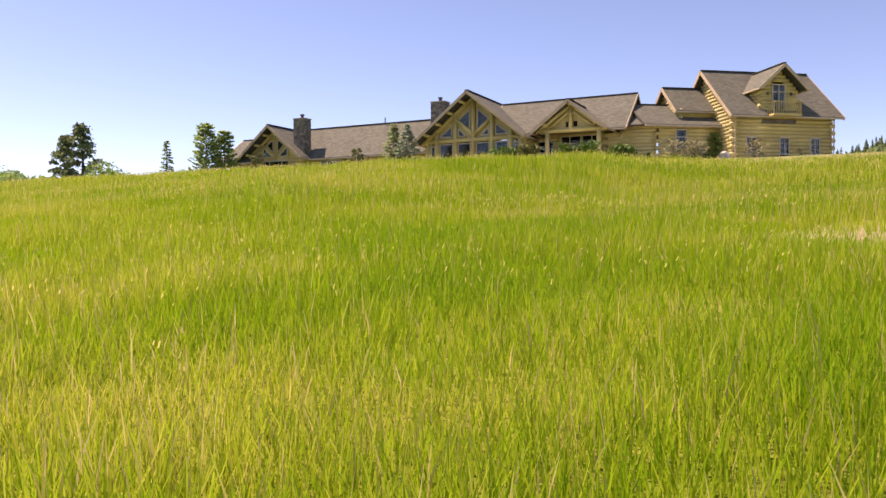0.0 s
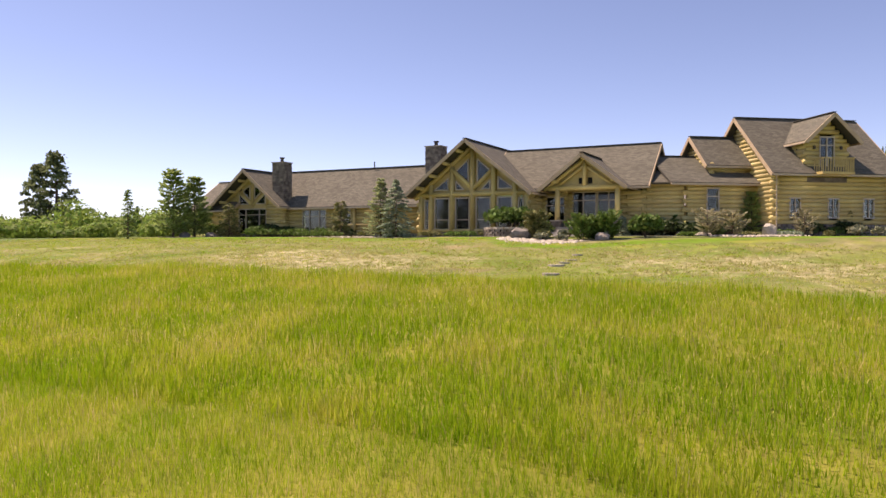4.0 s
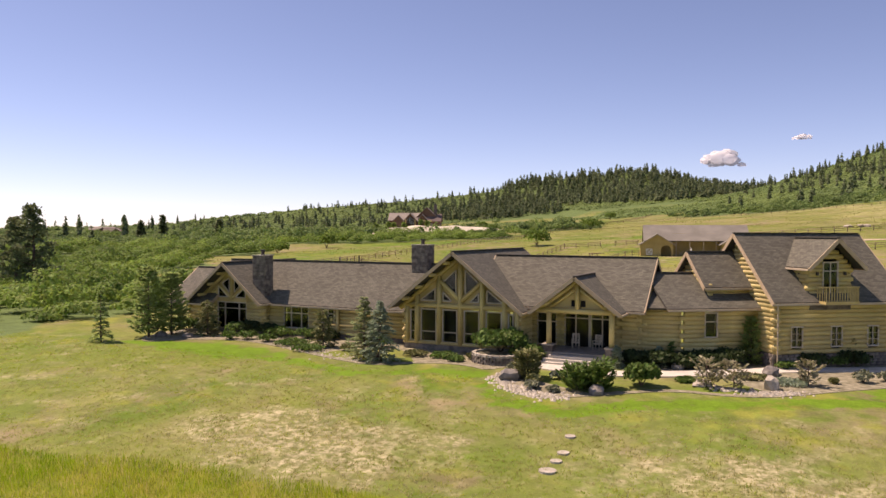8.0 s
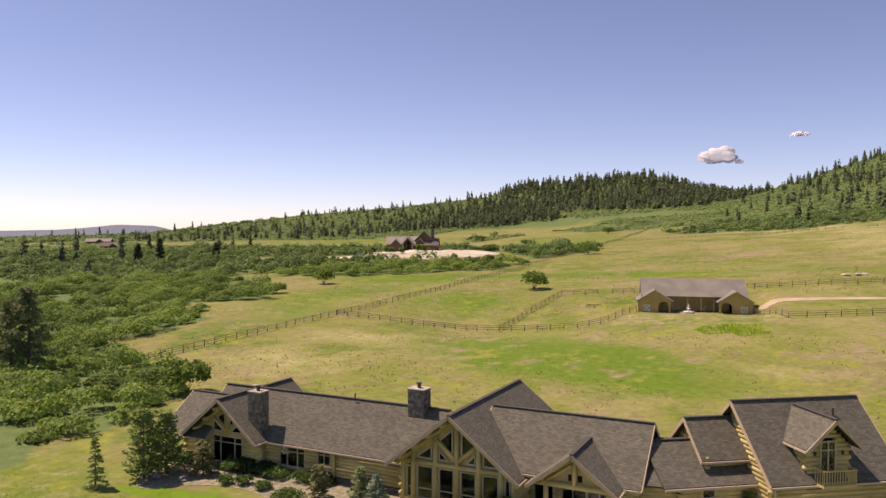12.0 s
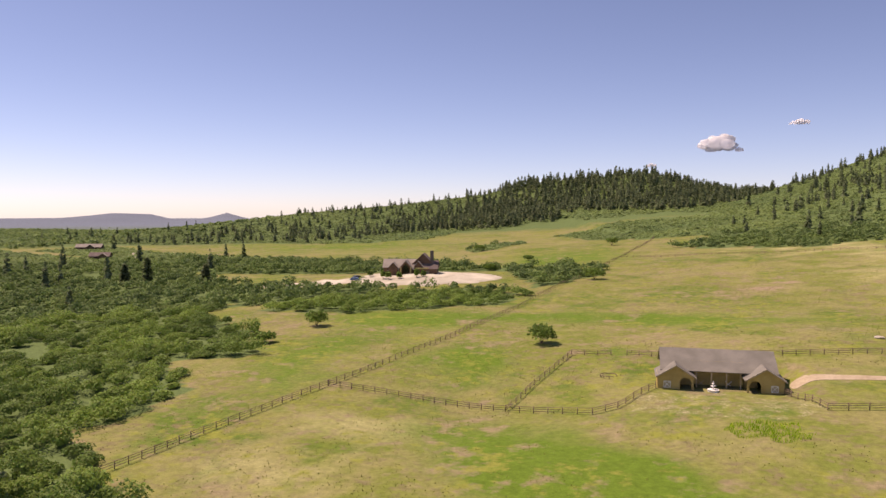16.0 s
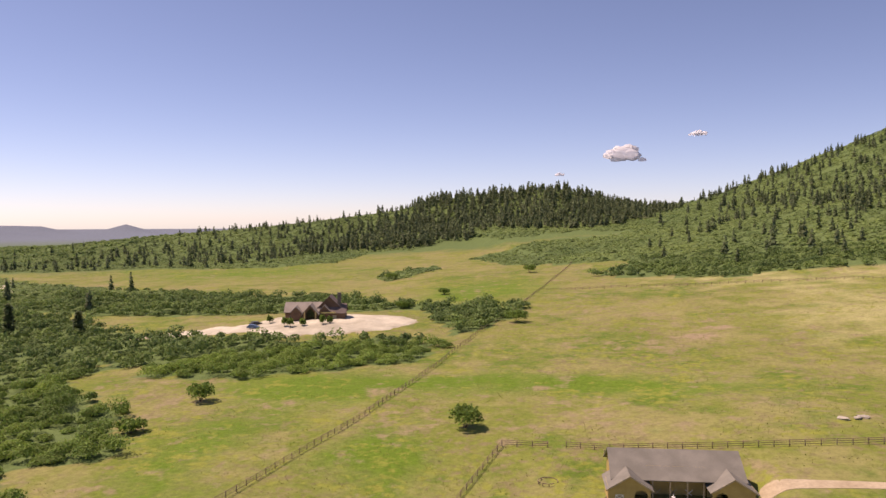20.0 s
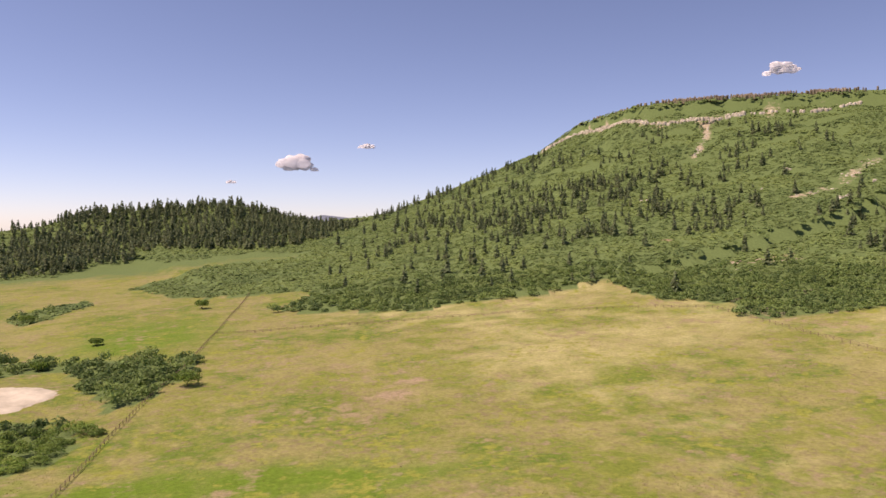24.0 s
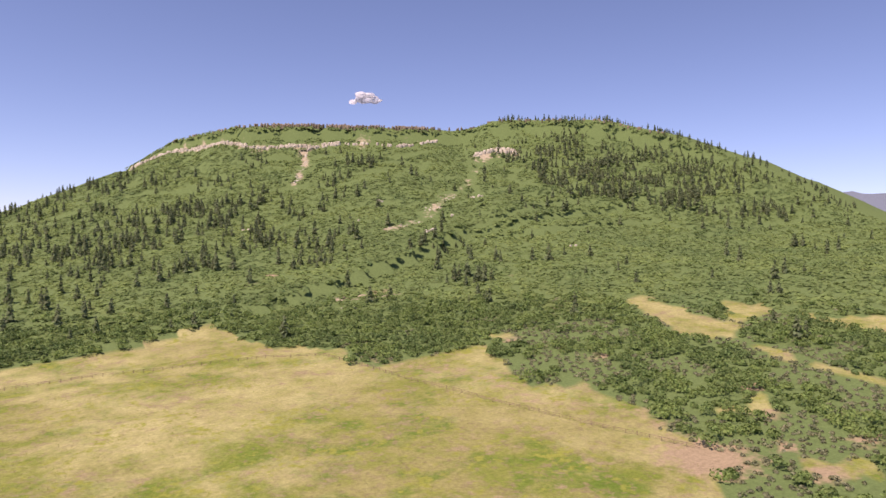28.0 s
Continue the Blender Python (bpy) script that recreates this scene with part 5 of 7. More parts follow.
def mesa_pines(x, y):
    top, fall, d = crest(x, y, MESA_RIM, 190, 170, 45)
    thick = 0.022 + 0.17 * inside(x + 20 * wave(x, y, 60, 2), y + 20 * wave(x, y, 50, 4), SHOULDER)
    thick = thick + 0.85 * inside(x + 12 * wave(x, y, 60, 2), y + 12 * wave(x, y, 50, 4), EAST_BROW) + 0.10 * bump(x, y, 560, 540, 110, 130)
    thick = thick + 0.12 * bump(x, y, 80, 640, 110, 160) + 0.10 * bump(x, y, 20, 560, 60, 80)
    thick = thick * np.clip(0.7 + 1.9 * wave(x, y, 30, 6.0) + 0.7 * wave(x, y, 80, 2.0), 0.06, 2.4)
    for cx, cy, r in PINE_CLUMPS:
        thick = thick + 0.75 * bump(x, y, cx, cy, r, 0.8 * r)
    return grown(x, y) & ((d > 6) | ((x > 600) & (d > -22))) & ((d > 45) | (x > 612) | (top < 165)) & (d < 620) & (np.hypot(x, y) > 330) & (x > -40) & ~bare_rock(x, y, 0.0) & (rng.random(x.shape) < thick)


x, y = scatter(rng, (-40, 150, 800, 1250), 6.6, mesa_pines)
stuff("slope_pines", pines_far(rng, x, y, (5 + 7.5 * rng.random(len(x)) ** 1.3) * (0.62 + 0.38 * smooth(0, 100, crest(x, y, MESA_RIM, 190, 170, 45)[2])), 80, 0.95, 0.22), PINE_FAR, "scattered dark pines climbing the mesa slope", "pine trees")


def rim_pines(x, y):
    top, fall, d = crest(x, y, MESA_RIM, 190, 170, 45)
    return (np.abs(d) < 10) & (((top < 165) & (x < 300)) | ((x > 640) & (top > 80))) & (rng.random(x.shape) < np.where(x > 600, 0.5, 0.3))


x, y = scatter(rng, (-140, 320, 760, 1290), 10.0, rim_pines)
stuff("rim_pines", pines_far(rng, x, y, rng.uniform(3, 7, len(x)), 50, 0.8), PINE_FAR, "row of pines along the mesa skyline", "pine trees")


def valley_pines(x, y):
    return grown(x, y) & (x < -180) & (rng.random(x.shape) < 0.05)


x, y = scatter(rng, (-800, 150, -180, 640), 16.0, valley_pines)
stuff("valley_pines", pines_far(rng, x, y, rng.uniform(7, 13, len(x)), 70, 0.95), PINE_FAR, "lone dark pines standing in the brush", "pine trees")


def rocks_along(name, x, y, wide, high, mat, label, seed):
    """Broken blocks of stone, upright and uneven, joined into one drift."""
    rng = np.random.default_rng(seed)
    z = height(x, y)
    co, loops = [], []
    for k, (px, py, pz) in enumerate(zip(x, y, z)):
        w, h, a = rng.uniform(*wide), rng.uniform(*high), rng.uniform(0, 3.14)
        for zz, f in ((pz - 2.5, 1.1), (pz + 0.6 * h, 1.0), (pz + h, 0.7)):
            for i in range(5):
                t = a + i * 1.2566 + rng.uniform(-0.3, 0.3)
                co.append((px + w * f * math.cos(t), py + w * f * math.sin(t), zz + rng.uniform(-0.12, 0.12) * h))
        b = 15 * k
        for r in (0, 5):
            for i in range(5):
                loops += [b + r + i, b + r + (i + 1) % 5, b + r + 5 + (i + 1) % 5, b + r + 5 + i]
        loops += [b + 10, b + 11, b + 12, b + 13, b + 10, b + 13, b + 14, b + 14]
    loops = np.array(loops)
    tris = loops.reshape(-1, 4)[:, [0, 1, 2, 0, 2, 3]].reshape(-1, 3)
    tris = tris[(tris[:, 1] != tris[:, 2])]
    tagged(new(name, raw_mesh(name, np.array(co), tris.ravel(), 3, mat)), label, "rocks", kind="stuff")


CLIFF = material("brown_sandstone", (0.13, 0.11, 0.075), 0.95, (0.24, 0.20, 0.14), 0.06, 0.5, 1.0, fine=0.35, fine_scale=0.5, island=0.2)
PALE_CLIFF = material("pale_sandstone", (0.35, 0.325, 0.245), 0.95, (0.48, 0.45, 0.355), 0.06, 0.5, 1.0, fine=0.35, fine_scale=0.5, island=0.2)


def rim_where(lo, hi, x0, x1, density):
    def test(x, y):
        top, fall, d = crest(x, y, MESA_RIM, 190, 170, 45)
        ragged = wave(x, y, 25, 4.0)
        return (d > lo) & (d < hi + 3 * ragged) & (x > x0) & (x < x1) & (rng.random(x.shape) < density * (0.75 + 0.6 * ragged)) & (top > 192)
    return test


x, y = scatter(rng, (330, 760, 640, 960), 1.8, rim_where(1.5, 5, 345, 575, 1.2))
rocks_along("rim_cliff", x, y, (0.7, 1.5), (1.6, 3.8), CLIFF, "dark tan sandstone columns under the mesa rim", 5)
x, y = scatter(rng, (250, 600, 730, 1150), 3.4, rim_where(0, 4, 250, 730, 0.55))
rocks_along("rim_rocks", x, y, (0.9, 2.0), (0.4, 1.4), CLIFF, "scattered brown rocks along the mesa rim", 6)
def ledges(x, y):
    broken = 0.7 + 0.5 * wave(x, y, 14, 1) + 0.3 * wave(x, y, 45, 3)
    return ((off_line(x, y, LEDGE) < 4.0 * broken) | (off_line(x, y, UPPER_LEDGE) < 2.2 * (broken - 0.25)) | (off_line(x, y, SPUR_LEDGE) < 7 * (broken - 0.2))) & (rng.random(x.shape) < 0.9)


x, y = scatter(rng, (210, 690, 620, 1080), 2.1, ledges)
rocks_along("ledge_rocks", x, y, (1.0, 2.4), (0.8, 3.4), PALE_CLIFF, "pale broken sandstone ledge below the mesa rim", 7)
x, y = scatter(rng, (280, 530, 500, 900), 2.4, lambda x, y: ((off_line(x, y, CHUTE) < 3.5) | ((off_line(x, y, SCAR) < 6 + 6 * wave(x, y, 14, 2)) & (wave(x, y, 5, 3) > 0.1))) & (rng.random(x.shape) < 0.4))
rocks_along("scree", x, y, (0.5, 1.3), (0.1, 0.7), PALE_CLIFF, "pale scree strewn down the mesa gullies", 8)
x, y = scatter(rng, (190, 380, 470, 660), 4.0, lambda x, y: (wave(x, y, 38, 12.0) + 0.6 * wave(x, y, 11, 5.0) > 1.02) & grown(x, y))
rocks_along("slope_rocks", x, y, (0.8, 2.0), (0.5, 2.0), PALE_CLIFF, "pale outcrops showing through the hillside brush", 9)

# single trees and bushes that stand apart
OAK_LABEL = "rounded green scrub oak standing alone in the meadow"
for k, (x, y, w, h) in enumerate(((-41.5, 136, 6.4, 4.6), (-113, 143, 6.5, 5.0), (-112, 118, 6.0, 3.0), (-95, 427, 7.0, 5.0), (-118, 339, 5.5, 3.2), (-178, 412, 7.0, 4.0), (-50, 23.5, 6.0, 4.4), (-62, 262, 8, 5), (-122, 296, 6, 3.4))):
    shrub("scrub_oak_tree", x, y, w, h, 1400, 0.24, OAK, OAK_LABEL, 60 + k, "tree", "lone scrub oaks", lumps=6)
for k, (x, y, h) in enumerate(((-253, 208, 12), (-221, 211, 10), (-263, 204, 9))):
    conifer("pine", x, y, h, 2.4, 900, 0.7, NEEDLE, "dark pine rising above the scrub oak", 80 + k, group="valley pines", low=0.15, full=0.55)


def ponderosa(x, y, h, r, clumps, label, seed):
    """An old pine: bare lower trunk, crooked limbs, and separate tufts of needles with sky between them."""
    rng = np.random.default_rng(seed)
    ob = thing("ponderosa_pine", pose(x, y, ground_at(x, y) - 0.03), label, "tree", "ponderosa pines")
    part("trunk", Shape().rod((0, 0, -0.1), (0.3, 0.1, h * 0.55), 0.26, 0.17, 8).rod((0.3, 0.1, h * 0.55), (0.1, 0, h * 0.97), 0.17, 0.04, 8), BARK, ob, smooth_faces=True)
    arms, lists = Shape(), []
    for k in range(clumps):
        t = 0.2 + 0.8 * (k + 0.5) / clumps
        a = k * 2.39996 + rng.uniform(-0.5, 0.5)
        reach = r * math.sin(math.pi * min(1.0, 0.25 + 0.78 * t)) ** 0.7 * rng.uniform(0.35, 1.0)
        c = (reach * math.cos(a), reach * math.sin(a), t * h * 0.96)
        arms.rod((0.2 * t, 0.05, max(0.6, c[2] - 0.5)), c, 0.06, 0.02, 5)
        size = rng.uniform(0.7, 1.25) * r / 3
        lists.append(leaf_blob(rng, c, (size * 1.2, size * 1.2, size * 0.75), 90, 0.17))
    part("limbs", arms, BARK, ob)
    part("crown", quad_cloud("crown", *join(lists), NEEDLE), None, ob)
    return ob


ponderosa(-78, 20.5, 13.3, 3.1, 42, "tall dark ponderosa pine with ragged crown above scrub", 90)
ponderosa(-80.6, 19.6, 11.6, 2.6, 30, "second ponderosa pine, shorter and leaning on its neighbour", 91)

# ---- garden round the house ----


def flat_patch(name, ring, mat, z_up, label, category, kind="structure", thick=0.05):
    """A thin bed or path that follows the ground, with a rim that goes down into it."""
    s = Shape()
    top = [(x, y, ground_at(x, y) + z_up) for x, y in ring]
    low = [(x, y, z - z_up - 0.25) for x, y, z in top]
    s.face(top)
    for i in range(len(ring)):
        j = (i + 1) % len(ring)
        s.face([top[j], top[i], low[i], low[j]][::-1])
    me = s.mesh(name, mat)
    bm = bmesh.new()
    bm.from_mesh(me)
    bmesh.ops.triangulate(bm, faces=bm.faces[:])
    bmesh.ops.recalc_face_normals(bm, faces=bm.faces[:])
    bm.to_mesh(me)
    bm.free()
    return tagged(new(name, me), label, category, kind=kind)


def sheet_patch(name, ring, mat, step, up, mound, label, category):
    """A sheet laid over the ground inside a ring, slightly heaped, its rim turned down."""
    xs, ys = [p[0] for p in ring], [p[1] for p in ring]
    gx, gy = np.meshgrid(np.arange(min(xs) - 3, max(xs) + 3, step), np.arange(min(ys) - 3, max(ys) + 3, step))
    x, y = gx.ravel(), gy.ravel()
    x = x + 0.3 * step * wave(x, y, 5, 1)
    held = inside(x + 2 * wave(x, y, 9, 2), y + 2 * wave(x, y, 8, 3), ring)
    z = height(x, y) + np.where(held, up + mound * np.abs(wave(x, y, 14, 5)) * smooth(0.1, 0.7, np.abs(wave(x, y, 31, 2))), -0.6)
    n = gx.shape[1]
    k = (np.arange(gx.shape[0] - 1)[:, None] * n + np.arange(n - 1)).ravel()
    quads = np.stack([k, k + 1, k + n + 1, k + n], 1)
    quads = quads[held[quads].any(1)]
    return tagged(new(name, raw_mesh(name, np.stack([x, y, z], 1), quads.ravel(), 4, mat)), label, category, kind="structure")


def rounded(ring, times=2):
    for _ in range(times):
        out = []
        for (ax, ay), (bx, by) in zip(ring, ring[1:] + ring[:1]):
            out += [(ax * 0.75 + bx * 0.25, ay * 0.75 + by * 0.25), (ax * 0.25 + bx * 0.75, ay * 0.25 + by * 0.75)]
        ring = out
    return ring


flat_patch("planting_bed_west", rounded([(-29, 2.8), (-28.5, -3.5), (-26, -6.0), (-23.5, -3.4), (-19, -1.6), (-15, -2.6), (-11, -4.2), (-6.5, -5.6), (-3, -6.2), (-0.5, -4.2), (2.5, -3.6), (5.5, -5.0), (6.2, 3.2), (-3, 3), (-15, 3)]), MULCH, 0.03, "brown mulch bed along the house front", "planting bed")
flat_patch("planting_bed_east", rounded([(6.0, -2.0), (6.2, -6.6), (8.2, -8.8), (11, -9.0), (14, -7.2), (17, -5.4), (20, -5.6), (23, -4.6), (26, -1.2), (30, 2.4), (33, 6.5), (30, 12), (25, 10), (20, 6.0), (15, 3.0), (10, 0.2)]), MULCH, 0.03, "brown mulch bed beside the curved path", "planting bed")
flat_patch("pavement_1", rounded([(7.0, -0.4), (7.4, -2.6), (10, -3.2), (13, -3.2), (17, -1.2), (20.5, 1.6), (24, 4.4), (28, 6.2), (33, 9.5), (32.3, 10.6), (27, 7.6), (23.2, 5.9), (19.6, 3.1), (16.2, 0.5), (13, -1.3), (11.5, -0.6), (11.0, 0.3)], 1), CONCRETE, 0.07, "pale concrete path curving along the garage", "path")
DRIVE = material("worn_driveway", (0.36, 0.33, 0.27), 0.9, (0.45, 0.41, 0.34), 0.5, 0.3, 8, fine=0.25, fine_scale=5)
sheet_patch("driveway", [(29, 10.5), (33, 9.8), (45, 16), (62, 30), (60, 36), (42, 30), (34, 26), (31, 18)], DRIVE, 0.8, 0.05, 0.0, "worn pale driveway beside the garage", "driveway")


def boulder(name, x, y, size, mat, label, seed, group="", z=None):
    r = random.Random(seed)
    bm = bmesh.new()
    bmesh.ops.create_icosphere(bm, subdivisions=2, radius=1.0)
    for v in bm.verts:
        n = noise.noise(v.co * 1.3 + Vector((seed, 0, 0)))
        v.co *= 1 + 0.45 * n
        v.co = Vector((round(v.co.x * 2.2) / 2.2 * 0.5 + v.co.x * 0.5, v.co.y, v.co.z))
        v.co.x *= size[0] / 2
        v.co.y *= size[1] / 2
        v.co.z *= size[2] / 2
    me = bpy.data.meshes.new(name)
    bm.to_mesh(me)
    bm.free()
    me.materials.append(mat)
    ob = new(name, me)
    ob.matrix_basis = pose(x, y, (ground_at(x, y) if z is None else z) + size[2] * 0.28, 0, 0, r.uniform(0, 360))
    return tagged(ob, label, "rock", group)


boulder("boulder", 22.1, -2.6, (1.2, 0.9, 1.05), PALE_STONE, "pale upright boulder at the bed's edge", 3)
boulder("boulder", 21.8, 2.0, (1.8, 1.0, 0.8), GREY_ROCK, "dark grey boulder beside the path", 4)
boulder("boulder", 7.1, -6.2, (1.5, 1.2, 0.9), GREY_ROCK, "grey boulder among shrubs in the mulch bed", 5)
boulder("boulder", 12.9, -7.2, (1.2, 0.9, 0.6), GREY_ROCK, "flat grey boulder under the pine shrubs", 6)
boulder("boulder", 16.0, 1.8, (1.2, 0.8, 0.6), PALE_STONE, "pale boulder beside the path", 7)
boulder("boulder", 18.2, -3.0, (1.9, 1.0, 0.35), PALE_STONE, "flat pale rock in the mulch bed", 8)
boulder("boulder", -24.2, -2.6, (1.2, 0.8, 0.6), GREY_ROCK, "grey rock beside the young pine", 9)
boulder("boulder", -26.9, -3.0, (0.8, 0.7, 0.7), GREY_ROCK, "grey rock beside the young pine", 10)
boulder("boulder", -43, 29, (1.4, 1.0, 0.9), PALE_STONE, "pale rock behind the house", 12)
for k, (x, y) in enumerate(((30.5, 148), (33.2, 149), (34.2, 150))):
    boulder("boulder", x, y, (2.6, 1.2, 0.7), PALE_STONE, "pale rock lying in the upper meadow", 20 + k, "meadow rocks")


def cobbles(name, line, n, spread, size, label, seed):
    """A strip of small pale stones."""
    r = np.random.default_rng(seed)
    co, loops = [], []
    pts = np.array(line, float)
    for k in range(n):
        t = r.uniform(0, len(pts) - 1.001)
        i = int(t)
        x, y = pts[i] + (pts[i + 1] - pts[i]) * (t - i) + r.normal(0, spread, 2)
        z, s, a = ground_at(x, y) + 0.03, size * r.uniform(0.5, 1.3), r.uniform(0, 6.28)
        for zz, f in ((z - 0.05, 1.0), (z + s * 0.45, 0.6)):
            for j in range(5):
                co.append((x + s * f * math.cos(a + j * 1.2566), y + 0.75 * s * f * math.sin(a + j * 1.2566), zz))
        b = 10 * k
        for j in range(5):
            loops += [b + j, b + (j + 1) % 5, b + 5 + (j + 1) % 5, b + 5 + j]
        loops += [b + 5, b + 6, b + 7, b + 8, b + 5, b + 7, b + 8, b + 9]
    tagged(new(name, raw_mesh(name, np.array(co), np.array(loops), 4, PALE_STONE)), label, "cobbles", kind="stuff")


cobbles("cobbles", [(6.0, -5.6), (7.4, -7.8), (9.5, -8.8), (11.5, -8.6)], 320, 0.35, 0.13, "pale cobbles edging the mulch bed", 1)
cobbles("cobbles", [(19.0, -3.6), (21.0, -4.2), (22.4, -4.0), (23.5, -3.2)], 220, 0.3, 0.13, "pale cobbles edging the mulch bed", 2)
cobbles("cobbles", [(-13, -2.5), (-9, -4.0), (-5, -5.2)], 160, 0.5, 0.08, "pale cobbles scattered in the mulch bed", 3)


def planter():
    """A curved stone planter wall with single stones."""
    ob = thing("stone_planter", pose(4.3, -1.4, ground_at(4.3, -1.4)), "low curved dry-stone planter beside the porch steps", "planter")
    s = Shape()
    n = 20
    ring = [(1.75 * math.cos(2 * math.pi * i / n), 1.5 * math.sin(2 * math.pi * i / n)) for i in range(n)]
    s.face([(x, y, 0.6) for x, y in ring])
    for i in range(n):
        (ax, ay), (bx, by) = ring[i], ring[(i + 1) % n]
        s.face([(ax, ay, -0.2), (bx, by, -0.2), (bx, by, 0.6), (ax, ay, 0.6)])
    part("soil", s, MULCH, ob)
    r = random.Random(2)
    for row in range(4):
        for i in range(26):
            a = 2 * math.pi * (i + 0.5 * (row % 2)) / 26
            w = r.uniform(0.17, 0.22)
            m = pose(1.8 * math.cos(a), 1.55 * math.sin(a), 0.02 + 0.175 * row, 0, 0, math.degrees(math.atan2(1.8 * math.cos(a), -1.55 * math.sin(a))))
            part("stone", Shape().box((-w, -0.12 - r.uniform(0, 0.04), 0), (w, 0.12, r.uniform(0.15, 0.172)), m), STONE if row < 3 else PALE_STONE, ob)


planter()
stone_s = Shape()
ring = [(0.36 * math.cos(2 * math.pi * i / 14), 0.34 * math.sin(2 * math.pi * i / 14)) for i in range(14)]
stone_s.slab([(x, y, 0.05) for x, y in ring], 0.12)
first = None
for k, (x, y, s) in enumerate(((13.7, -18.5, 1.15), (13.7, -17.3, 0.8), (13.7, -16.2, 0.85), (13.4, -14.1, 0.8), (14.5, -21.6, 1.1))):
    m = pose(x, y, ground_at(x, y) + 0.02, 0, 0, 40 * k)
    if first is None:
        first = part("stepping_stone", stone_s, PALE_STONE)
        tagged(first, "round pale stepping stone set in the mown grass", "stepping stone", "stepping stones")
        first.matrix_basis = m @ Matrix.Diagonal((s, s, 1, 1))
    else:
        ob = new("stepping_stone", first.data)
        tagged(ob, "round pale stepping stone set in the mown grass", "stepping stone", "stepping stones")
        ob.matrix_basis = m @ Matrix.Diagonal((s, s, 1, 1))

PINE = material("young_pine_needle", (0.23, 0.31, 0.10), 0.7, (0.33, 0.42, 0.14), 1.0, island=0.3, translucent=0.5)
PALE_PINE = material("pale_pine_needle", (0.27, 0.32, 0.15), 0.7, (0.36, 0.41, 0.21), 1.0, island=0.3, translucent=0.5)
PINE_L, SPR_L = "young green pine at the house front", "young blue-green spruce in the mulch bed"
conifer("young_spruce", -5.1, -4.3, 4.5, 1.5, 2000, 0.13, PALE_PINE, "young pale olive pine in the mulch bed", 1, low=0.04, full=0.6, droop=-0.1)
conifer("young_spruce", -3.5, -4.7, 4.25, 1.75, 2700, 0.12, SPRUCE, SPR_L, 2, low=0.04)
conifer("young_pine", -27.6, -3.7, 6.2, 1.75, 3000, 0.17, PINE, PINE_L, 3, low=0.06, full=0.32, droop=-0.35)
conifer("young_pine", -26.9, -1.8, 5.6, 1.6, 2800, 0.17, PINE, PINE_L, 4, low=0.06, full=0.32, droop=-0.35)
conifer("slim_pine", -29.8, -6.8, 4.5, 1.0, 1100, 0.13, PINE, "slim young pine standing on the lawn", 5, low=0.08)
conifer("bushy_pine", -23.8, -0.6, 3.1, 1.35, 1760, 0.12, OLIVE, "bushy olive-green pine against the gable", 6, low=0.03, full=0.35)
conifer("bushy_pine", -10.8, -1.4, 3.0, 1.1, 1760, 0.11, OLIVE, "bushy olive-green pine in front of the wing", 7, low=0.03, full=0.32)
conifer("blue_spruce", 12.3, 0.2, 1.5, 0.62, 1100, 0.11, SPRUCE, "small blue spruce beside the porch", 8, low=0.02)
conifer("blue_spruce", 14.8, 1.9, 1.45, 0.62, 1100, 0.11, SPRUCE, "small blue spruce beside the path", 9, low=0.02)
conifer("juniper_tree", 20.3, 6.0, 3.4, 1.0, 1900, 0.13, PINE, "upright green juniper at the garage corner", 10, low=0.02, full=0.45, droop=-0.4)
conifer("young_pine", 26.4, 8.6, 2.7, 0.9, 1040, 0.12, OLIVE, "young olive pine in front of the garage", 11, low=0.05)
conifer("slim_juniper", 15.4, 3.0, 1.7, 0.28, 500, 0.10, JUNIPER, "slim upright juniper against the passage wall", 12, low=0.02, full=0.35)
conifer("slim_juniper", 17.2, 4.4, 1.6, 0.28, 500, 0.10, JUNIPER, "slim upright juniper against the passage wall", 13, low=0.02, full=0.5)
for k, (x, y, h, r) in enumerate(((11.6, -7.0, 1.35, 1.0), (12.9, -6.5, 1.5, 0.95), (12.2, -6.3, 1.15, 0.8))):
    conifer("pine_shrub", x, y, h, r, 1100, 0.13, JUNIPER, "multi-stemmed green mugo pine in the mulch bed", 14 + k, "shrub", low=0.03, full=0.12, droop=-0.75)
conifer("olive_pine", 8.0, -5.6, 1.7, 0.95, 1300, 0.14, OLIVE, "bushy olive pine beside the grey boulder", 24, "shrub", low=0.03, full=0.15, droop=-0.6)
DRY_PINE = material("dry_pine_needle", (0.27, 0.255, 0.15), 0.8, (0.36, 0.335, 0.21), 2.0, island=0.3, translucent=0.35)
for k, (x, y, h, r) in enumerate(((18.6, -3.8, 1.75, 1.0), (20.1, -3.6, 1.6, 0.9), (24.0, -0.6, 1.6, 0.85))):
    conifer("thin_pine", x, y, h, r, 380, 0.13, DRY_PINE, "sparse dry young pine in the mulch bed", 17 + k, low=0.12, full=0.2, droop=-0.6)
shrub("mugo_pine", 15.0, -4.9, 2.0, 1.5, 1800, 0.10, JUNIPER, "round green mugo pine at the bed's edge", 20)
shrub("spreading_juniper", 4.1, -0.6, 3.6, 1.7, 3000, 0.11, JUNIPER, "dark green juniper spilling over the stone planter", 21, z=HOUSE_Z + 0.55, lumps=6)
shrub("spreading_juniper", 5.9, -0.2, 2.4, 1.3, 1800, 0.11, JUNIPER, "dark green juniper beside the porch pier", 22, lumps=5)
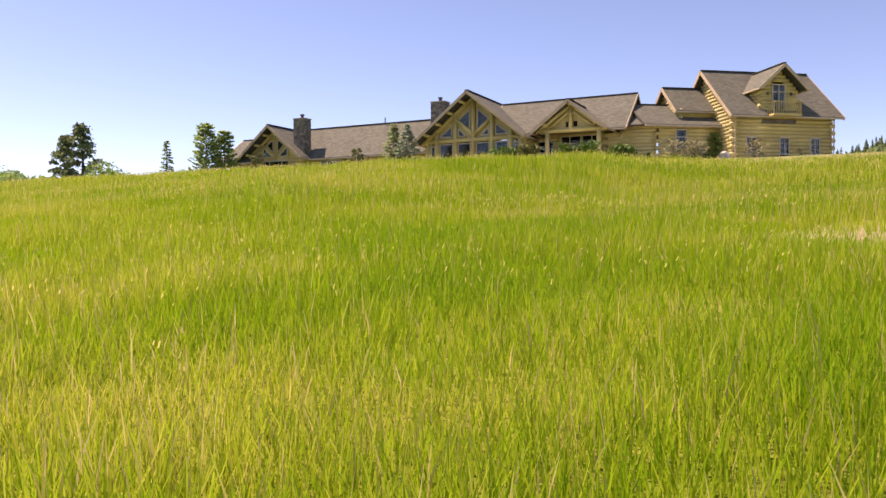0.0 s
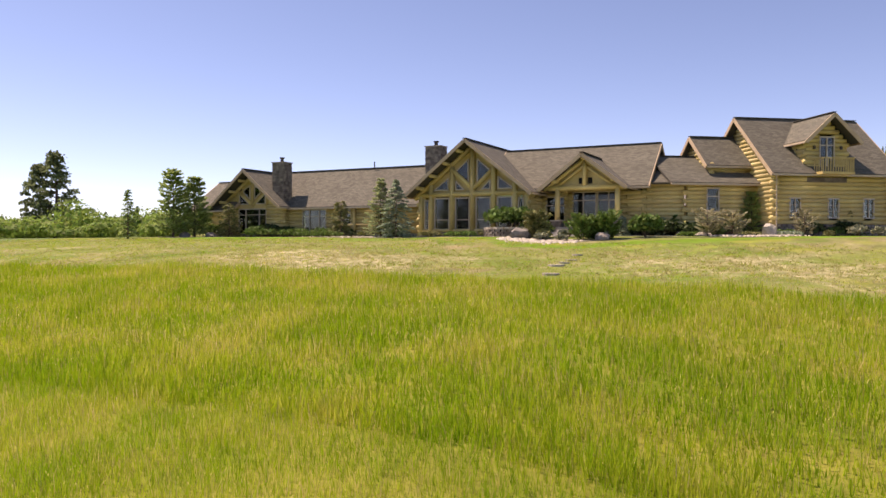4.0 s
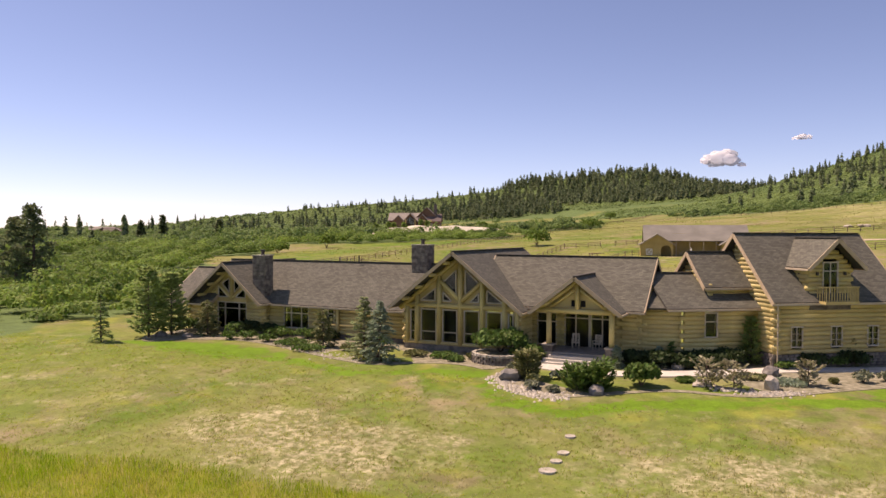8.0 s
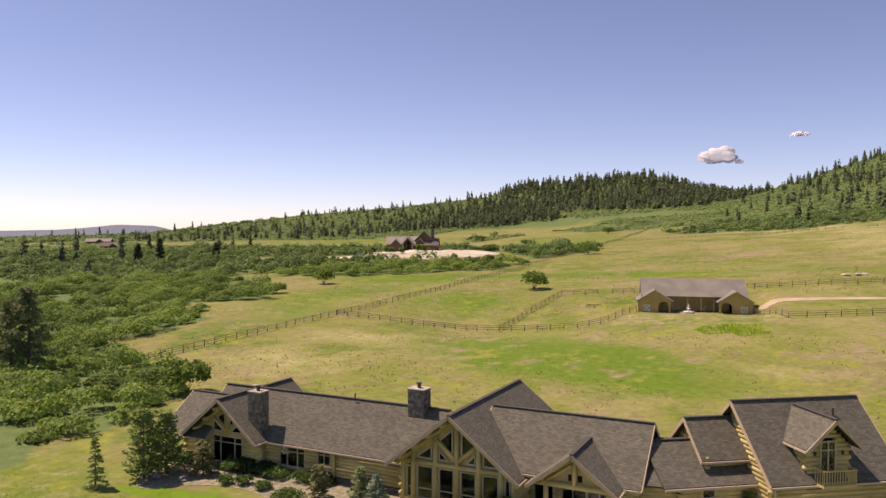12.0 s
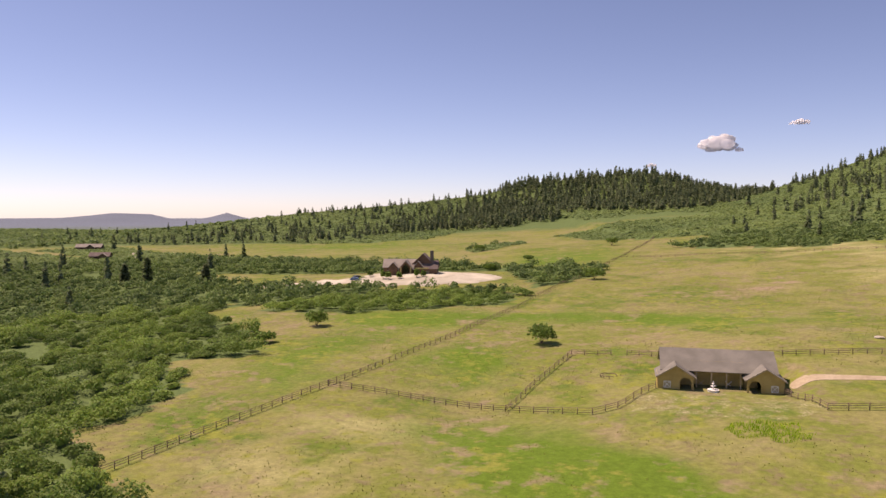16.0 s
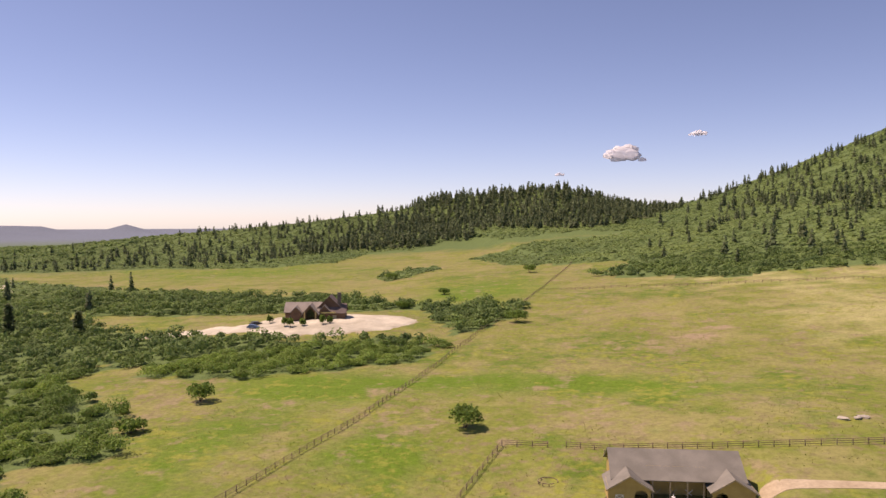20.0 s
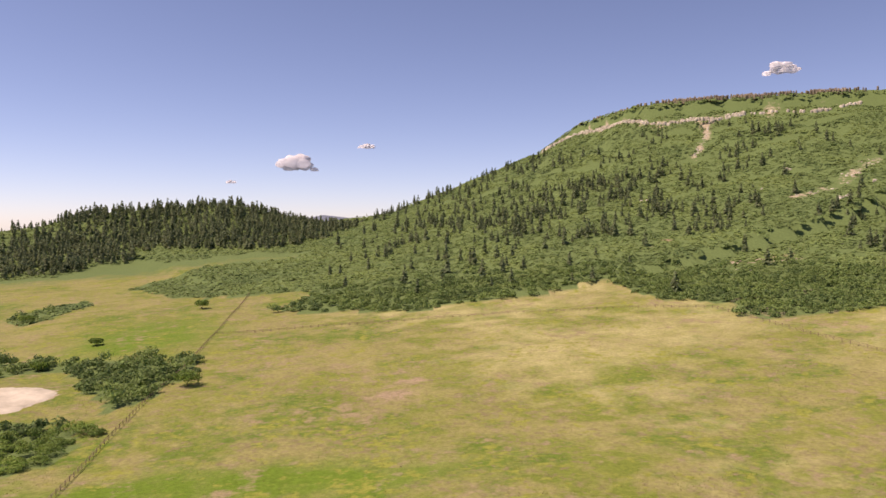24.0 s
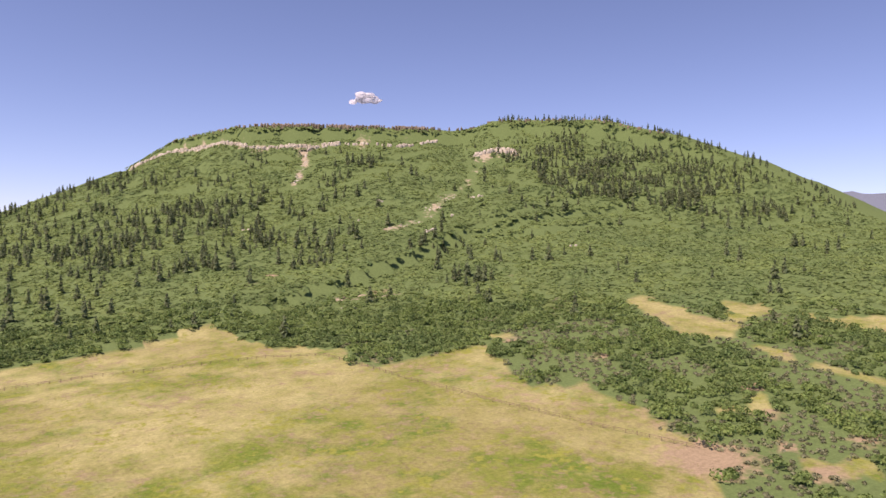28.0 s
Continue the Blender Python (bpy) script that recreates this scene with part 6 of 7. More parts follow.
for k, (x, y, w, h, mat, lab) in enumerate((
        (10.0, -5.0, 1.2, 0.6, SAGE, "grey-green sage clump in the bed"), (9.0, -7.6, 1.0, 0.5, SAGE, "grey-green sage clump in the bed"),
        (10.4, -7.8, 0.8, 0.4, SAGE, "grey-green sage clump in the bed"), (8.8, -6.6, 1.0, 0.6, OLIVE, "low olive shrub in the bed"),
        (6.8, -4.4, 1.2, 0.7, SAGE, "grey-green sage clump by the planter"), (27.0, 2.0, 1.1, 0.8, SAGE, "grey-green sage clump beside the path"),
        (28.3, 3.0, 1.0, 0.7, SAGE, "grey-green sage clump beside the path"), (25.4, 0.8, 0.6, 0.4, OLIVE, "small yellow-green plant in the bed"),
        (22.9, -0.8, 2.2, 0.35, SPRUCE, "low blue-green ground juniper"), (20.8, 0.2, 1.8, 0.35, OLIVE, "low olive ground cover"),
        (17.0, 2.9, 1.2, 0.6, JUNIPER, "low green shrub along the passage"), (18.0, 3.4, 1.4, 0.6, JUNIPER, "low green shrub along the passage"),
        (19.0, 7.0, 2.0, 1.0, JUNIPER, "spreading dark juniper by the garage wall"), (25.6, 7.6, 1.6, 0.9, JUNIPER, "spreading juniper in front of the garage"),
        (27.0, 9.0, 2.0, 0.9, JUNIPER, "spreading juniper in front of the garage"), (22.6, 4.9, 1.4, 0.6, JUNIPER, "low juniper by the garage corner"),
        (17.4, -2.6, 1.5, 0.3, JUNIPER, "low green ground cover"), (-20.3, -1.6, 1.3, 0.8, JUNIPER, "round light green shrub"),
        (-18.9, -1.0, 1.5, 0.8, JUNIPER, "spreading green juniper against mulch"), (-16.6, -1.2, 1.5, 0.7, JUNIPER, "spreading green juniper against mulch"),
        (-13.6, -1.8, 2.6, 0.5, JUNIPER, "low green ground juniper"), (-10.8, -3.4, 2.4, 0.5, JUNIPER, "low green ground juniper"),
        (-8.0, -2.0, 1.2, 0.5, OLIVE, "low olive shrub in mulch"), (-2.2, -1.8, 1.8, 0.45, OLIVE, "low olive ground cover below the windows"),
        (0.0, -1.6, 1.8, 0.45, JUNIPER, "low green ground cover below the windows"), (1.5, -2.6, 1.2, 0.45, JUNIPER, "low green shrub below the windows"),
        (2.2, -1.2, 1.0, 0.5, OLIVE, "low olive shrub by the planter"), (-22.0, 1.2, 2.0, 1.2, JUNIPER, "dark juniper under the gable window"),
        (-27.2, 0.4, 2.4, 1.4, JUNIPER, "dark juniper against the gable corner"), (-17.5, 1.6, 2.4, 0.9, JUNIPER, "dark juniper against the log wall"),
        (-14.8, 1.8, 2.0, 0.9, JUNIPER, "dark juniper against the log wall"), (16.2, 2.0, 1.2, 0.5, SAGE, "grey-green shrub beside the path"),
        (30.5, 5.0, 1.4, 0.8, SAGE, "grey-green sage clump beside the path"), (-6.6, 0.4, 1.8, 0.8, JUNIPER, "dark juniper by the great room"))):
    shrub("low_shrub", x, y, w, h, int(350 * w), 0.085, mat, lab, 100 + k, group="bed shrubs", lumps=5)

# dark junipers; their near-black green also carries the shade at the wall's foot
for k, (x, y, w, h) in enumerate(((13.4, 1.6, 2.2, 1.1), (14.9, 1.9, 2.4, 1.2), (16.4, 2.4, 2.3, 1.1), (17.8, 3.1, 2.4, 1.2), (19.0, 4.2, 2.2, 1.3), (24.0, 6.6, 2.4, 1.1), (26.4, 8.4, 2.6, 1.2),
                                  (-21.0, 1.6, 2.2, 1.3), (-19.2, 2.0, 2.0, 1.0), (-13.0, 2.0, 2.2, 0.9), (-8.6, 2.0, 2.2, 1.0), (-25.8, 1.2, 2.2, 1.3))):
    shrub("dark_juniper", x, y, w, h, 1300, 0.10, JUNIPER_SHADED, "dense dark juniper against the wall's stone footing, shade put into its colour", 300 + k, group="wall junipers", lumps=6)


def porch_chair(x, y, turn):
    ob = thing("porch_chair", pose(x, y, 1.2, 0, 0, turn), "pale slatted porch chair beside the doors", "chair", "porch chairs")
    part("seat", Shape().box((-0.26, -0.25, 0.40), (0.26, 0.25, 0.45)), FRAME, ob)
    for u in (-0.24, 0.24):
        for v, h in ((-0.22, 0.62), (0.24, 1.05)):
            part("leg", Shape().box((u - 0.025, v - 0.025, 0), (u + 0.025, v + 0.025, h)), FRAME, ob)
        part("armrest", Shape().box((u - 0.04, -0.25, 0.62), (u + 0.04, 0.24, 0.65)), FRAME, ob)
    for k in range(4):
        part("slat", Shape().box((-0.18 + 0.11 * k - 0.03, 0.225, 0.48), (-0.18 + 0.11 * k + 0.03, 0.25, 1.02)), FRAME, ob)
    part("top_rail", Shape().box((-0.26, 0.22, 1.0), (0.26, 0.26, 1.06)), FRAME, ob)


porch_chair(8.7, 2.6, 10)
porch_chair(10.3, 2.6, -10)

# ---- barn, fences and neighbours ----


def barn():
    place = pose(-8.6, 107.0, 4.7, 0, 0, 13) @ Matrix.Diagonal((1.04, 1.04, 1.04, 1))
    ob = thing("horse_barn", place, "tan board horse barn with two gabled wings and porch", "barn")
    W = 21.6

    def roof(name, pts, uv):
        return part(name, Shape().slab(pts, 0.14, uv), BARN_ROOF, ob)

    ridge, ry, slope = 6.35, 7.8, 0.55
    run = lambda y: ridge - slope * abs(ry - y)
    roof("roof", [(0.6, 2.0, run(2.0)), (W - 0.6, 2.0, run(2.0)), (W - 0.6, ry, ridge), (0.6, ry, ridge)], [(0, 0), (20, 0), (20, 7), (0, 7)])
    roof("roof", [(W - 0.6, 14.0, run(14)), (0.6, 14.0, run(14)), (0.6, ry, ridge), (W - 0.6, ry, ridge)], [(0, 0), (20, 0), (20, 6), (0, 6)])
    for x in (1.2, W - 1.2):
        part("end_wall", Shape().slab([(x + 0.1, 13.3, -1.5), (x + 0.1, 13.3, run(13.3) - 0.1), (x + 0.1, ry, ridge - 0.15), (x + 0.1, 3.8, run(3.8) - 0.1), (x + 0.1, 3.8, -1.5)], 0.2), BARN, ob)
    part("back_wall", Shape().box((1.2, 13.1, -1.5), (W - 1.2, 13.3, run(13.3) - 0.1)), BARN, ob)
    part("front_wall", Shape().box((6.2, 4.6, -1.5), (W - 6.2, 4.8, run(4.8) - 0.1)), BARN, ob, "shaded board wall under the porch")
    for k in range(3):
        x = 8.0 + 2.4 * k
        stall = part("stall_door", Shape().box((x - 0.6, 4.52, -0.2), (x + 0.6, 4.6, 2.1)), BARN, ob)
        for a, b in (((x - 0.55, 0.0), (x + 0.55, 1.0)), ((x - 0.55, 1.0), (x + 0.55, 0.0))):
            part("cross_brace", Shape().beam((a[0], 4.5, a[1]), (b[0], 4.5, b[1]), 0.05, 0.12), WHITE if k == 2 else TRIM, stall)
    for x in (7.0, 9.6, 12.2, 14.6):
        part("porch_post", Shape().box((x - 0.1, 2.5, -1.2), (x + 0.1, 2.7, run(2.6) - 0.1)), TRIM, ob)
    for x0, mirror in ((0.0, 1), (W - 6.4, -1)):
        cx, pk, ev = x0 + 3.2, 4.55, 2.6
        at = lambda u: cx + mirror * u
        # front wall with an arched opening on the inner side
        arch = [(at(0.75), -1.3), (at(0.75), 1.5), (at(1.05), 2.05), (at(1.7), 2.25), (at(2.4), 2.05), (at(2.7), 1.5), (at(2.7), -1.3)]
        outline = [(at(-3.1), -1.3), *arch, (at(3.1), -1.3), (at(3.1), ev), (at(0), pk - 0.1), (at(-3.1), ev)]
        outline = outline if mirror > 0 else outline[::-1]
        s = Shape()
        s.slab([(x, 0.0, z) for x, z in outline], 0.16)
        me = s.mesh("wing_wall", BARN)
        bm = bmesh.new()
        bm.from_mesh(me)
        bmesh.ops.triangulate(bm, faces=bm.faces[:])
        bmesh.ops.recalc_face_normals(bm, faces=bm.faces[:])
        bm.to_mesh(me)
        bm.free()
        wall = part("wing_wall", me, None, ob, "tan board gable with arched opening")
        hatch = part("hatch", Shape().box((at(-1.5) - 0.6, -0.06, 0.35), (at(-1.5) + 0.6, 0.0, 1.55)), TRIM, wall, "pale cross-braced hatch")
        for a, b in (((-0.5, 0.45), (0.5, 1.45)), ((-0.5, 1.45), (0.5, 0.45))):
            part("cross_brace", Shape().beam((at(-1.5) + a[0], -0.08, a[1]), (at(-1.5) + b[0], -0.08, b[1]), 0.04, 0.1), WHITE, hatch)
        for a, b in (((-0.56, 0.4), (0.56, 0.4)), ((-0.56, 1.5), (0.56, 1.5)), ((-0.56, 0.4), (-0.56, 1.5)), ((0.56, 0.4), (0.56, 1.5))):
            part("hatch_frame", Shape().beam((at(-1.5) + a[0], -0.08, a[1]), (at(-1.5) + b[0], -0.08, b[1]), 0.04, 0.09), WHITE, hatch)
        part("side_wall", Shape().box((at(-3.1) - 0.08, 0.15, -1.5), (at(-3.1) + 0.08, 5.0, ev)), BARN, ob)
        part("inner_post", Shape().box((at(3.0) - 0.1, 0.02, -1.2), (at(3.0) + 0.1, 0.2, ev)), TRIM, ob)
        part("inner_shade", Shape().box((at(0.7), 4.0, -1.2) if mirror > 0 else (at(3.0), 4.0, -1.2), (at(3.0), 4.1, ev) if mirror > 0 else (at(0.7), 4.1, ev)), BARN, ob)
        roof("wing_roof", [(cx - 3.55, 6.5, ev - 0.25), (cx - 3.55, -0.5, ev - 0.25), (cx, -0.5, pk), (cx, 6.5, pk)], [(0, 0), (7, 0), (7, 4), (0, 4)])
        roof("wing_roof", [(cx + 3.55, -0.5, ev - 0.25), (cx + 3.55, 6.5, ev - 0.25), (cx, 6.5, pk), (cx, -0.5, pk)], [(0, 0), (7, 0), (7, 4), (0, 4)])
        for sgn in (-1, 1):
            part("rake_board", Shape().beam((cx + sgn * 3.55, -0.53, ev - 0.37), (cx, -0.53, pk - 0.12), 0.05, 0.18), TRIM, ob)
    part("floor_slab", Shape().box((0, 0.0, -1.5), (W, 13.2, -0.02)), CONCRETE, ob)
    pad = tagged(part("patio_slab", Shape().box((0, 0, -1.5), (9.0, 3.4, 0.0)), CONCRETE, m=place @ pose(6.6, -1.0, 0.03)), "pale concrete patio in front of the barn", "patio", kind="structure")
    fo = thing("fountain", place @ pose(9.6, -0.2, 0.03), "pale three-tiered stone fountain on the barn patio", "fountain")
    part("basin", Shape().rod((0, 0, 0), (0, 0, 0.4), 0.95, 1.05, 18), WHITE, fo)
    part("stem", Shape().rod((0, 0, 0.4), (0, 0, 1.7), 0.14, 0.08, 10), WHITE, fo)
    part("bowl", Shape().rod((0, 0, 0.9), (0, 0, 1.05), 0.18, 0.5, 16), WHITE, fo)
    part("bowl", Shape().rod((0, 0, 1.4), (0, 0, 1.5), 0.12, 0.3, 14), WHITE, fo)
    part("finial", Shape().rod((0, 0, 1.7), (0, 0, 1.9), 0.09, 0.03, 8), WHITE, fo)


BARN_ROOF = material("barn_shingle", (0.170, 0.162, 0.135), 0.9, (0.220, 0.208, 0.175), 0.4, fine=0.15, fine_scale=6)
barn()

post_mesh = Shape().rod((0, 0, -0.4), (0, 0, 1.3), 0.08, 0.075, 7).mesh("post", POST, True)
rail_mesh = Shape().rod((0, 0, 0), (1, 0, 0), 0.05, 0.045, 6).mesh("rail", POST, True)


def fence(line, step=2.6, rails=(0.4, 0.8, 1.15), label="three-rail weathered timber fence across the meadow"):
    ob = thing("rail_fence", pose(0, 0, 0), label, "fence", "meadow fences")
    pts = [Vector(p) for p in line]
    stops = []
    for a, b in zip(pts[:-1], pts[1:]):
        n = max(1, round((b - a).length / step))
        stops += [a + (b - a) * (k / n) for k in range(n)]
    stops.append(pts[-1])
    foot = [Vector((p.x, p.y, ground_at(p.x, p.y))) for p in stops]
    for p in foot:
        o = new("post", post_mesh)
        o.parent = ob
        o.matrix_basis = Matrix.Translation(p)
    for a, b in zip(foot[:-1], foot[1:]):
        d = b - a
        q = Matrix.Translation(a) @ d.to_track_quat("X", "Z").to_matrix().to_4x4() @ Matrix.Diagonal((d.length, 1, 1, 1))
        for r in rails:
            o = new("rail", rail_mesh)
            o.parent = ob
            o.matrix_basis = Matrix.Translation((0, 0, r)) @ q
    return ob


fence([(-73.5, 36), (-73, 53), (-70.5, 88), (-69, 110), (-66.5, 140), (-67, 170), (-69, 205)])
fence([(-70.3, 88), (-50, 90.5), (-33, 91), (-16.5, 90.2), (-13, 94), (-8.8, 106.6)])
fence([(-33, 91), (-33, 107), (-31.5, 128), (-22.5, 128)])
fence([(-19, 128), (-11, 127.5), (30, 134.5), (75, 146)])
fence([(13.2, 111.6), (20, 98.5), (26, 100), (58, 110)])


def far_fence(name, line, step, label):
    """Posts and rails of a far fence, too small to tell apart."""
    s = Shape()
    for a, b in zip(line[:-1], line[1:]):
        a, b = Vector(a), Vector(b)
        n = max(1, round((b - a).length / step))
        for k in range(n):
            p, q = a + (b - a) * (k / n), a + (b - a) * ((k + 1) / n)
            zp, zq = ground_at(p.x, p.y), ground_at(q.x, q.y)
            s.rod((p.x, p.y, zp - 0.3), (p.x, p.y, zp + 1.3), 0.09, n=4)
            for r in (0.6, 1.1):
                s.beam((p.x, p.y, zp + r), (q.x, q.y, zq + r), 0.05, 0.08)
    tagged(new(name, s.mesh(name, POST)), label, "fence", kind="stuff")


far_fence("far_fence", [(-69, 205), (-70, 255), (-70, 305), (-74, 392), (-77, 470)], 3.0, "weathered fence running to the far hills")
far_fence("far_fence", [(-72, 350), (0, 352), (60, 345), (118, 330), (138, 318)], 3.5, "pale wire fence along the upper meadow")
far_fence("far_fence", [(138, 318), (146, 278), (157, 224), (176, 167)], 3.5, "pale wire fence along the upper meadow")

WALL_DARK = material("brown_siding", (0.13, 0.075, 0.045), 0.7, (0.19, 0.11, 0.065), 0.4, fine=0.2, fine_scale=3)
ROOF_GREY = material("grey_roof", (0.25, 0.22, 0.185), 0.9, (0.32, 0.285, 0.24), 0.3, fine=0.15, fine_scale=4)
ROOF_DARK = material("dark_roof", (0.13, 0.10, 0.09), 0.9, (0.18, 0.14, 0.12), 0.3, fine=0.15, fine_scale=4)


def gabled(parent, m, half, y0, y1, wall_z, peak, roof_mat, wall_mat, over=0.6, name="wing"):
    """A gabled block with its ridge along y of m: walls as the part, roof slopes under it."""
    s = Shape().box((-half, y0, -2.5), (half, y1, wall_z))
    for y in (y0, y1):
        s.slab([(-half, y, wall_z), (half, y, wall_z), (0, y, peak - 0.2)], 0.1)
    wall = part(name, s, wall_mat, parent, m=m)
    k = (peak - wall_z) / half
    for sgn in (-1, 1):
        e = half + over
        pts = [(sgn * e, y0 - over, peak - k * e), (sgn * e, y1 + over, peak - k * e), (0, y1 + over, peak), (0, y0 - over, peak)]
        part("roof", Shape().slab(pts if sgn > 0 else [pts[1], pts[0], pts[3], pts[2]], 0.25), roof_mat, wall)
    return wall


def lodge():
    x, y = -135.4, 240.0
    ob = thing("timber_lodge", pose(x, y, 11.2, 0, 0, 22) @ Matrix.Diagonal((0.87, 0.87, 0.87, 1)), "dark brown timber lodge with grey roofs and tall chimney", "house")
    gabled(ob, along_x(-12.5, 5), 5, 0, 15, 4.5, 8.0, ROOF_GREY, WALL_DARK)
    gabled(ob, pose(-7.5, -2.2, 0), 2.2, 0, 5, 4.6, 6.8, ROOF_GREY, WALL_DARK, 0.5, "dormer")
    entry = gabled(ob, pose(-1.2, -3.6, 0), 3.2, 0, 7, 4.2, 7.8, ROOF_GREY, WALL_DARK, 0.7, "entry")
    for u in (-2.4, 2.4):
        part("post", Shape().rod((u, -0.3, -1), (u, -0.3, 4.6), 0.25, n=8), LOG, entry)
    gabled(ob, pose(4.6, -1.0, 0), 1.9, 0, 5, 5.2, 7.3, ROOF_GREY, WALL_DARK, 0.5, "dormer")
    gabled(ob, pose(6.5, 2.0, 0), 5.0, 0, 9, 6.0, 10.8, ROOF_DARK, WALL_DARK)
    gabled(ob, along_x(3.5, 4), 4.8, 0, 10, 4.0, 7.4, ROOF_DARK, WALL_DARK, name="east_wing")
    part("deck_beam", Shape().box((3.2, -1.6, 3.6), (9.5, -1.2, 4.2)), LOG, ob, "golden timber band")
    part("chimney", Shape().box((10.0, 2.4, 0), (11.6, 3.8, 12.2)), STONE, ob, "tall stone chimney")
    for u, z, w, h in ((-10.6, 1.2, 1.6, 1.5), (-5.2, 1.2, 1.4, 1.5), (5.0, 0.6, 1.8, 2.0), (8.2, 0.6, 1.6, 2.0)):
        win = part("window", Shape().box((u, -0.12 if u < 3 else -0.92, z), (u + w, 0.05 if u < 3 else -0.75, z + h)), FRAME, ob)
        part("pane", Shape().box((u + 0.1, -0.16 if u < 3 else -0.96, z + 0.1), (u + w - 0.1, -0.1 if u < 3 else -0.9, z + h - 0.1)), GLASS, win)
    part("entry_glass", Shape().slab([(-2.9, -3.72, 0), (0.5, -3.72, 0), (0.5, -3.72, 4.4), (-1.2, -3.72, 6.2), (-2.9, -3.72, 4.4)], 0.06), GLASS, ob, "tall glazed entry")


lodge()
for k, (x, y, h) in enumerate(((-141, 228, 4.0), (-138, 227, 3.6), (-134, 229, 3.4), (-127, 231, 4.2), (-125, 233, 3.8), (-151, 234, 3.5))):
    shrub("young_tree", x, y, 2.2, h, 260, 0.3, OAK, "young green tree in the lodge's sandy yard", 140 + k, "tree", "lodge trees", lumps=3)
sheet_patch("sand_yard", SAND_YARD, SAND, 1.6, 0.3, 1.1, "bare pale sand yard around the lodge", "yard")


def car(x, y, turn, mat, label):
    ob = thing("parked_car", pose(x, y, ground_at(x, y) + 0.15, 0, 0, turn), label, "car")
    s = Shape()
    side = [(-2.2, 0.35), (2.2, 0.35), (2.25, 0.85), (1.2, 1.0), (0.6, 1.5), (-1.4, 1.5), (-1.9, 1.0), (-2.25, 0.9)]
    s.slab([(u, -0.85, z) for u, z in side], -1.7)
    me = s.mesh("body", mat)
    bm = bmesh.new()
    bm.from_mesh(me)
    bmesh.ops.recalc_face_normals(bm, faces=bm.faces[:])
    bm.to_mesh(me)
    bm.free()
    part("body", me, None, ob)
    for v in (-0.87, 0.86):
        part("side_window", Shape().box((-1.5, v, 1.02), (0.7, v + 0.01, 1.42)), GLASS, ob)
    for u in (-1.4, 1.4):
        for v in (-0.9, 0.7):
            part("wheel", Shape().rod((u, v, 0.33), (u, v + 0.2, 0.33), 0.33, n=14), METAL, ob)


CAR_BLUE = material("blue_car_paint", (0.10, 0.16, 0.26), 0.3, (0.11, 0.17, 0.27), 1.0, fine=0.02)
CAR_DARK = material("dark_car_paint", (0.03, 0.03, 0.035), 0.3, (0.04, 0.04, 0.045), 1.0, fine=0.02)
car(-154, 228, 20, CAR_BLUE, "blue car parked in the sandy yard")
car(-158, 234, 60, CAR_DARK, "dark car parked behind the lodge trees")
for k, (x, y) in enumerate(((-489, 366), (-396, 301))):
    ob = thing("ranch_house", pose(x, y, ground_at(x, y) - 0.3, 0, 0, 35) @ Matrix.Diagonal((0.85, 0.85, 0.85, 1)), "low distant ranch house among green brush", "house", "far ranch houses")
    gabled(ob, along_x(-11 + 3 * k, 0), 4.5, 0, 22 - 8 * k, 3.0, 5.6, ROOF_GREY if k == 0 else ROOF_DARK, WALL_DARK)
    gabled(ob, pose(2, -6, 0), 3.4, 0, 6, 2.8, 5.0, ROOF_GREY, WALL_DARK)
flat_patch("dirt_road", [(-380, 312), (-420, 340), (-450, 372), (-446, 376), (-414, 346), (-376, 316)], SAND, 0.25, "pale dirt road among the brush", "road")
DIRT_TRACK = material("dirt_track", (0.36, 0.29, 0.19), 0.95, (0.46, 0.38, 0.26), 0.3, 0.4, 6, fine=0.3, fine_scale=2)
flat_patch("barn_track", rounded([(14.5, 113), (17, 115), (22, 116.2), (40, 118.6), (80, 124), (80, 125.8), (40, 120.6), (21, 119), (13.5, 119)]), DIRT_TRACK, 0.06, "pale dirt track behind the barn", "road")



def timber_ring(x, y):
    """A broken ring of old rails lying on short blocks."""
    ob = thing("timber_ring", pose(x, y, ground_at(x, y)), "broken ring of weathered rails lying in the paddock", "timber")
    for k in range(9):
        a, b = 2 * math.pi * k / 10, 2 * math.pi * (k + 0.9) / 10
        part("rail", Shape().rod((1.7 * math.cos(a), 1.7 * math.sin(a), 0.32), (1.7 * math.cos(b), 1.7 * math.sin(b), 0.34), 0.07, 0.06, 6), POST, ob)
        part("block", Shape().rod((1.7 * math.cos(a), 1.7 * math.sin(a), -0.1), (1.7 * math.cos(a), 1.7 * math.sin(a), 0.36), 0.09, 0.08, 6), POST, ob)


timber_ring(-19.5, 113.5)


def field_gate(x, y, turn):
    ob = thing("field_gate", pose(x, y, ground_at(x, y), 0, 0, turn), "pale timber gate leaning open beside the fence", "gate")
    for u in (0.0, 2.2):
        part("gate_post", Shape().box((u - 0.07, -0.07, -0.3), (u + 0.07, 0.07, 1.35)), TRIM, ob)
    for z in (0.35, 0.75, 1.15):
        part("board", Shape().box((0.08, -0.03, z - 0.06), (2.12, 0.03, z + 0.06)), TRIM, ob)


field_gate(-11.5, 124.5, 25)


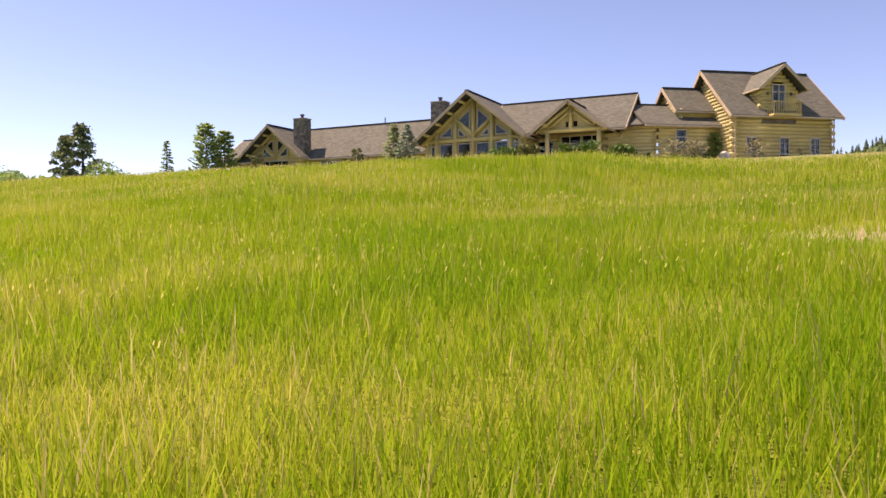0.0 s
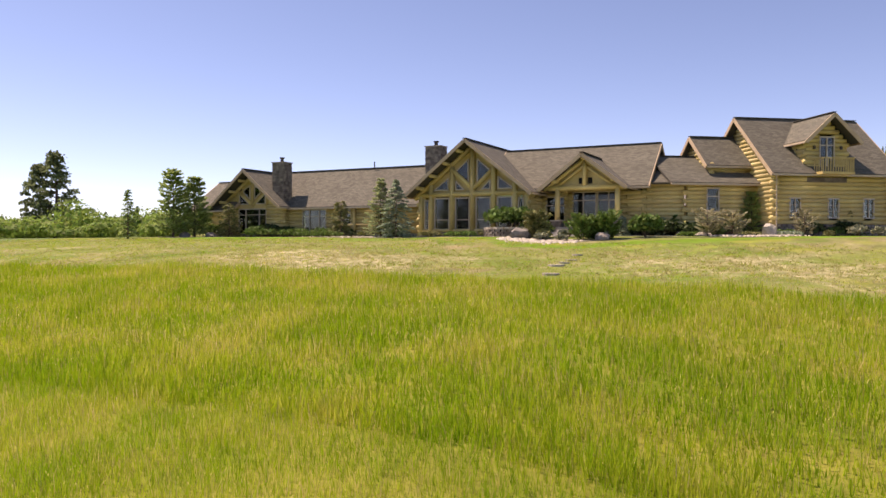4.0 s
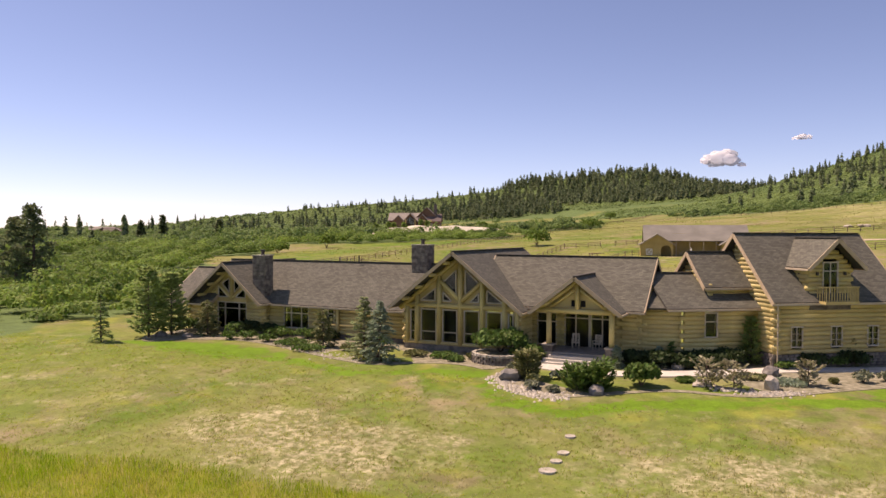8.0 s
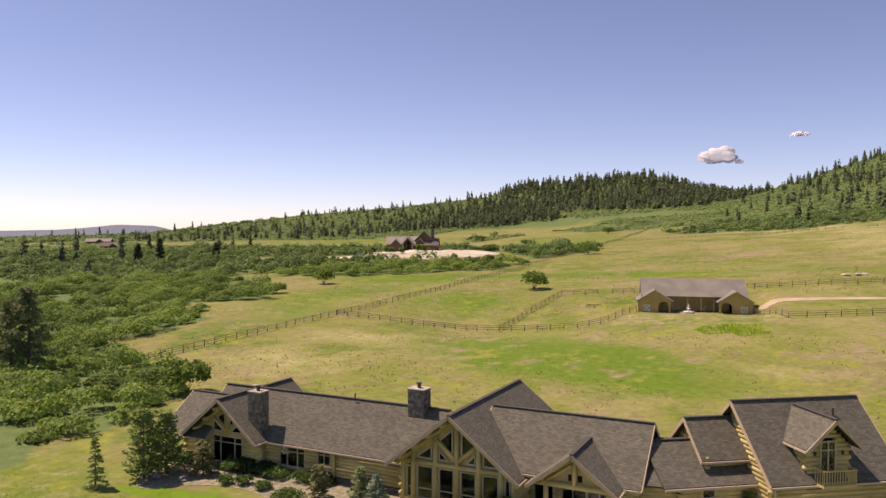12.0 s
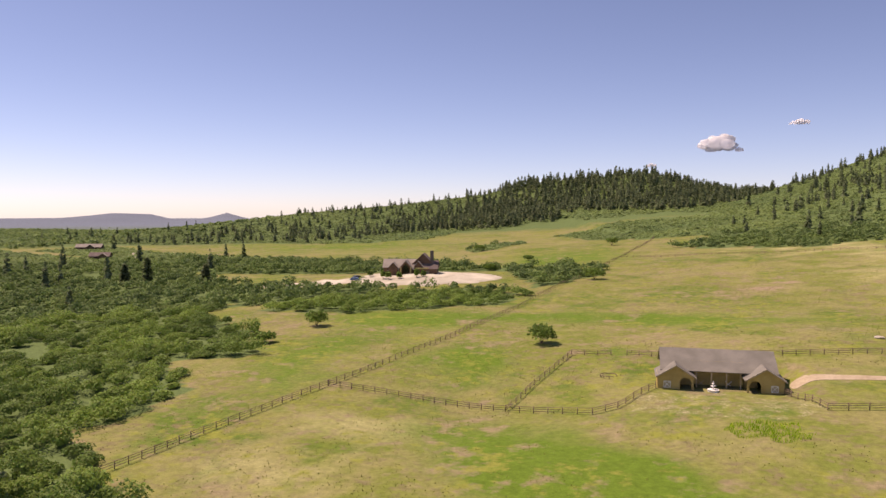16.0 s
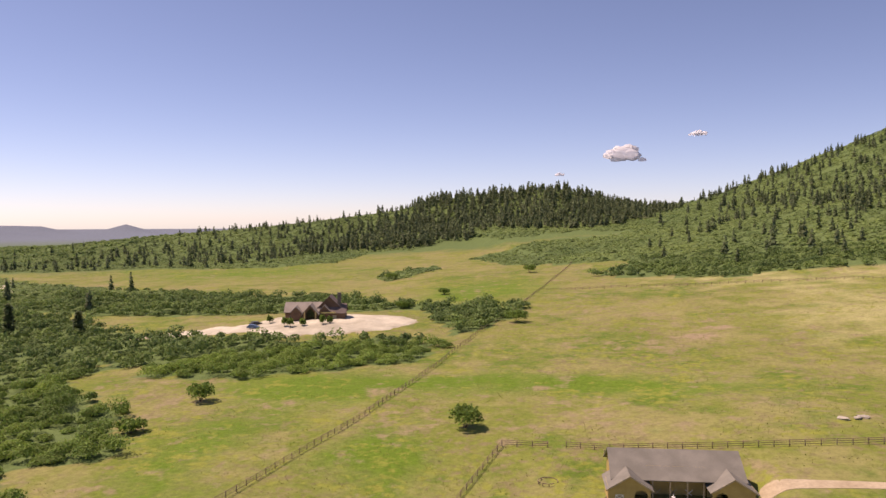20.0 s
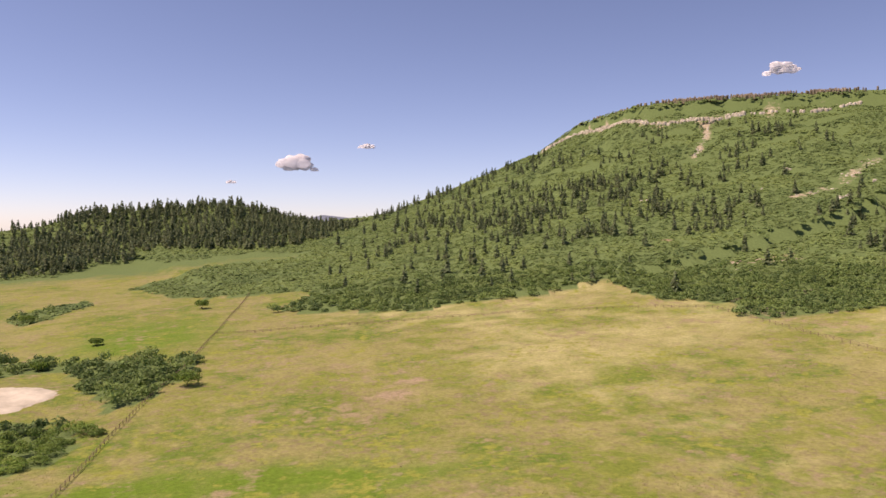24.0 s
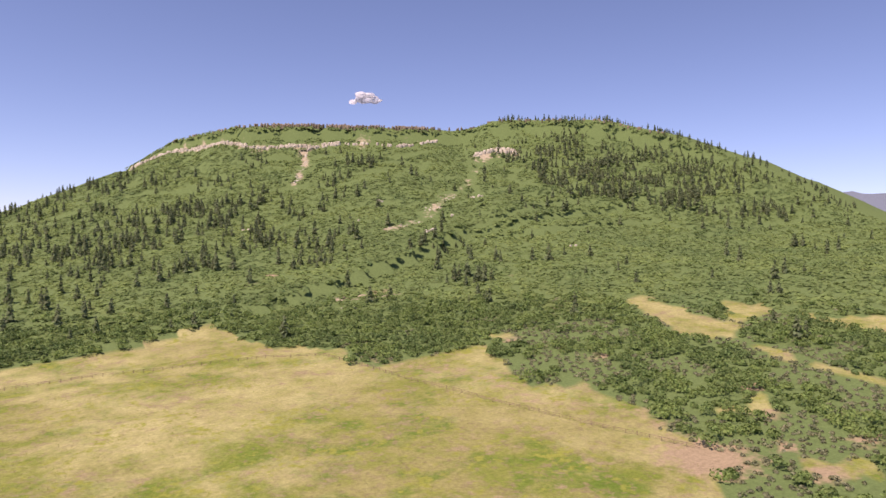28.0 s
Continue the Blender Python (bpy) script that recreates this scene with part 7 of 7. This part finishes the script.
def cloud(x, y, z, wide, high, seed):
    r = random.Random(seed)
    bm = bmesh.new()
    for k in range(26):
        u = r.triangular(-1, 1, -0.1)
        c = Vector((u * wide / 2, r.uniform(-0.2, 0.2) * wide, (1 - u * u) * high * r.uniform(0.0, 0.75)))
        rad = high * r.uniform(0.2, 0.38) * (1.15 - 0.6 * abs(u))
        bmesh.ops.create_icosphere(bm, subdivisions=2, radius=rad, matrix=Matrix.Translation(c) @ Matrix.Diagonal((1.5, 1.5, 0.85, 1)))
    for v in bm.verts:
        v.co += v.normal * high * 0.06 * (noise.noise(v.co / (high * 0.2)) + 0.5 * noise.noise(v.co / (high * 0.08)))
        v.co.z = max(v.co.z, -0.05 * high)
    me = bpy.data.meshes.new("cloud")
    bm.to_mesh(me)
    bm.free()
    me.materials.append(CLOUD)
    me.polygons.foreach_set("use_smooth", [True] * len(me.polygons))
    ob = new("cloud", me)
    ob.matrix_basis = pose(x, y, z, 0, 0, math.degrees(math.atan2(y, x)) - 90)
    tagged(ob, "small white fair-weather cloud in the blue sky", "cloud", "clouds", "structure")


cloud(-434, 4144, 364, 220, 95, 1)
cloud(-57, 4168, 486, 110, 26, 2)
cloud(2056, 3705, 840, 200, 60, 3)
cloud(-770, 4092, 286, 60, 18, 4)

# ---- standing grass of the meadow ----


def grass_blades(rng, n, area, tall, wide, bend, simple=False):
    """Bent blades: base pair, middle pair and tip, or one tapering piece where they stand far off."""
    x, y = area(rng, n)
    n = len(x)
    z = height(x, y) - 0.02
    patchy = 0.75 + 0.35 * wave(x, y, 3.1, 1.0) + 0.2 * wave(x, y, 0.9, 4.0)
    h = tall * rng.uniform(0.55, 1.2, n) * np.clip(patchy, 0.35, 1.4)
    a = rng.uniform(0, 2 * np.pi, n)
    w = wide * rng.uniform(0.6, 1.3, n)
    lean = rng.uniform(0.05, bend, n) * h
    b = rng.uniform(0, 2 * np.pi, n)
    dx, dy = np.cos(b) * lean, np.sin(b) * lean
    wx, wy = np.cos(a) * w, np.sin(a) * w
    if simple:
        p = np.stack([np.stack([x - wx, y - wy, z], 1), np.stack([x + wx, y + wy, z], 1),
                      np.stack([x + dx + 0.3 * wx, y + dy + 0.3 * wy, z + h], 1), np.stack([x + dx - 0.3 * wx, y + dy - 0.3 * wy, z + h], 1)], 1).reshape(-1, 3)
        return p, np.arange(4 * n)
    p = np.stack([np.stack([x - wx, y - wy, z], 1), np.stack([x + wx, y + wy, z], 1),
                  np.stack([x + 0.35 * dx + 0.8 * wx, y + 0.35 * dy + 0.8 * wy, z + 0.6 * h], 1), np.stack([x + 0.35 * dx - 0.8 * wx, y + 0.35 * dy - 0.8 * wy, z + 0.6 * h], 1),
                  np.stack([x + dx + 0.1 * wx, y + dy + 0.1 * wy, z + h], 1), np.stack([x + dx - 0.1 * wx, y + dy - 0.1 * wy, z + h], 1)], 1).reshape(-1, 3)
    i = 6 * np.arange(n)[:, None]
    return p, (i + np.array([[0, 1, 2, 3, 3, 2, 4, 5]])).ravel()


def grass_material(name, low, mid, high):
    """Blade colour differs from blade to blade and from patch to patch."""
    m = bpy.data.materials.new(name)
    m.use_nodes = True
    n, l = m.node_tree.nodes, m.node_tree.links
    b = n["Principled BSDF"]
    b.inputs["Roughness"].default_value = 0.8
    b.inputs["Specular IOR Level"].default_value = 0.15
    geo, patch = n.new("ShaderNodeNewGeometry"), n.new("ShaderNodeTexNoise")
    patch.inputs["Scale"].default_value, patch.inputs["Detail"].default_value = 0.3, 5.0
    l.new(geo.outputs["Position"], patch.inputs["Vector"])
    mix = n.new("ShaderNodeMath")
    mix.operation = "MULTIPLY_ADD"
    mix.inputs[1].default_value = 0.42
    wide = n.new("ShaderNodeMapRange")
    wide.inputs["From Min"].default_value, wide.inputs["From Max"].default_value = 0.33, 0.67
    wide.inputs["To Min"].default_value, wide.inputs["To Max"].default_value = 0.20, 0.66
    l.new(patch.outputs["Fac"], wide.inputs["Value"])
    l.new(geo.outputs["Random Per Island"], mix.inputs[0])
    l.new(wide.outputs[0], mix.inputs[2])
    ramp = n.new("ShaderNodeValToRGB")
    ramp.color_ramp.elements[0].position, ramp.color_ramp.elements[1].position = 0.4, 1.0
    ramp.color_ramp.elements[0].color, ramp.color_ramp.elements[1].color = (*low, 1), (*high, 1)
    e = ramp.color_ramp.elements.new(0.72)
    e.color = (*mid, 1)
    l.new(mix.outputs[0], ramp.inputs[0])
    l.new(ramp.outputs[0], b.inputs["Base Color"])
    tr, ms = n.new("ShaderNodeBsdfTranslucent"), n.new("ShaderNodeMixShader")
    l.new(ramp.outputs[0], tr.inputs["Color"])
    ms.inputs[0].default_value = 0.5
    l.new(b.outputs[0], ms.inputs[1])
    l.new(tr.outputs[0], ms.inputs[2])
    l.new(ms.outputs[0], n["Material Output"].inputs["Surface"])
    return m


BLADE = grass_material("green_blade", (0.215, 0.375, 0.010), (0.36, 0.455, 0.020), (0.57, 0.53, 0.10))
WEED = grass_material("green_weed", (0.26, 0.44, 0.02), (0.33, 0.52, 0.03), (0.45, 0.58, 0.06))
TUFT = grass_material("meadow_tuft", (0.17, 0.21, 0.04), (0.26, 0.26, 0.065), (0.38, 0.34, 0.15))
STUBBLE = grass_material("straw_stubble", (0.34, 0.34, 0.10), (0.50, 0.46, 0.20), (0.64, 0.57, 0.34))
STRAW = grass_material("straw_blade", (0.42, 0.40, 0.08), (0.58, 0.49, 0.17), (0.70, 0.56, 0.28))


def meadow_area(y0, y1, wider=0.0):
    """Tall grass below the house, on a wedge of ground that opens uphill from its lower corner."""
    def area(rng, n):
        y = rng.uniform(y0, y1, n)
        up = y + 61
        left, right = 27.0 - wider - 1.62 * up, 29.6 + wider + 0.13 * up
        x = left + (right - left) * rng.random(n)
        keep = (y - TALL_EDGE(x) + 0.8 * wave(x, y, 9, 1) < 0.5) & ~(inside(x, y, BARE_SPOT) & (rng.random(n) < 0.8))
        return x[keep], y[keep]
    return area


rng = np.random.default_rng(21)
BARE_SPOT = [(27.5, -53), (29.5, -54), (31, -51), (29, -49.5)]
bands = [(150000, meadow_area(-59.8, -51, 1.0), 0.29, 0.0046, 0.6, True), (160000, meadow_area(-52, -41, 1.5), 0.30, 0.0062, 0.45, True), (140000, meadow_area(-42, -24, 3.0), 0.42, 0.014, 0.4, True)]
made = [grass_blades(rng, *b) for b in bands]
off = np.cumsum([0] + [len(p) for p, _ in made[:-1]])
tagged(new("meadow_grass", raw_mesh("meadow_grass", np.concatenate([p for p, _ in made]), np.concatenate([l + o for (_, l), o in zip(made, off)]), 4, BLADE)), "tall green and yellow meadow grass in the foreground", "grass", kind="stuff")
bands = [(7000, meadow_area(-59.8, -50, 1.0), 0.40, 0.004, 0.35), (14000, meadow_area(-51, -38, 1.5), 0.42, 0.007, 0.35, True), (13000, meadow_area(-39, -25, 3.0), 0.52, 0.012, 0.35, True)]
made = [grass_blades(rng, *b) for b in bands]
off = np.cumsum([0] + [len(p) for p, _ in made[:-1]])
tagged(new("seed_heads", raw_mesh("seed_heads", np.concatenate([p for p, _ in made]), np.concatenate([l + o for (_, l), o in zip(made, off)]), 4, STRAW)), "straw-coloured seed stalks above the meadow grass", "grass", kind="stuff")


def ripe_heads(rng, n, area, tall, wide):
    """Nodding ripe ears at the tops of grass stalks."""
    x, y = area(rng, n)
    keep = wave(x, y, 2.3, 3.0) + 0.6 * wave(x, y, 7.0, 1.0) > 0.0
    x, y = x[keep], y[keep]
    n = len(x)
    z = height(x, y) + tall * rng.uniform(0.75, 1.2, n)
    a, lean = rng.uniform(0, 2 * np.pi, n), rng.uniform(0.2, 0.9, n)
    ear = np.stack([np.cos(a) * lean, np.sin(a) * lean, np.ones(n) * 0.9], 1) * (wide * 5 * rng.uniform(0.6, 1.3, n))[:, None]
    side = np.stack([-np.sin(a), np.cos(a), np.zeros(n)], 1) * (wide * rng.uniform(0.7, 1.4, n))[:, None]
    return quad_cloud("ripe_heads", np.stack([x, y, z], 1), ear, side, EAR)


EAR = grass_material("ripe_ear", (0.52, 0.50, 0.11), (0.62, 0.54, 0.17), (0.70, 0.58, 0.24))
for n, area, tall, wide in ((4500, meadow_area(-59.6, -50, 1.0), 0.30, 0.0030), (9000, meadow_area(-51, -38, 1.5), 0.34, 0.0044), (8000, meadow_area(-39, -25, 3.0), 0.40, 0.007)):
    tagged(new("ripe_heads", ripe_heads(rng, n, area, tall, wide)), "golden ripe grass heads nodding over the meadow", "grass", kind="stuff")


def tuft_area(x0, x1, y0, y1, test=None):
    def area(rng, n):
        x, y = rng.uniform(x0, x1, n), rng.uniform(y0, y1, n)
        keep = test(x, y) if test else np.ones(n, bool)
        return x[keep], y[keep]
    return area


not_house = lambda x, y: (y > TALL_EDGE(x)) & (y < -6.5) & ~((x > 5) & (x < 30) & (y > -9))


def clumped(area, per):
    """Blades gathered into small tufts instead of spread evenly."""
    def out(rng, n):
        x, y = area(rng, n // per)
        return np.repeat(x, per) + rng.normal(0, 0.075, len(x) * per), np.repeat(y, per) + rng.normal(0, 0.075, len(y) * per)
    return out


def straw_spot(x, y):
    thick = np.maximum(0.75 * bump(x, y, 1, -19.5, 12, 7), 0.7 * bump(x, y, 22, -16.5, 10, 7.5)) + 0.25 * wave(x, y, 5, 3) + 0.12
    return not_house(x, y) & (rng.random(x.shape) < thick)


p, l = grass_blades(rng, 240000, clumped(tuft_area(-45, 45, -28, -6, straw_spot), 9), 0.13, 0.016, 1.1, True)
tagged(new("mown_stubble", raw_mesh("mown_stubble", p, l, 4, STUBBLE)), "rough tufts of mown straw in front of the house", "grass", kind="stuff")
p, l = grass_blades(rng, 80000, clumped(tuft_area(-45, 45, -28, -5.5, lambda x, y: not_house(x, y) & (wave(x, y, 3, 5) + wave(x, y, 8, 2) > -0.7)), 7), 0.12, 0.013, 1.0, True)
tagged(new("mown_grass", raw_mesh("mown_grass", p, l, 4, BLADE)), "short green mown grass in front of the house", "grass", kind="stuff")
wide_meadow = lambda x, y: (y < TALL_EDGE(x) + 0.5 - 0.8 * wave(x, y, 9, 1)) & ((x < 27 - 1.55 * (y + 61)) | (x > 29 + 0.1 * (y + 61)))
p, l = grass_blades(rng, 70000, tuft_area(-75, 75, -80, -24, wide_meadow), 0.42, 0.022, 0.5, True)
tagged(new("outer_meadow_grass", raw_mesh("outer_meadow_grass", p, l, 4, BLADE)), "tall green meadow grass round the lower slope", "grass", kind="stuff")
weed_spot = lambda x, y: (((x - 12) / 6.5) ** 2 + ((y - 86) / 5.5) ** 2 < 0.8 + 0.5 * wave(x, y, 4, 2)) & (wave(x, y, 1.6, 3) > -0.35)
p, l = grass_blades(rng, 4000, tuft_area(4, 20, 79, 93, weed_spot), 0.7, 0.05, 0.7)
tagged(new("tall_weeds", raw_mesh("tall_weeds", p, l, 4, WEED)), "patch of tall bright green weeds below the barn", "weeds", kind="stuff")
open_field = lambda x, y: ~grown(x, y) & ~((x > -14) & (x < 40) & (y > 88) & (y < 124)) & ~inside(x, y, SAND_YARD) & (y > 26 + 0.1 * x) & (wave(x, y, 9, 2) + 0.7 * wave(x, y, 33, 3) > -0.1)
p, l = grass_blades(rng, 60000, tuft_area(-110, 170, 26, 330, open_field), 0.2, 0.13, 0.8, True)
tagged(new("meadow_tufts", raw_mesh("meadow_tufts", p, l, 4, TUFT)), "tufts of green and dry grass speckling the meadow", "grass", kind="stuff")
